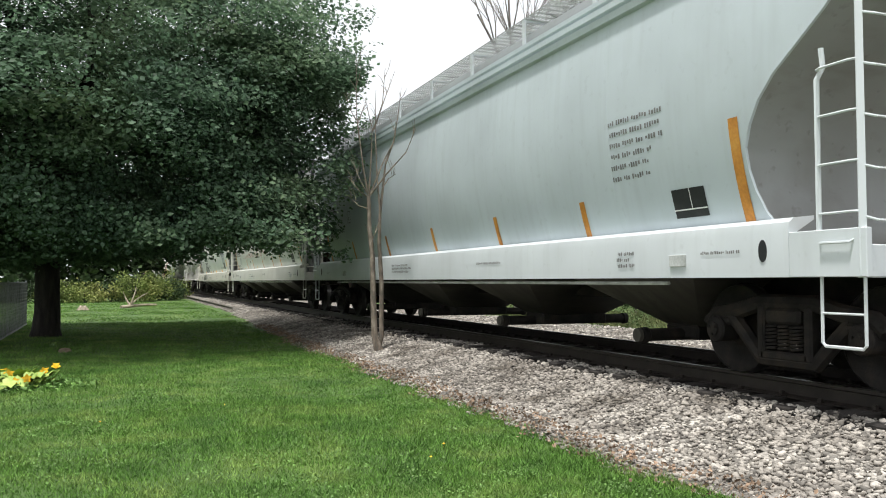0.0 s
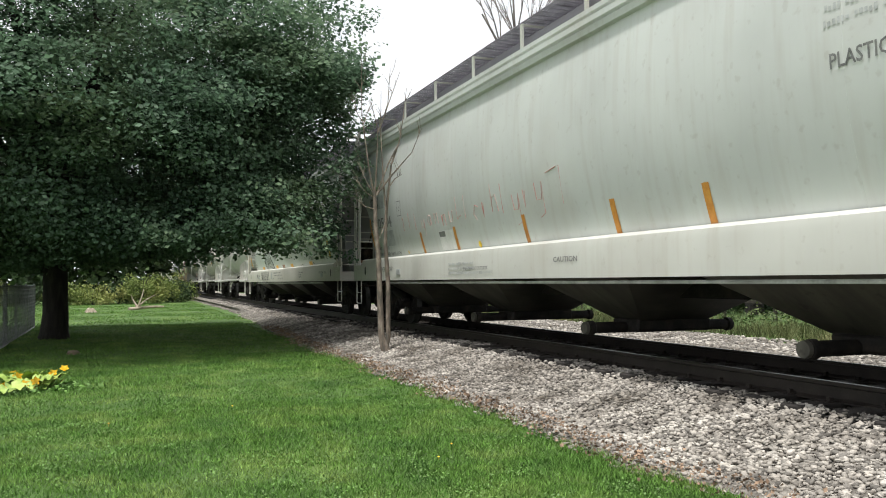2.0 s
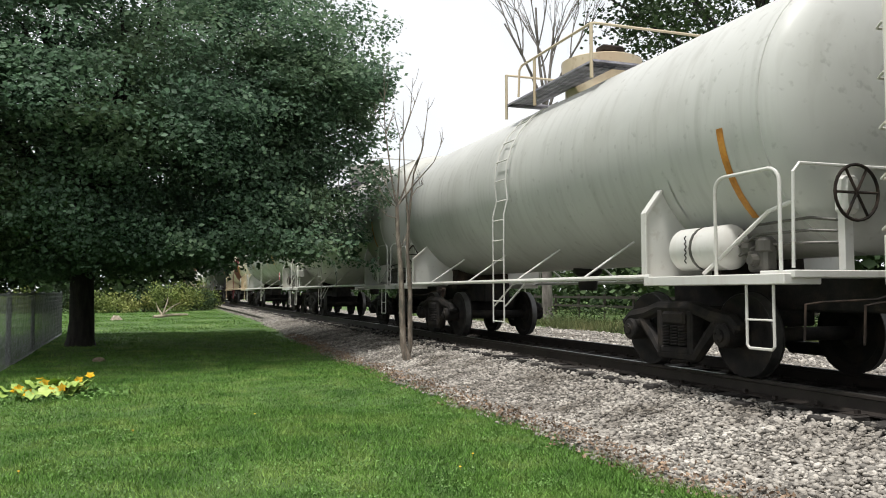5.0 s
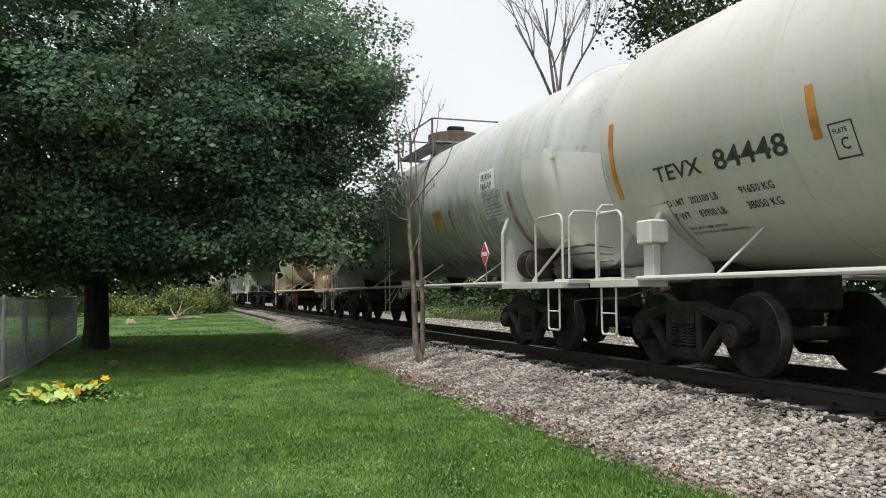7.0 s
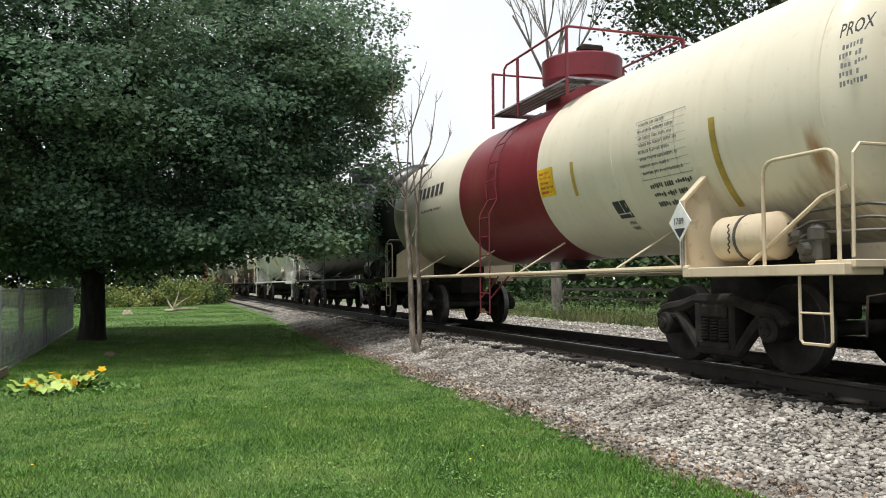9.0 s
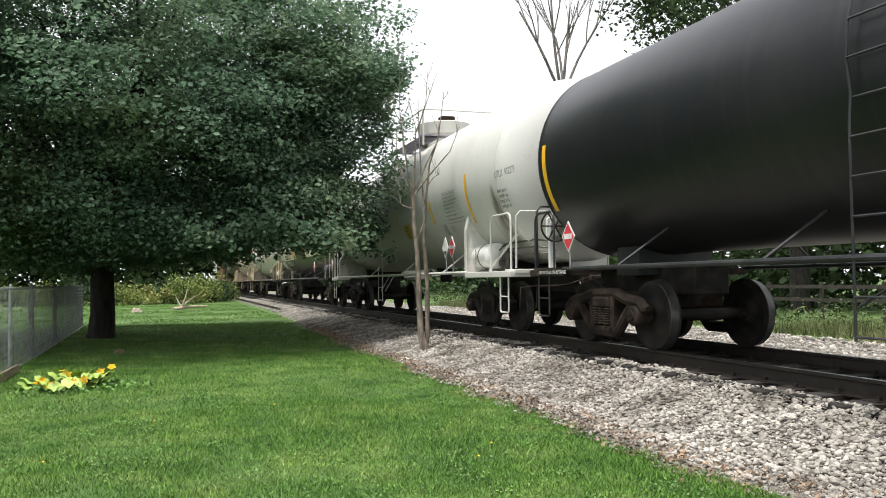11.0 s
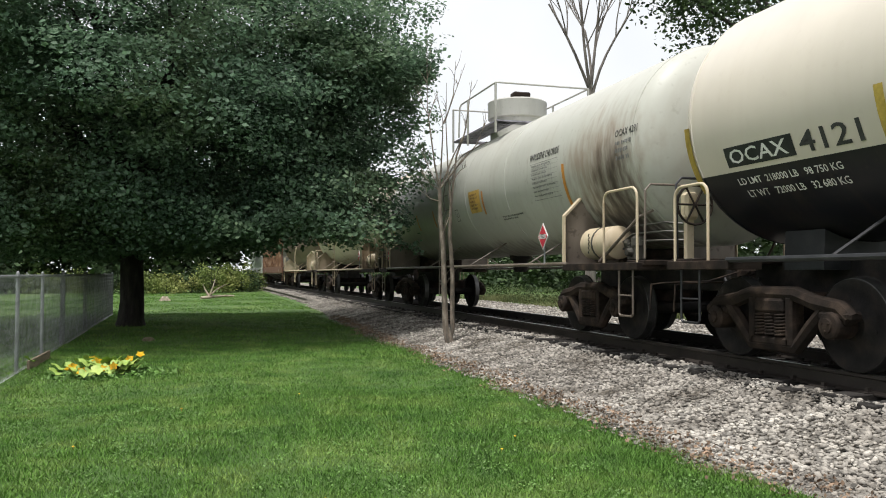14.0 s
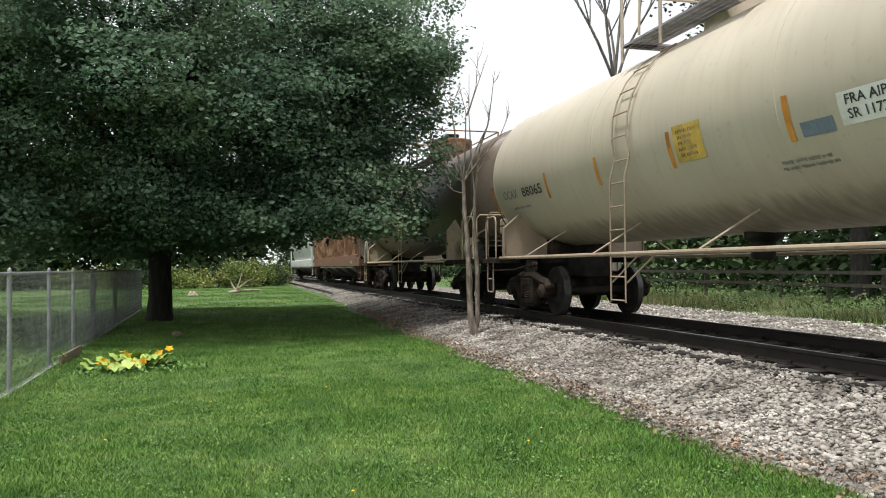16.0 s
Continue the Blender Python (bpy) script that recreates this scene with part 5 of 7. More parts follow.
def tank_car(label, length, cz, r, body_paint, trim, truck_mat, ladder_y, dome_mat, dome_r=0.62, dome_h=0.75, dome_y=None, head=0.34, rear=0.34, ring=(), front_truck=2.75, rear_truck=1.7, black_sill=False, grip=None, ladder_mat=None):
    car = tagged(new("tank_car"), label, "freight car", "cars of the train")
    L = length
    y0, y1 = head, L - rear
    k = 0.5
    prof = [(y0 + k * (1 - math.cos(math.pi / 2 * i / 9)), max(0.01, r * math.sin(math.pi / 2 * i / 9))) for i in range(10)]
    back = [(y1 - (a - y0), b) for a, b in reversed(prof)]
    tank = part("tank", Shape().lathe(prof + [(y0 + k + (L - rear - k - y0 - k) * i / 6, r) for i in range(1, 6)] + back, "y", (0, 0, cz), 64), body_paint, car)
    for y in list(ring) + [y0 + k, y1 - k]:
        part("weld_seam", Shape().lathe([(y - 0.012, r), (y - 0.008, r + 0.006), (y + 0.008, r + 0.006), (y + 0.012, r)], "y", (0, 0, cz), 64), body_paint, tank)
    low = cz - r
    plate_mat = M_BROWN_IRON if truck_mat is M_BROWN_IRON else trim
    # stub sills, saddles and end platforms
    for e, d, ty in ((0.0, -1, front_truck), (L, 1, rear_truck)):
        def Y(v):
            return e - d * v

        def span(a, b):
            return (min(Y(a), Y(b)), max(Y(a), Y(b)))
        part("stub_sill", Shape().box(-0.28, 0.28, *span(0.3, ty + 1.1), 0.72, 1.14, 0.02), M_IRON, car)
        out = [(-0.62, 1.0), (0.62, 1.0), (0.62, 1.12)] + [(q, cz - math.sqrt(max(0, (r + 0.012) ** 2 - q * q))) for q in np.linspace(0.6, -0.6, 13)] + [(-0.62, 1.12)]
        part("saddle", Shape().prism(out, "y", *span(ty - 0.3, ty + 0.3)), M_BLACK if black_sill else M_BROWN_IRON, car)
        part("end_platform", Shape().box(-1.5, 1.5, *span(0.36, 0.8), 1.06, 1.13, 0.008), plate_mat, car)
        for sx in (-1, 1):
            reach = 2.6 if d < 0 else 1.55
            part("side_step_plate", Shape().box(min(sx * 1.15, sx * 1.58), max(sx * 1.15, sx * 1.58), *span(0.4, reach), 1.0, 1.1, 0.008), plate_mat, car)
            stirrup(car, Y(0.78), sx * 1.52, trim, 0.36, 1.02, 0.4)
            x = sx * 1.5
            ya, yb, zt = (0.52, 1.42, 2.08) if d < 0 else (0.45, 1.1, 1.97)
            hr = [(x, Y(ya), 1.1)] + [(x, Y(ya + 0.14 - 0.14 * math.cos(q)), zt - 0.14 + 0.14 * math.sin(q)) for q in np.linspace(0, math.pi / 2, 5)]
            hr += [(x, Y(yb - 0.14 + 0.14 * math.sin(q)), zt - 0.14 + 0.14 * math.cos(q)) for q in np.linspace(0, math.pi / 2, 5)] + [(x, Y(yb), 1.1)]
            part("handrail", Shape().tube(hr, 0.0185, 8), grip or trim, car)
        part("end_handrail", Shape().tube([(-1.45, Y(0.42), 1.15), (-1.45, Y(0.4), 2.02), (-1.38, Y(0.4), 2.1), (1.38, Y(0.4), 2.1), (1.45, Y(0.4), 2.02), (1.45, Y(0.42), 1.15)], 0.016, 7), trim, car)
        # bolster brackets: a web out to the side with a flange on its edge, and a pad on the tank
        for sx in () if black_sill else (-1, 1):
            yb = Y(ty - 0.12 if d < 0 else ty)
            hang = [(sx * (r + 0.004) * math.sqrt(1 - ((q - cz) / (r + 0.004)) ** 2), q) for q in np.linspace(cz - r * (0.45 if d < 0 else 0.58), cz - r * 0.9, 7)]
            zo, xo = hang[0][1] - 0.26, sx * 1.53
            part("bolster_web", Shape().prism([(xo, 1.1), (xo, zo)] + hang + [(sx * 0.5, 1.1)], "y", yb - 0.015, yb + 0.015), trim, car, "grimy bolster web plate")
            s = Shape().box(min(xo, xo + sx * 0.022), max(xo, xo + sx * 0.022), yb - 0.05, yb + 0.05, 1.1, zo, 0.004)
            xi, zi = hang[0][0] + sx * 0.03, hang[0][1] + 0.02
            s.prism([(xo + sx * 0.022, zo), (xi, zi), (xi - sx * 0.02, zi - 0.02), (xo, zo - 0.02)], "y", yb - 0.05, yb + 0.05)
            part("bolster_flange", s, M_BLACK if black_sill else grip or trim, car)
            pad = [[(sx * (r + 0.012) * math.sqrt(1 - ((q - cz) / (r + 0.012)) ** 2), yb + w, q) for w in (-0.2, 0, 0.2)] for q in np.linspace(cz - r * (0.38 if d < 0 else 0.52), cz - r * 0.85, 6)]
            part("bolster_pad", Shape().grid(pad), body_paint, car)
        truck(car, Y(ty), truck_mat)
        coupler(car, e, d)
    for sx in (-1, 1):
        part("platform_brace", Shape().tube([(sx * 1.4, 1.75, 1.12), (sx * 1.2, 1.0, 1.72), (sx * 1.1, 0.8, 1.8)], 0.022, 6), trim, car)
    # side running rails with braces up to the tank
    for sx in (-1, 1):
        x = sx * 1.55
        part("side_rail", Shape().tube([(x, 2.5, 1.1), (x, L - 1.5, 1.1)], 0.03, 8), trim if not black_sill else M_BLACK, car)
        n = 4
        for i in range(n):
            y = 4.0 + (L - 7.0) * i / (n - 1)
            zt = 1.58
            xt = sx * math.sqrt(max(0.1, r * r - (cz - zt) ** 2))
            part("rail_brace", Shape().tube([(x, y + 0.02, 1.08), (x, y, 1.12), (xt, y - 0.12, zt + 0.02)], 0.017, 6), trim if not black_sill else M_BLACK, car)
    # ladder up the flank
    side = Side(r, cz)
    lm = ladder_mat or (trim if not black_sill else M_BLACK)
    s0, s1 = ladder_y + 0.22, ladder_y - 0.22
    zs = [0.42, 1.1, 1.75] + list(np.linspace(max(low + 0.55, 1.9), cz + r * 0.93, 9))
    for yy in (s0, s1):
        pts = []
        for z in zs:
            p = side.at(yy, max(z, cz - r * 0.3), 0.075)
            pts.append((min(p[0], -1.56) if z < cz - r * 0.3 else p[0], yy, z))
        part("ladder_stile", Shape().tube(pts, 0.013, 6), lm, car)
    for i in range(12):
        z = 0.45 + i * 0.33
        if z > cz + r * 0.9:
            break
        p = side.at(0, max(z, cz - r * 0.3), 0.075)
        x = min(p[0], -1.56) if z < cz - r * 0.3 else p[0]
        part("ladder_rung", Shape().tube([(x, s0, z), (x, s1, z)], 0.012, 6), lm, car)
    for yy in (s0, s1):
        part("ladder_brace", Shape().tube([(-1.56, yy - 0.05, 0.7), (-1.5, yy - 0.75, 1.1)], 0.013, 6), lm, car)
    # dome, platform and railing on top
    dy = dome_y or ladder_y - 0.7
    top = cz + r
    dome = part("dome", Shape().lathe([(top - 0.15, dome_r * 0.96), (top + dome_h * 0.42, dome_r * 0.96), (top + dome_h * 0.46, dome_r * 1.04), (top + dome_h * 0.95, dome_r * 1.06), (top + dome_h, dome_r * 0.98), (top + dome_h + 0.02, 0.05)], "z", (0, dy, 0), 28), dome_mat, car, "round manway housing on top of the tank")
    part("valve", Shape().box(-0.3, 0.1, dy - dome_r * 0.9, dy - dome_r * 0.5, top + dome_h, top + dome_h + 0.12, 0.03), M_BROWN_IRON, dome)
    pl0, pl1 = ladder_y + 0.75, ladder_y - 2.2
    zt = top + 0.02
    s = Shape()
    for i in range(5):
        x = -1.02 + 0.1 * i
        s.box(x - 0.04, x + 0.04, pl1, pl0, zt - 0.02, zt + 0.01)
    part("top_platform", s, M_GRATE, car, "steel grating walkway")
    for yy in (pl0, pl1):
        s = Shape()
        for i in range(3):
            y = yy + (0.1 * i if yy == pl1 else -0.1 * i)
            s.box(-1.05, 1.05, y - 0.04, y + 0.04, zt - 0.02, zt + 0.01)
        part("top_platform", s, M_GRATE, car)
    rail_mat, rail_h = dome_mat, dome_h + 0.04
    for yy in (pl0, (pl0 + pl1) / 2 + 0.35, pl1):
        part("railing_post", Shape().tube([(-1.06, yy, zt - 0.25), (-1.06, yy, zt + rail_h)], 0.026, 6), rail_mat, car)
        part("railing_post", Shape().tube([(1.06, yy, zt - 0.25), (1.06, yy, zt + rail_h)], 0.026, 6), rail_mat, car)
    for z in (zt + rail_h,):
        ln = [(-1.06, ladder_y + 0.1, z), (-1.06, pl1, z), (-1.0, pl1 - 0.02, z), (1.0, pl1 - 0.02, z), (1.06, pl1, z), (1.06, pl0, z), (1.0, pl0 + 0.02, z), (-1.06, pl0 + 0.02, z)]
        part("railing", Shape().tube(ln, 0.02, 6), rail_mat, car)
    part("railing_loop", Shape().tube([(-1.06, ladder_y + 0.1, zt + rail_h), (-1.1, ladder_y + 0.12, zt + rail_h - 0.08), (-1.12, ladder_y + 0.12, zt)], 0.022, 6), rail_mat, car)
    # bottom outlet
    part("bottom_outlet", Shape().lathe([(low - 0.35, 0.13), (low - 0.3, 0.16), (low - 0.12, 0.16), (low - 0.06, 0.24), (low + 0.05, 0.25)], "z", (0, L / 2, 0), 14), M_IRON, car)
    return car, side


def brake_end(car, mat, x=-1.18, y=1.95, z=1.4, length=0.95, r=0.24, wheel=True):
    """Air reservoir, pipes and hand brake at a tank car's front end."""
    part("air_reservoir", Shape().lathe([(y - length / 2, 0.03), (y - length / 2 + 0.03, r * 0.7), (y - length / 2 + 0.1, r), (y + length / 2 - 0.1, r), (y + length / 2 - 0.03, r * 0.7), (y + length / 2, 0.03)], "y", (x, 0, z), 20), mat, car)
    part("reservoir_strap", Shape().lathe([(y - 0.02, r + 0.006), (y + 0.02, r + 0.006)], "y", (x, 0, z), 20), M_HOPPER, car)
    yv = y - length / 2 - 0.28
    s = Shape().box(x - 0.02, x + 0.14, yv - 0.14, yv + 0.14, 1.13, 1.36, 0.03).lathe([(1.3, 0.05), (1.34, 0.1), (1.44, 0.1), (1.48, 0.06)], "z", (x + 0.05, yv - 0.07, 0), 10)
    s.lathe([(yv + 0.08, 0.03), (yv + 0.1, 0.08), (yv + 0.2, 0.08), (yv + 0.22, 0.03)], "y", (x + 0.05, 0, 1.38), 10).lathe([(x - 0.1, 0.05), (x, 0.07)], "x", (0, yv, 1.25), 10)
    part("brake_valve", s, M_HOPPER if mat is not M_BLACK else M_BLACK, car, "grimy valve casting")
    for k in range(5):
        part("retainer_chain", Shape().tube([(x - r - 0.012, y + 0.05, z - 0.16 + 0.06 * k), (x - r - 0.02, y + 0.07, z - 0.13 + 0.06 * k), (x - r - 0.012, y + 0.05, z - 0.105 + 0.06 * k)], 0.007, 5), M_IRON, car)
    for q in (0.0, 0.1, 0.2):
        part("brake_pipe", Shape().tube([(x, y - length / 2 - 0.02, z + q - 0.1), (x, y - length / 2 - 0.3, z + q), (x + 0.2, 0.7, z + q * 1.2), (x + 0.5, 0.5, z + q)], 0.015, 6), M_HOPPER, car)
    if wheel:
        s = Shape()
        wheel_hub = part("brake_housing", Shape().box(-0.85, -0.65, 0.4, 0.56, 1.66, 2.02, 0.04), mat, car)
        pts = [(-0.75 + 0.26 * math.cos(a), 0.36, 1.85 + 0.26 * math.sin(a)) for a in np.linspace(0, 2 * math.pi, 25)]
        s.tube(pts, 0.016, 6)
        for k in range(6):
            a = k * 1.047
            part("spoke", Shape().tube([(-0.75, 0.36, 1.85), (-0.75 + 0.26 * math.cos(a), 0.36, 1.85 + 0.26 * math.sin(a))], 0.014, 5), M_BROWN_IRON, wheel_hub)
        part("brake_wheel", s, M_BROWN_IRON, wheel_hub, "dark spoked brake wheel")
        part("brake_mast", Shape().box(-0.8, -0.7, 0.46, 0.54, 1.1, 1.7), mat, car)


# ---- the train ----
SPEED = 11.8
TRAIN = []      # car and the place of its front coupler at the start


def stripe(car, side, y, z1, z0, w, mat):
    decal(car, "reflective_stripe", side, y + w / 2, z1, w, z1 - z0, mat, "vertical reflective stripe")


M_DULLSIGN = material("dull_ochre_sign", (0.58, 0.4, 0.09), 0.55, scale=4, fine=40, bump=0)
M_PLATE = material("pale_data_plate", (0.55, 0.56, 0.56), 0.5, scale=4, fine=40, bump=0)


def build_hoppers():
    grey_a = paint("pale_blue_grey_paint", (0.57, 0.63, 0.665), amount=0.1)
    sill_a = paint("pale_grey_sill_paint", (0.66, 0.7, 0.72), amount=0.1, rough=0.3)
    roof_a = paint("grey_roof_paint", (0.36, 0.38, 0.39), amount=0.25)
    car, sd, sl = covered_hopper("pale blue-grey covered hopper car with orange stripes", 20.65, grey_a, sill_a, roof_a, M_ORANGE, M_IRON, first=4.1, board_mat=M_PATCH, board_bar=0.008)
    TRAIN.append((car, 3.9))
    for y, z1 in ((2.14, 2.5), (18.58, 2.47)):
        stripe(car, sd, y, z1, 1.5, 0.13, M_ORANGE)
    for y in (5.0, 7.6, 10.42, 13.3, 16.1):
        stripe(car, sd, y, 1.96, 1.5, 0.12, M_ORANGE)
    weight_panel(car, sd, 3.2, 1.92, 0.52, 0.3)
    bars(car, sd, 4.22, 2.83, 1.1, 0.78, 6, M_FADED, 1)
    bars(car, sl, 4.0, 1.28, 0.35, 0.2, 3, M_FADED, 2)
    bars(car, sl, 2.55, 1.24, 0.65, 0.05, 1, M_FADED, 3)
    bars(car, sl, 12.4, 1.3, 1.6, 0.2, 3, M_FADED, 4)
    bars(car, sl, 8.0, 1.25, 1.0, 0.06, 1, M_FADED, 5)
    lettering(car, sd, "ACFX", 18.22, 2.66, 0.28, M_INK, 0.62)
    lettering(car, sd, "68122", 18.19, 2.15, 0.28, M_INK, 0.75)
    lettering(car, sd, "LD LMT  190000", 18.09, 1.74, 0.07, M_INK, 0.75)
    lettering(car, sd, "LT WT    65000", 18.09, 1.58, 0.07, M_INK, 0.75)
    frame_box(car, sd, 16.26, 2.74, 0.28, 0.3, M_INK)
    lettering(car, sd, "C", 16.16, 2.5, 0.1, M_INK)
    bars(car, sl, 18.3, 1.2, 0.4, 0.05, 1, M_FADED, 6)
    end_gear(car, 20.65, 1, sill_a)

    grey_b = paint("chalky_grey_paint", (0.65, 0.67, 0.645), dirt=(0.3, 0.2, 0.13), amount=0.2)
    sill_b = paint("chalky_white_sill_paint", (0.63, 0.63, 0.58), dirt=(0.3, 0.2, 0.13), amount=0.2, rough=0.32)
    roof_b = paint("dark_roof_paint", (0.16, 0.155, 0.175), amount=0.3)
    car, sd, sl = covered_hopper("chalky grey covered hopper car with faded stencils and rust stains", 19.9, grey_b, sill_b, roof_b, M_ORANGE, M_IRON)
    TRAIN.append((car, 24.55))
    stripe(car, sd, 2.2, 2.45, 1.46, 0.11, M_ORANGE)
    stripe(car, sd, 17.95, 2.45, 1.46, 0.11, M_ORANGE)
    for y in (5.95, 7.66, 10.05, 12.8, 14.6):
        stripe(car, sd, y, 1.94, 1.5, 0.11, M_ORANGE)
    weight_panel(car, sd, 3.77, 1.92, 0.5, 0.3)
    lettering(car, sd, "PLASTIC GRANULES", 4.25, 2.66, 0.13, M_FADED, 1.4)
    bars(car, sd, 4.3, 3.45, 1.5, 0.5, 4, M_PATCH, 11)
    decal(car, "repaint_patch", sd, 17.88, 2.93, 1.08, 0.3, M_PATCH, "grey repainted patch")
    lettering(car, sd, "STYX", 17.8, 2.67, 0.24, M_INK, 0.62, lift=0.011)
    lettering(car, sd, "020564", 17.88, 2.17, 0.25, M_FADED, 1.55)
    lettering(car, sd, "LD LMT  197600", 17.88, 1.69, 0.08, M_FADED, 1.0)
    lettering(car, sd, "LT WT   65400  NEW 11-91", 17.86, 1.55, 0.08, M_FADED, 1.75)
    decal(car, "repaint_patch", sd, 16.85, 2.1, 0.52, 0.34, M_PATCH)
    frame_box(car, sd, 15.86, 2.68, 0.26, 0.32, M_FADED)
    lettering(car, sd, "C", 15.77, 2.46, 0.1, M_FADED)
    for y, r in ((11.83, 0.06), (15.6, 0.035)):
        ring = [sd.at(y + r * math.cos(a), 1.58 + r * math.sin(a), 0.006) for a in np.linspace(0, 2 * math.pi, 17)[:-1]]
        part("yellow_sticker", Shape().add(ring, [tuple(range(16))]), M_YELSIGN, car, "small round yellow sticker")
    lettering(car, sl, "ACF CENTER FLOW", 17.25, 1.18, 0.1, M_FADED, 1.25)
    bars(car, sl, 2.4, 1.2, 0.6, 0.05, 1, M_FADED, 13)
    bars(car, sl, 3.2, 1.28, 0.3, 0.2, 3, M_FADED, 14)
    decal(car, "number_sticker", sd, 13.6, 1.9, 0.72, 0.36, M_WHITE, "white sticker with a dark corner", lift=0.004)
    decal(car, "sticker_corner", sd, 13.58, 1.89, 0.3, 0.1, M_FADED)
    lettering(car, sl, "CAUTION", 8.85, 1.2, 0.07, M_FADED, 0.62)
    bars(car, sl, 12.7, 1.28, 1.9, 0.24, 3, M_PATCH, 15)
    lettering(car, sl, "PNEUMATIC OUTLETS", 12.0, 1.14, 0.055, M_FADED, 1.0)
    # a faded sprayed scrawl too worn to read
    rnd = random.Random(12)
    glyphs = [[(0, 1), (0, 0)], [(0, 1), (0.02, 0.4), (0, 0), (0.05, 0.5), (0.3, 0.6), (0.42, 0)], [(0.4, 0.5), (0.15, 0.6), (0, 0.25), (0.2, 0), (0.42, 0.5), (0.42, 0)],
              [(0, 0.55), (0.05, 0), (0.1, 0.5), (0.35, 0.55), (0.4, 0)], [(0, 0.6), (0.05, 0.1), (0.3, 0.1), (0.38, 0.6), (0.36, -0.3), (0.1, -0.4)], [(0, 1), (0, 0), (0.35, 0.15), (0.35, 0.5), (0.02, 0.45)], [(0, 0.9), (0.5, 1.0)]]
    order = (0, 1, 0, 4, 2, 3, 3, 4, 5, 0, 2, 3, 1, 0, 4, 3, 4, 6, 0)
    for i, k in enumerate(order):
        y0, z0 = 15.55 - i * 0.375, 2.02 + 0.04 * math.sin(i * 1.7)
        h = 0.3 + 0.012 * i
        pts = [sd.at(y0 - a * h * 1.2, z0 + b * h, 0.003) for a, b in glyphs[k]]
        keep = pts if rnd.random() < 0.55 else pts[:max(2, len(pts) - 2)]
        part("spray_stroke", Shape().tube(keep, 0.006, 5), M_SCRAWL, car)
    end_gear(car, 0, -1, sill_b)
    end_gear(car, 19.9, 1, sill_b)

    grey_c = paint("greenish_grey_paint", (0.655, 0.69, 0.655), dirt=(0.42, 0.33, 0.2), amount=0.2)
    sill_c = paint("cream_sill_paint", (0.64, 0.62, 0.55), dirt=(0.33, 0.25, 0.15), amount=0.2, rough=0.32)
    car, sd, sl = covered_hopper("greenish grey covered hopper car with amber reflectors and spray scrawl", 19.7, grey_c, sill_c, roof_b, M_AMBER, M_IRON)
    TRAIN.append((car, 44.65))
    for y in (2.6, 18.85):
        decal(car, "amber_reflector", sd, y + 0.12, 2.18, 0.24, 0.52, M_AMBER, "amber reflector plate")
    for y in (5.55, 8.9, 10.6, 12.1, 15.6):
        decal(car, "amber_reflector", sd, y + 0.26, 1.64, 0.5, 0.12, M_AMBER if y != 10.6 else M_RUST, "amber reflector strip")
    weight_panel(car, sd, 3.98, 2.03, 0.55, 0.35)
    decal(car, "repaint_patch", sd, 4.52, 2.86, 1.3, 0.9, paint("pale_patch_paint", (0.45, 0.5, 0.5), amount=0.1), lift=0.004)
    lettering(car, sd, "CAUTION DO NOT USE STEAM,", 4.50, 2.56, 0.08, M_INK, 1.15)
    lettering(car, sd, "BOILING WATER OR SHARP OBJECTS", 4.50, 2.45, 0.08, M_INK, 1.4)
    bars(car, sd, 4.48, 2.42, 1.1, 0.26, 2, M_FADED, 21)
    bars(car, sd, 4.65, 1.88, 0.55, 0.2, 2, M_INK, 22)
    bars(car, sd, 5.40, 1.8, 0.45, 0.15, 2, M_INK, 23)
    lettering(car, sl, "2 INCH TREAD SHOES", 3.25, 1.21, 0.07, M_FADED, 0.95)
    bars(car, sl, 6.40, 1.3, 0.8, 0.22, 3, M_FADED, 24)
    bars(car, sl, 11.67, 1.35, 1.9, 0.08, 1, M_FADED, 25)
    bars(car, sl, 11.45, 1.25, 0.75, 0.08, 1, M_FADED, 27)
    lettering(car, sl, "PNEUMATIC OUTLETS", 10.7, 1.19, 0.06, M_FADED, 1.1)
    lettering(car, sl, "CAUTION", 11.75, 1.07, 0.06, M_FADED, 0.45)
    lettering(car, sl, "OPERATING OUTLETS", 10.55, 1.07, 0.06, M_FADED, 1.1)
    decal(car, "repaint_patch", sl, 12.2, 1.36, 0.35, 0.26, M_PATCH)
    decal(car, "emblem", sl, 16.05, 1.31, 0.16, 0.16, M_INK, "dark square emblem")
    lettering(car, sl, "ACF", 15.82, 1.19, 0.08, M_INK, 0.28)
    bars(car, sl, 15.5, 1.27, 0.6, 0.09, 1, M_FADED, 28)
    decal(car, "repaint_patch", sd, 18.42, 3.0, 1.1, 0.5, material("dark_repaint_patch", (0.2, 0.21, 0.21), 0.6, scale=4, fine=40, bump=0), "dark grey repainted patch")
    lettering(car, sd, "STYX", 18.20, 2.62, 0.26, M_INK, 0.7, lift=0.011)
    lettering(car, sd, "21258", 18.25, 2.2, 0.24, M_INK, 1.0)
    bars(car, sd, 18.10, 1.8, 1.2, 0.2, 2, M_FADED, 26)
    # a sprayed piece: a pale field with a thick black edge, which runs down over the sill
    edge = [(0.0, 0.5), (0.07, 0.52), (0.1, 0.68), (0.15, 0.7), (0.19, 0.96), (0.23, 1.0), (0.27, 0.82), (0.31, 0.95), (0.36, 0.93), (0.41, 0.78), (0.6, 0.97), (0.62, 0.88), (0.78, 1.0), (0.8, 0.72), (0.86, 0.5),
            (0.98, 0.25), (1.0, 0.02), (0.55, 0.0), (0.12, 0.02), (0.03, 0.25)]

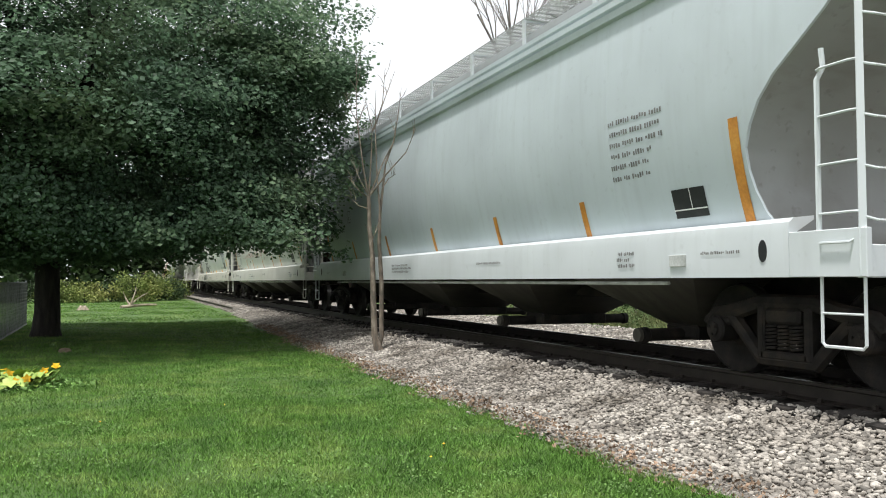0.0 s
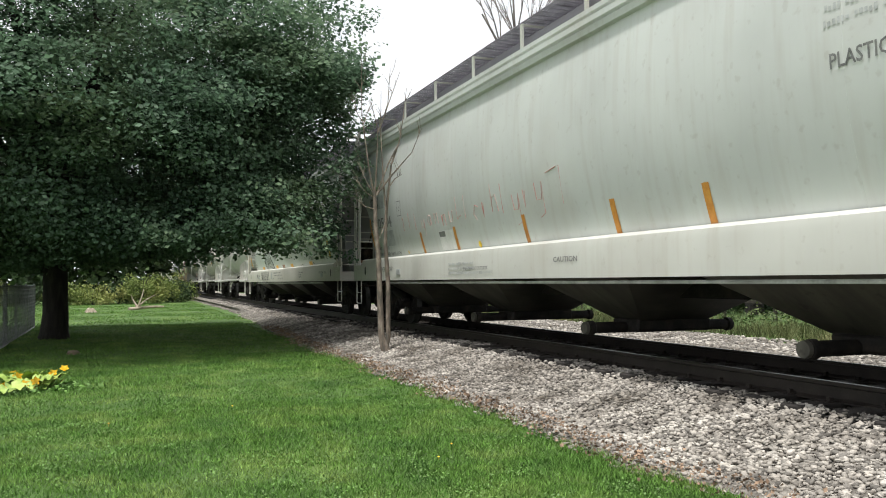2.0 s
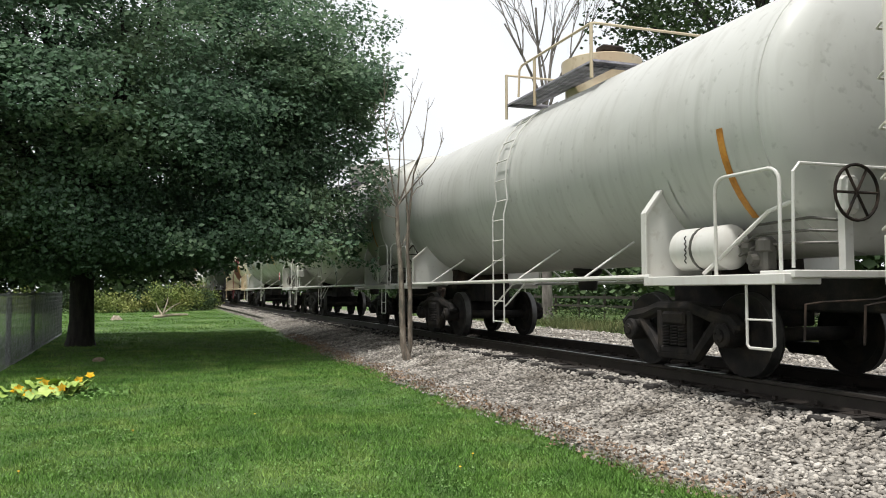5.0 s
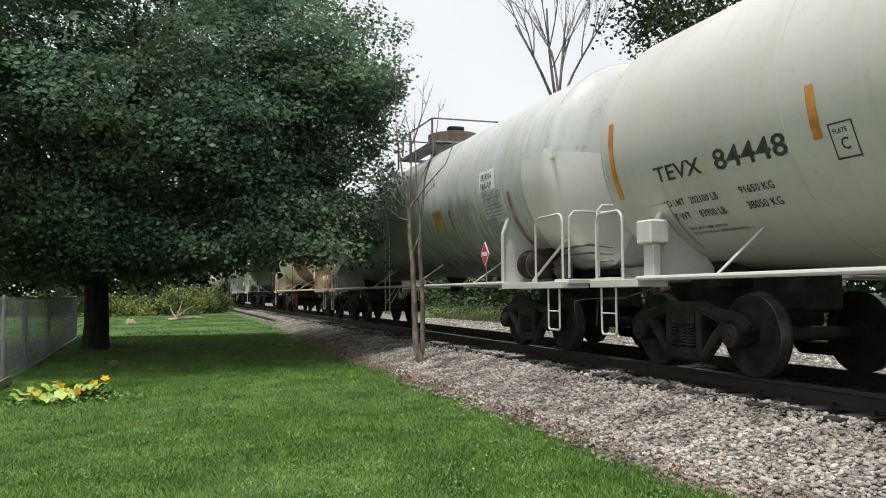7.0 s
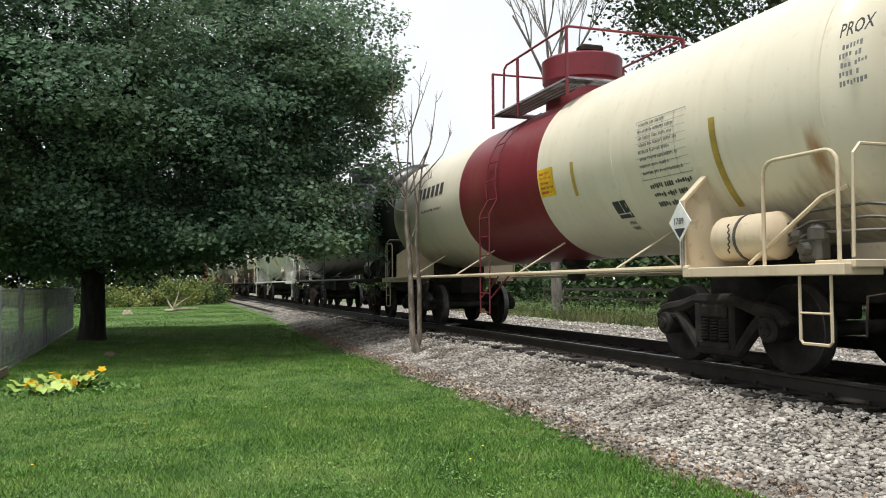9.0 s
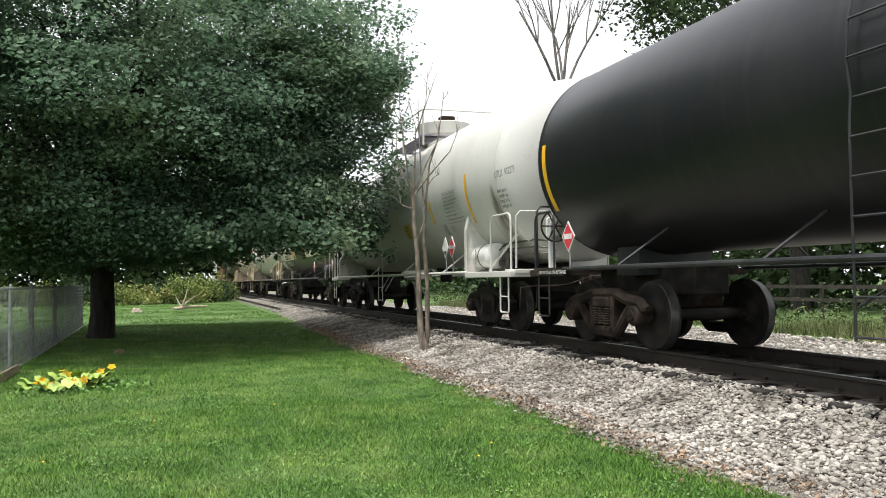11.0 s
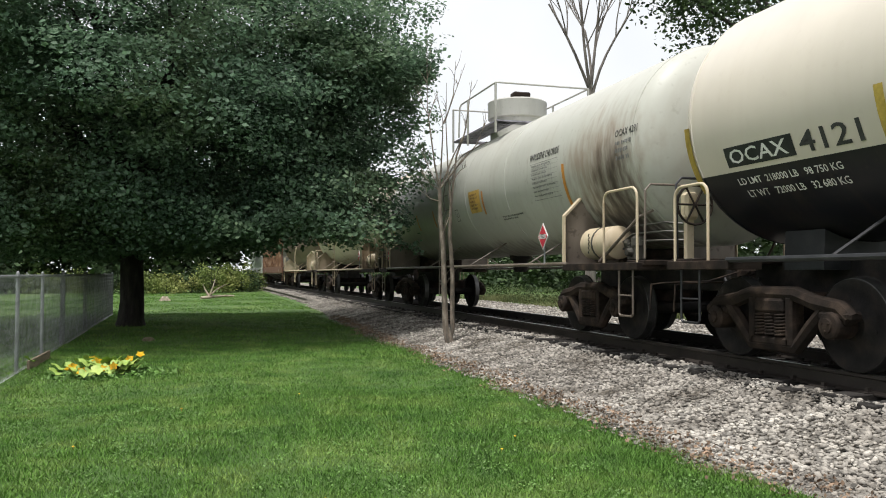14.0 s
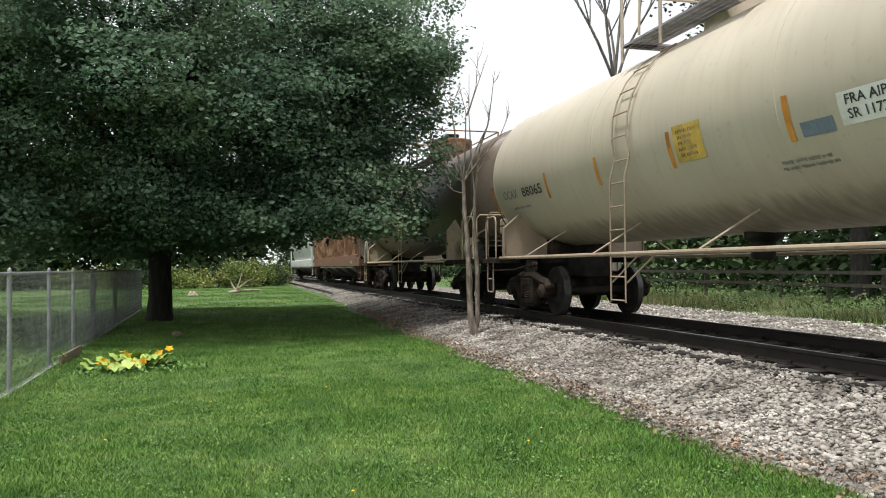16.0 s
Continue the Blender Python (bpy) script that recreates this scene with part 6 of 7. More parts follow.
    def spot(u, v):
        return sd.at(14.85 - 2.05 * u, 1.52 + 0.72 * v, 0.004)

    field = [[spot(u, 0.02 + q * (np.interp(u, [p[0] for p in edge[:16]], [p[1] for p in edge[:16]]) - 0.04)) for q in np.linspace(0, 1, 6)] for u in np.linspace(0.04, 0.97, 26)]
    part("spray_field", Shape().grid(field), material("spray_wash", (0.5, 0.535, 0.5), 0.6, dark=(0.3, 0.33, 0.3), light=(0.6, 0.62, 0.58), stretch=(1, 4, 1), scale=2.5, fine=20, bump=0), car, "pale sprayed field")
    part("spray_outline", Shape().tube([spot(*q) for q in edge + edge[:1]], 0.015, 5), M_INK, car, "black sprayed outline")
    rnd = random.Random(8)
    for i in range(16):
        u = 0.1 + 0.052 * i
        roof = float(np.interp(u, [p[0] for p in edge[:16]], [p[1] for p in edge[:16]]))
        way = [(u + rnd.uniform(-0.03, 0.03), roof * q) for q in (0.08, 0.3, 0.55, rnd.uniform(0.65, 0.85))]
        part("spray_stroke", Shape().tube([spot(*q) for q in way], rnd.choice((0.005, 0.008)), 4), M_INK if i % 4 == 0 else M_FADED, car)
    for i in range(9):
        u = 0.06 + i * 0.115
        y = 14.72 - 2.0 * u
        way = [sl.at(y, 1.4, 0.004), sl.at(y - rnd.uniform(-0.06, 0.06), 1.25, 0.004), sl.at(y - rnd.uniform(-0.12, 0.12), 1.07, 0.004)]
        part("spray_stroke", Shape().tube(way, 0.008, 4), M_INK if i in (0, 8) else M_FADED, car)
    part("spray_stroke", Shape().tube([sl.at(14.6 - 0.2 * k, 1.06 + 0.012 * (k % 3), 0.004) for k in range(10)], 0.009, 4), M_INK, car)
    for i in range(14):
        y, z = 12.6 - abs(rnd.gauss(0, 0.5)), 1.75 + abs(rnd.gauss(0, 0.18))
        part("paint_speck", Shape().tube([sd.at(y, z, 0.004), sd.at(y - 0.012, z - rnd.uniform(0.015, 0.05), 0.004)], 0.009, 4), M_INK, car)
    for y in (7.0, 13.4):
        stain(car, "rust_run", sd, y, 2.6, 0.05, 0.35, M_RUST)
    stripe_rust = paint("rust_run_paint", (0.46, 0.42, 0.33), amount=0.3)
    for y in (4.5, 2.9):
        stain(car, "dirt_run", sd, y, 3.95, 0.1, 1.1, stripe_rust)
    end_gear(car, 19.7, 1, sill_c)
    end_gear(car, 0, -1, sill_c)


def build_tanks():
    white = paint("white_fittings_paint", (0.62, 0.61, 0.57), dirt=(0.3, 0.2, 0.12), amount=0.25)
    cream = paint("cream_fittings_paint", (0.62, 0.52, 0.37), dirt=(0.35, 0.18, 0.09), amount=0.4)
    grime = paint("grimy_fittings_paint", (0.24, 0.2, 0.165), dirt=(0.06, 0.045, 0.035), amount=0.8, heavy=0.1)

    # small pale tank car that follows the hoppers
    p = paint("pale_grey_tank_paint", (0.52, 0.52, 0.49), amount=0.3)
    car, sd = tank_car("pale grey tank car with a cream dome", 13.25, 2.75, 1.45, p, white, M_IRON, 6.8, cream, dome_h=0.5)
    TRAIN.append((car, 64.35))
    brake_end(car, white)
    stripe(car, sd, 1.4, 2.6, 1.7, 0.1, M_ORANGE)

    p = paint("off_white_tank_paint", (0.56, 0.555, 0.51), dirt=(0.33, 0.24, 0.14), amount=0.22)
    car, sd = tank_car("off-white tank car with orange stripes and a hazard placard", 14.9, 2.8, 1.61, p, white, M_IRON, 8.6, white, ring=(4.9, 7.6, 10.9), dome_r=0.72)
    TRAIN.append((car, 77.6))
    brake_end(car, white)
    lettering(car, sd, "TEVX", 13.02, 2.2, 0.17, M_INK, 0.85)
    lettering(car, sd, "84448", 11.95, 2.19, 0.21, M_INK, 1.05)
    for i, (a, b) in enumerate((("LD LMT   202100 LB", "91650 KG"), ("LT WT     83900 LB", "38050 KG"))):
        lettering(car, sd, a, 13.05, 1.92 - i * 0.15, 0.075, M_INK, 0.95)
        lettering(car, sd, b, 11.75, 1.93 - i * 0.15, 0.075, M_INK, 0.5)
    bars(car, sd, 12.9, 1.68, 1.0, 0.1, 2, M_FADED, 31)
    for y, a, b in ((10.53, 2.73, 2.26), (8.1, 2.75, 2.28), (5.48, 2.76, 2.28), (13.85, 3.05, 2.1), (1.6, 2.76, 2.1)):
        stripe(car, sd, y, a, b, 0.1, M_ORANGE)
    frame_box(car, sd, 10.4, 2.36, 0.26, 0.3, M_INK)
    lettering(car, sd, "PLATE", 10.36, 2.27, 0.04, M_INK)
    lettering(car, sd, "C", 10.31, 2.13, 0.1, M_INK)
    d = decal(car, "emergency_sign", sd, 6.75, 2.5, 0.88, 0.38, M_WHITE, "white emergency sign with red writing", lift=0.005)
    lettering(car, sd, "For Chemical Emergency", 6.68, 2.39, 0.07, M_INK, 0.7, lift=0.012)
    lettering(car, sd, "Call", 6.4, 2.28, 0.06, M_INK, lift=0.012)
    bars(car, sd, 6.68, 2.26, 0.8, 0.12, 1, M_REDSIGN, 32, lift=0.009)
    decal(car, "repaint_patch", sd, 8.5, 2.0, 0.8, 0.27, M_PATCH)
    bars(car, sd, 8.0, 1.74, 0.7, 0.08, 1, M_FADED, 33)
    bars(car, sd, 9.6, 1.85, 0.6, 0.06, 1, M_FADED, 34)
    weight_panel(car, sd, 5.32, 2.5, 0.36, 0.34)
    table_panel(car, sd, 4.38, 2.7, 0.95, 0.6, 7, 35)
    placard(car, 6.08, 1.6, "2928", None)
    part("tool_box", Shape().box(-1.62, -1.36, 13.0, 13.3, 1.5, 1.78, 0.02), white, car)
    part("tool_box_post", Shape().box(-1.55, -1.45, 13.05, 13.2, 1.08, 1.5, 0.01), white, car)

    # green blots are algae; the last, full-length one paints shade along the belly
    p = paint("algae_stained_grey_paint", (0.55, 0.56, 0.55), dirt=(0.2, 0.21, 0.15), streak=(0.24, 0.26, 0.18), amount=0.5, heavy=0.02, blots=((6.0, 2.0, 4.5, 0.85, (0.14, 0.165, 0.08), 0.75), (13.5, 1.9, 4.5, 0.75, (0.14, 0.165, 0.085), 0.75), (9.0, 1.5, 9.0, 0.35, (0.07, 0.075, 0.05), 0.7)))
    car, sd = tank_car("grey tank car streaked with green algae and grime", 18.5, 2.9, 1.58, p, white, M_IRON, 10.1, grime, ring=(6.0, 12.2), dome_h=0.5, rear=0.16)
    TRAIN.append((car, 92.5))
    brake_end(car, M_BROWN_IRON, wheel=False)
    lettering(car, sd, "DUPX", 16.7, 2.24, 0.19, M_INK, 0.85)
    lettering(car, sd, "72315", 15.55, 2.26, 0.2, M_INK, 0.95)
    bars(car, sd, 16.5, 2.1, 1.2, 0.1, 1, M_FADED, 41)
    for y, a, b, m in ((14.6, 2.62, 2.12, M_ORANGE), (8.5, 2.6, 2.12, M_ORANGE), (17.5, 2.7, 2.1, M_ORANGE), (11.6, 2.5, 2.1, M_PATCH), (5.35, 2.6, 2.2, M_RUST), (2.36, 2.62, 1.76, M_RUST)):
        stripe(car, sd, y, a, b, 0.11, m)
    frame_box(car, sd, 14.35, 2.52, 0.26, 0.28, M_INK)
    decal(car, "yellow_sign", sd, 6.4, 2.66, 0.5, 0.42, material("dull_yellow_sign", (0.5, 0.34, 0.07), 0.6, bump=0), "dull yellow sign with small writing")
    bars(car, sd, 6.35, 2.6, 0.4, 0.34, 5, M_RUST, 43, lift=0.009)
    decal(car, "notice", sd, 3.58, 3.1, 0.72, 0.36, M_WHITE, "white notice with black writing", lift=0.005)
    lettering(car, sd, "SR-9316", 3.5, 2.93, 0.11, M_INK, 0.5, lift=0.012)
    lettering(car, sd, "FRA-AIP", 3.5, 2.77, 0.11, M_INK, 0.5, lift=0.012)
    decal(car, "data_plate", sd, 3.56, 2.72, 0.98, 0.54, M_PLATE, "pale panel with a ruled table", lift=0.003)
    table_panel(car, sd, 3.52, 2.69, 0.9, 0.46, 7, 42, M_FADED)
    decal(car, "repaint_patch", sd, 4.67, 2.04, 0.4, 0.27, M_SLOPE)
    decal(car, "repaint_patch", sd, 3.61, 2.26, 0.5, 0.32, M_SLOPE)
    placard(car, 3.3, 1.62, "", M_REDSIGN)
    # half-height shield over the front head
    rows = []
    for a in np.linspace(math.radians(-72), math.radians(4), 10):
        edge = 1.62 + 0.5 * max(0, -math.sin(a) - 0.6)
        line = []
        for y in np.concatenate([0.34 + 0.5 * (1 - np.cos(np.linspace(0.35, math.pi / 2, 7))), np.linspace(0.95, edge, 4)]):
            rr = 1.58 * math.sqrt(max(0.0, 1 - (max(0, 0.84 - y) / 0.5) ** 2)) + 0.07
            line.append((-rr * math.cos(a), y, 2.9 + rr * math.sin(a)))
        rows.append(line)
    rim = [[line[-1], (line[-1][0] * 0.955, line[-1][1] - 0.01, line[-1][2] * 0.955 + 0.13)] for line in rows]
    part("head_shield", Shape().grid(rows).grid(rim), paint("shield_white_paint", (0.72, 0.7, 0.66), amount=0.12), car, "white half-height head shield")
    decal(car, "name_sign", sd, 0.95, 3.08, 0.4, 0.18, M_WHITE)

    p = paint("cream_and_maroon_tank_paint", (0.74, 0.68, 0.54), dirt=(0.36, 0.22, 0.11), amount=0.16, blots=((1.0, 2.08, 0.15, 0.4, (0.32, 0.15, 0.05), 0.9), (1.1, 1.75, 0.4, 0.4, (0.36, 0.25, 0.14), 0.5), (1.6, 1.55, 1.0, 0.3, (0.2, 0.16, 0.11), 0.6), (12.5, 1.5, 2.0, 0.25, (0.2, 0.16, 0.11), 0.5)), bands=((6.6, 10.15, (0.17, 0.022, 0.03)),), rough=0.38)
    maroon = paint("maroon_fittings_paint", (0.2, 0.03, 0.04), dirt=(0.08, 0.02, 0.02), amount=0.4)
    car, sd = tank_car("cream tank car with a broad maroon band and maroon dome", 15.8, 2.71, 1.37, p, cream, M_IRON, 8.35, maroon, ladder_mat=maroon, ring=(4.4,), dome_r=0.66, dome_y=7.6)
    TRAIN.append((car, 111.0))
    brake_end(car, cream)
    d = decal(car, "yellow_sign", sd, 6.57, 2.7, 0.5, 0.42, M_YELSIGN, "yellow sticker with small writing")
    bars(car, sd, 6.52, 2.65, 0.4, 0.36, 5, M_REDSIGN, 51, lift=0.009)
    stripe(car, sd, 5.47, 2.68, 2.2, 0.09, M_OCHRE)
    stripe(car, sd, 2.33, 2.7, 1.76, 0.1, M_OCHRE)
    stripe(car, sd, 13.9, 2.68, 2.2, 0.09, M_OCHRE)
    table_panel(car, sd, 3.79, 2.92, 1.0, 0.72, 8, 52)
    bars(car, sd, 3.7, 2.15, 0.95, 0.32, 3, M_INK, 53)
    weight_panel(car, sd, 4.68, 2.03, 0.32, 0.22)
    bars(car, sd, 4.6, 1.77, 0.25, 0.14, 2, M_FADED, 54)
    s = Shape()
    for i in range(6):
        y = 12.9 - i * 0.3
        s.grid([[sd.at(y, 3.1, 0.008), sd.at(y - 0.2, 3.1, 0.008)], [sd.at(y, 2.85, 0.008), sd.at(y - 0.2, 2.85, 0.008)]])
    part("owner_mark", s, M_INK, car, "black owner mark")
    bars(car, sd, 12.7, 2.6, 1.4, 0.2, 1, M_INK, 55)
    lettering(car, sd, "PROX", 0.62, 3.05, 0.13, M_INK, 0.36)
    bars(car, sd, 0.6, 2.98, 0.34, 0.4, 5, M_FADED, 56)
    placard(car, 2.6, 1.6, "1789", M_BLACK)

    p = paint("black_tank_paint", (0.014, 0.0145, 0.017), dirt=(0.06, 0.055, 0.05), amount=0.25, rough=0.35)
    car, sd = tank_car("gloss black tank car with amber stripes", 14.95, 2.8, 1.5, p, M_BLACK, M_BROWN_IRON, 8.0, M_BLACK, black_sill=True, rear=0.12)
    TRAIN.append((car, 126.8))
    brake_end(car, M_BLACK)
    stripe(car, sd, 14.15, 3.0, 2.0, 0.12, M_AMBER)
    stripe(car, sd, 1.7, 3.0, 2.0, 0.12, M_AMBER)
    lettering(car, Side(flat=lambda z: 1.585), "2 INCH TREAD CONDITIONED", 14.2, 1.03, 0.05, M_WHITE, 0.9)
    placard(car, 13.2, 1.55, "", M_REDSIGN)

    p = paint("clean_white_tank_paint", (0.62, 0.61, 0.58), dirt=(0.3, 0.27, 0.2), amount=0.14, blots=((1.1, 2.1, 0.22, 0.5, (0.1, 0.075, 0.06), 0.95), (1.3, 1.7, 0.4, 0.35, (0.2, 0.16, 0.13), 0.7)))
    car, sd = tank_car("clean white tank car with amber stripes and a white reservoir", 16.8, 2.895, 1.63, p, white, M_IRON, 9.1, white, ring=(5.3, 11.0), dome_r=0.68, dome_h=0.6)
    TRAIN.append((car, 141.75))
    brake_end(car, M_WHITE, y=2.3)
    lettering(car, sd, "UTLX", 15.35, 2.33, 0.2, M_INK, 0.72)
    lettering(car, sd, "902271", 14.5, 2.31, 0.2, M_INK, 0.98)
    bars(car, sd, 15.3, 2.24, 1.0, 0.09, 1, M_FADED, 61)
    bars(car, sd, 15.4, 2.02, 1.7, 0.2, 2, M_FADED, 62)
    for y, a, b in ((13.45, 2.68, 2.2), (16.2, 2.9, 2.2), (2.4, 2.97, 2.04), (4.73, 2.66, 2.18), (7.5, 2.65, 2.22), (9.9, 2.6, 2.2)):
        stripe(car, sd, y, a, b, 0.11, M_AMBER)
    bars(car, sd, 12.7, 2.55, 0.55, 0.3, 4, M_FADED, 63)
    table_panel(car, sd, 3.85, 2.75, 1.0, 0.62, 8, 64)
    decal(car, "yellow_sign", sd, 7.18, 2.32, 0.62, 0.34, M_DULLSIGN, "yellow sticker with small writing")
    bars(car, sd, 7.12, 2.27, 0.5, 0.28, 4, M_RUST, 65, lift=0.009)
    decal(car, "test_panel", sd, 4.42, 2.14, 0.34, 0.22, M_PATCH)
    decal(car, "test_panel", sd, 3.9, 2.08, 0.28, 0.14, M_PATCH)
    lettering(car, sd, "UTLX  902271", 0.9, 2.7, 0.12, M_FADED, 0.85)
    bars(car, sd, 0.9, 2.5, 0.5, 0.35, 4, M_FADED, 66)
    placard(car, 3.7, 1.62, "", None)
    placard(car, 3.28, 1.62, "1291", M_REDSIGN)
    placard(car, 16.3, 1.55, "1303", M_REDSIGN)

    p = paint("cream_over_black_tank_paint", (0.71, 0.645, 0.555), dirt=(0.38, 0.25, 0.15), amount=0.06, blots=((1.75, 2.35, 0.2, 0.4, (0.26, 0.15, 0.09), 0.7),), bands=((7.45, 10.55, (0.012, 0.013, 0.018)),), low=(2.07, (0.012, 0.013, 0.018)), rough=0.35)
    car, sd = tank_car("cream tank car with black belly, band and dome", 15.5, 2.74, 1.43, p, M_BLACK, M_BROWN_IRON, 8.95, M_BLACK, dome_r=0.66, black_sill=True, dome_y=8.3, grip=cream, rear=0.18, rear_truck=1.55)
    TRAIN.append((car, 158.5))
    brake_end(car, M_BLACK)
    decal(car, "black_plate", sd, 14.3, 2.33, 1.06, 0.21, M_BLACK, lift=0.004)
    lettering(car, sd, "OCAX", 14.23, 2.15, 0.15, M_WHITE, 0.9)
    lettering(car, sd, "4121", 13.16, 2.13, 0.2, M_INK, 0.78)
    lettering(car, sd, "LD LMT  218000 LB   98 750 KG", 14.25, 1.93, 0.07, M_WHITE, 1.5)
    lettering(car, sd, "LT WT   72000 LB   32 680 KG", 14.2, 1.8, 0.07, M_WHITE, 1.45)
    for y, a, b in ((12.12, 2.56, 2.1), (14.9, 2.65, 1.9), (7.78, 2.55, 2.1), (5.35, 2.56, 2.1), (2.85, 2.58, 1.8), (10.3, 2.5, 2.1)):
        stripe(car, sd, y, a, b, 0.1, M_OCHRE)
    decal(car, "yellow_sign", sd, 11.5, 2.5, 0.62, 0.38, material("faded_orange_sign", (0.62, 0.32, 0.07), 0.5, bump=0), "faded orange sign")
    table_panel(car, sd, 4.45, 2.62, 0.95, 0.56, 7, 71)
    frame_box(car, sd, 5.05, 2.02, 0.36, 0.28, M_WHITE, 0.02)
    bars(car, sd, 5.6, 1.98, 0.4, 0.25, 3, M_WHITE, 72)
    decal(car, "black_plate", sd, 1.2, 3.0, 0.5, 0.12, M_BLACK, lift=0.004)
    lettering(car, sd, "OCAX", 1.17, 2.9, 0.08, M_WHITE, 0.36)
    lettering(car, sd, "4121", 0.66, 2.88, 0.11, M_INK, 0.26)
    placard(car, 3.35, 1.55, "1303", M_REDSIGN)

    # soot at the front end; the last blot is painted shade under the tank
    p = paint("dull_white_tank_paint", (0.53, 0.525, 0.47), dirt=(0.25, 0.2, 0.14), amount=0.24, blots=((1.8, 2.4, 1.3, 1.0, (0.3, 0.22, 0.165), 0.85), (1.5, 2.0, 0.75, 0.9, (0.06, 0.045, 0.038), 0.97), (2.2, 1.55, 1.6, 0.5, (0.06, 0.05, 0.042), 0.9), (9.0, 1.4, 8.0, 0.25, (0.12, 0.1, 0.08), 0.7)))
    car, sd = tank_car("dull white tank car with soot-stained end and red placards", 16.4, 2.73, 1.39, p, grime, M_BROWN_IRON, 9.15, paint("pale_dome_paint", (0.5, 0.49, 0.45), amount=0.3), ring=(5.6, 8.0), dome_r=0.64, dome_y=8.4, grip=cream)
    TRAIN.append((car, 173.9))
    brake_end(car, cream)
    decal(car, "yellow_sign", sd, 7.75, 2.7, 0.7, 0.46, material("ochre_sign", (0.62, 0.4, 0.1), 0.5, bump=0), "ochre sign with small writing")
    bars(car, sd, 7.68, 2.64, 0.55, 0.36, 5, M_RUST, 81, lift=0.009)
    for y, a, b in ((6.9, 2.64, 2.17), (10.62, 2.5, 2.1), (12.2, 2.5, 2.1), (3.0, 2.7, 1.8), (15.2, 2.6, 2.0)):
        stripe(car, sd, y, a, b, 0.09, M_ORANGE)
    lettering(car, sd, "OCAX  4291", 14.9, 2.3, 0.18, M_INK, 1.8)
    lettering(car, sd, "VINYLIDENE CHLORIDE", 4.37, 2.9, 0.12, M_INK, 1.2)
    table_panel(car, sd, 4.3, 2.84, 1.1, 0.62, 8, 82)
    frame_box(car, sd, 8.85, 2.4, 0.22, 0.26, M_INK)
    lettering(car, sd, "C", 8.78, 2.22, 0.09, M_INK)
    bars(car, sd, 6.1, 2.08, 1.1, 0.1, 2, M_INK, 83)
    lettering(car, sd, "OCAX 4291", 1.3, 2.84, 0.1, M_INK, 0.6)
    bars(car, sd, 1.3, 2.78, 0.5, 0.3, 3, M_FADED, 84)
    placard(car, 3.3, 1.55, "1303", M_REDSIGN)
    placard(car, 15.85, 1.5, "1303", M_REDSIGN, x=-1.3)

    # a stain at the front, then underside shade painted in along the low flank
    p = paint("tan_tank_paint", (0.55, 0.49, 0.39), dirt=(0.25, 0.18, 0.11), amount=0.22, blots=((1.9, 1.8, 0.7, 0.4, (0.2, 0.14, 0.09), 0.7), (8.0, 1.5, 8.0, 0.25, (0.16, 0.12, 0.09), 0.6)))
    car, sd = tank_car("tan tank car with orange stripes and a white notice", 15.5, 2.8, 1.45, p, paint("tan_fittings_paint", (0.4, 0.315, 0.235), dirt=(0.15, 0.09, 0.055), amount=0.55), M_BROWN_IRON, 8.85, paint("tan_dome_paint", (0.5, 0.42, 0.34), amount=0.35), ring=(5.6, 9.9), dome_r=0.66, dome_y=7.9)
    TRAIN.append((car, 190.3))
    brake_end(car, cream, y=2.3)
    lettering(car, sd, "OCAX", 14.2, 2.28, 0.17, M_FADED, 0.8)
    lettering(car, sd, "88065", 13.15, 2.27, 0.18, M_INK, 1.0)
    bars(car, sd, 13.9, 2.12, 1.4, 0.08, 1, M_FADED, 91)
    for y, a, b in ((11.9, 2.6, 2.15), (9.85, 2.6, 2.18), (7.7, 2.64, 2.18), (5.45, 2.64, 2.18), (2.72, 2.58, 1.74), (14.8, 2.6, 2.0)):
        stripe(car, sd, y, a, b, 0.09, M_ORANGE)
    decal(car, "yellow_sign", sd, 7.58, 2.68, 0.62, 0.45, M_DULLSIGN, "yellow sign with small writing")
    bars(car, sd, 7.5, 2.62, 0.5, 0.36, 5, M_RUST, 92, lift=0.009)
    decal(car, "notice", sd, 4.75, 2.52, 0.75, 0.3, M_WHITE, "white notice with black writing", lift=0.005)
    lettering(car, sd, "FRA AIP", 4.65, 2.4, 0.09, M_INK, 0.5, lift=0.012)
    lettering(car, sd, "SR 11725", 4.65, 2.27, 0.09, M_INK, 0.55, lift=0.012)
    decal(car, "blue_grey_bar", sd, 5.3, 2.34, 0.45, 0.14, material("blue_grey_sticker", (0.16, 0.2, 0.26), 0.5, bump=0))
    bars(car, sd, 5.8, 2.02, 0.95, 0.12, 2, M_FADED, 93)
    table_panel(car, sd, 3.6, 2.7, 0.7, 0.55, 7, 94)
    decal(car, "number_patch", sd, 0.95, 2.95, 0.75, 0.12, M_WHITE, lift=0.004)
    lettering(car, sd, "OCAX 88065", 0.92, 2.85, 0.08, M_INK, 0.6, lift=0.012)
    bars(car, sd, 0.92, 2.78, 0.5, 0.3, 3, M_FADED, 95)
    placard(car, 2.93, 1.56, "1303", M_REDSIGN)

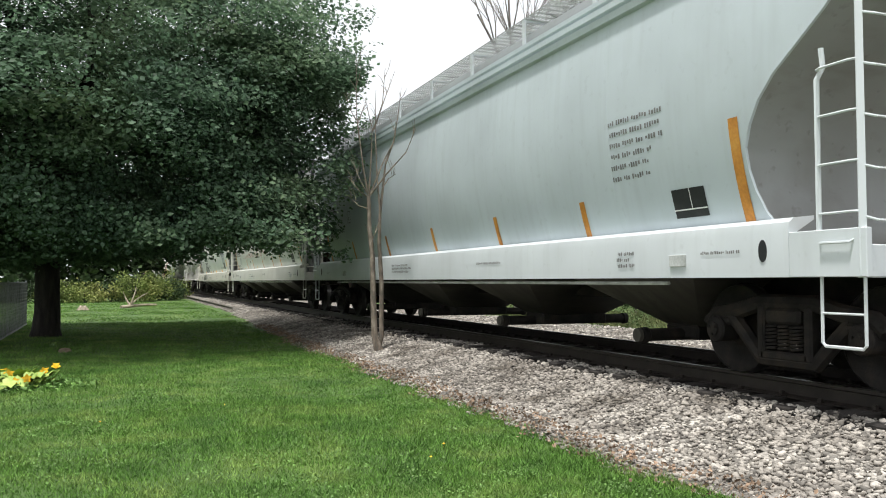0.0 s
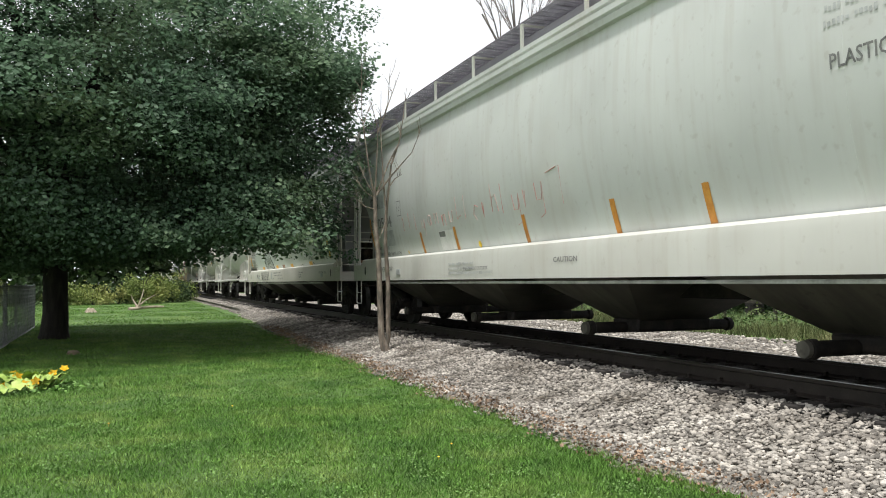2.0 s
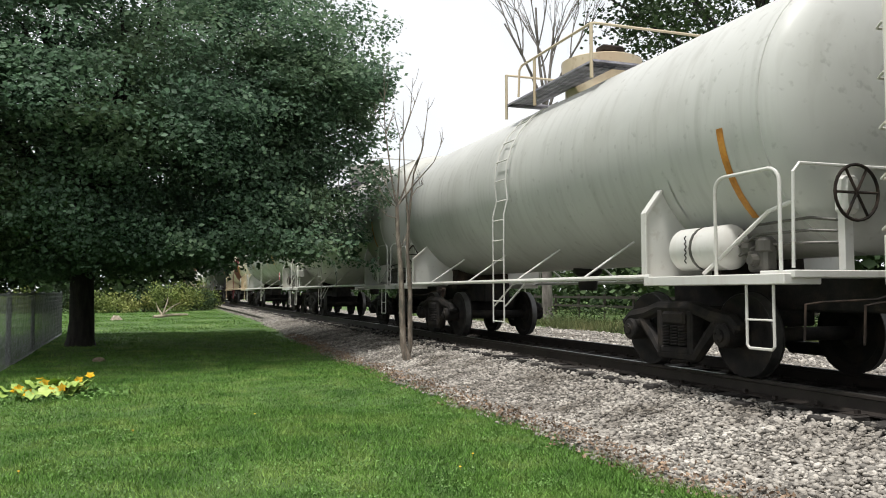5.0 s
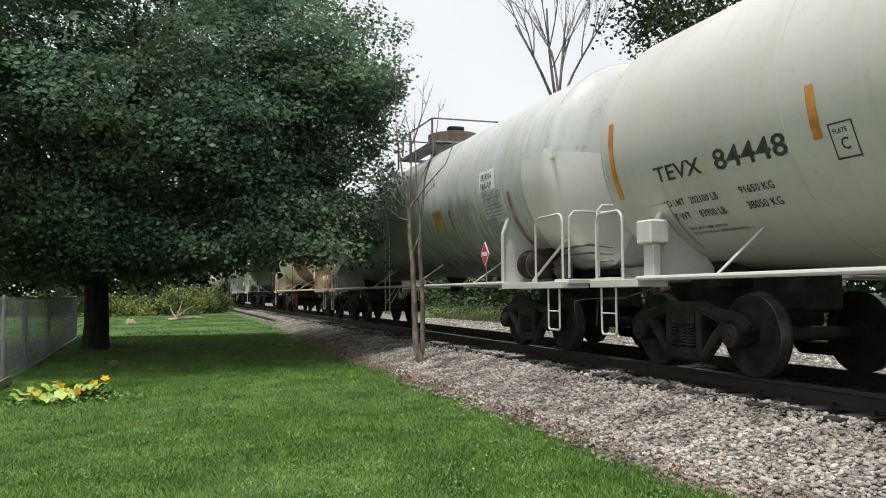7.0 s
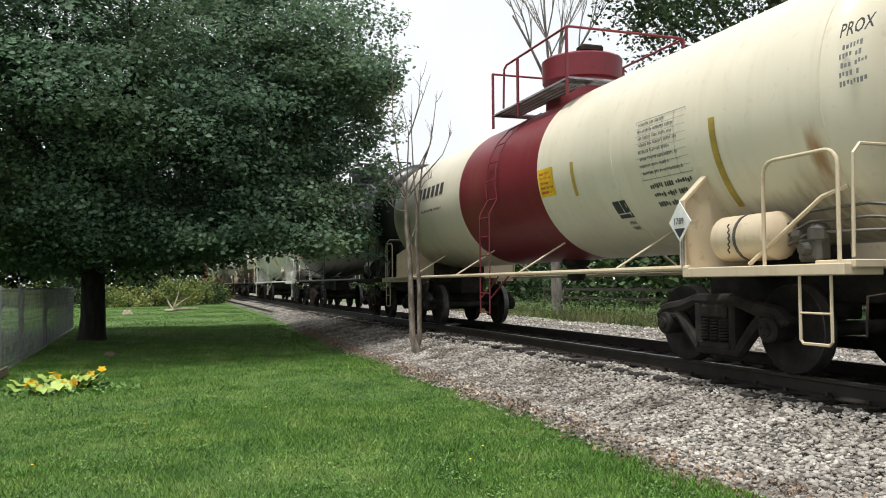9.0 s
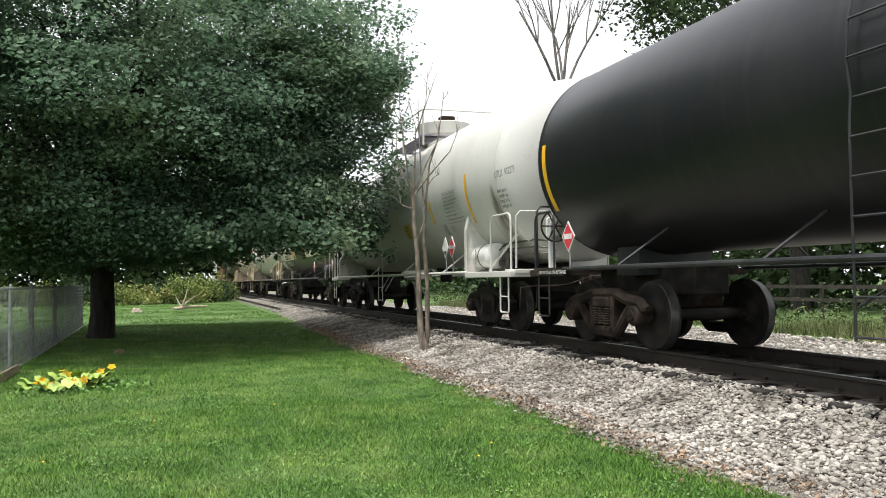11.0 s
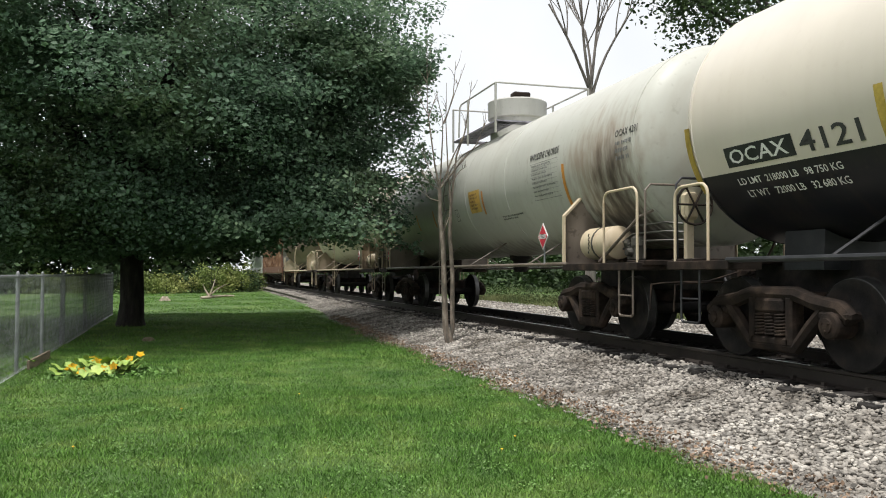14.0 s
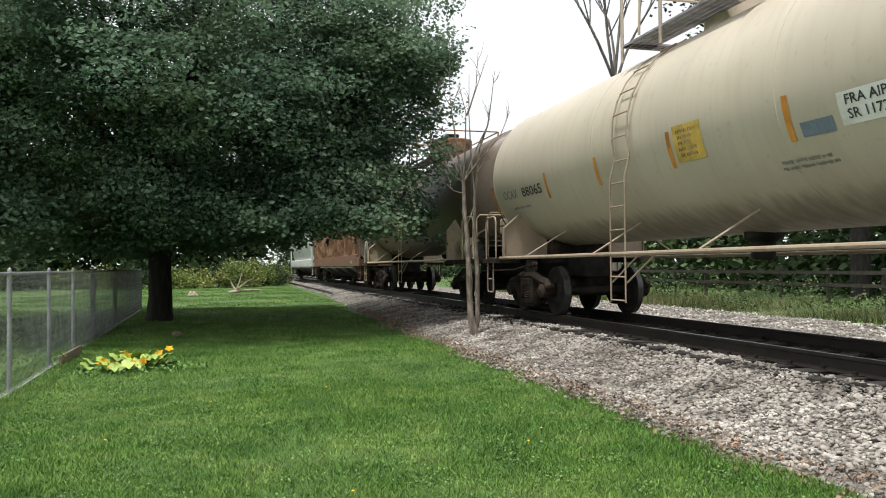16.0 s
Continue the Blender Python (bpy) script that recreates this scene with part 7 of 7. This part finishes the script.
    p = paint("brown_grime_tank_paint", (0.16, 0.12, 0.09), dirt=(0.06, 0.045, 0.035), amount=0.6)
    car, sd = tank_car("grimy dark brown tank car", 16.2, 2.75, 1.45, p, cream, M_BROWN_IRON, 8.4, M_RUST)
    TRAIN.append((car, 205.8))
    brake_end(car, cream)


def build_tail():
    rusty = paint("faded_oxide_paint", (0.22, 0.115, 0.08), dirt=(0.1, 0.06, 0.045), amount=0.6)
    car, sd, sl = covered_hopper("rusty red-brown ribbed hopper car", 20.0, rusty, rusty, rusty, M_ORANGE, M_BROWN_IRON)
    TRAIN.append((car, 222.0))
    for i in range(14):
        y = 2.2 + i * 1.2
        part("side_rib", Shape().box(-1.63, -1.5, y - 0.06, y + 0.06, 1.45, 4.05), M_RUST, car)
    pale = paint("dusty_white_paint", (0.58, 0.6, 0.57), amount=0.3)
    car, sd, sl = covered_hopper("dusty white covered hopper car at the tail of the train", 20.5, pale, pale, pale, M_ORANGE, M_IRON)
    TRAIN.append((car, 242.2))


build_ground()
build_rails()
build_shade_tree()
build_bare_tree()
build_leafy_tree("broad_tree", "tall dark green tree beyond the track", 24.5, 27.0, 0.4, (23.6, 27.5, 14.6), (7.2, 7.0, 6.8), 22000, 0.16, M_LEAF_FAR, 31, 12.0)
build_sapling()
build_thickets()
build_field_fence()
build_hoppers()
build_tanks()
build_tail()
build_chain_fence()
build_yard_things()
build_grass()
build_ballast()


def motions():
    """The train rolls past at a nearly steady pace; every wheelset turns with it."""
    for car, start in TRAIN:
        walk(car, [(t, pose(TRACK_X, start - SPEED * t - (0.25 if t == 2 else 0), 0)) for t in range(17)])
    first = WHEELSETS[0][0]
    turn = math.degrees(SPEED / 0.457)
    for w, y in WHEELSETS:
        w.matrix_parent_inverse = pose(0, y, 0.457)
        w.matrix_basis = Matrix()
    walk(first, [(k / FPS, pose(0, 0, 0, (k / FPS * turn) % 360)) for k in range(481)])
    keys = first.animation_data
    for w, y in WHEELSETS[1:]:
        w.rotation_mode = "QUATERNION"
        w.animation_data_create().action = keys.action
        w.animation_data.action_slot = keys.action_slot


motions()
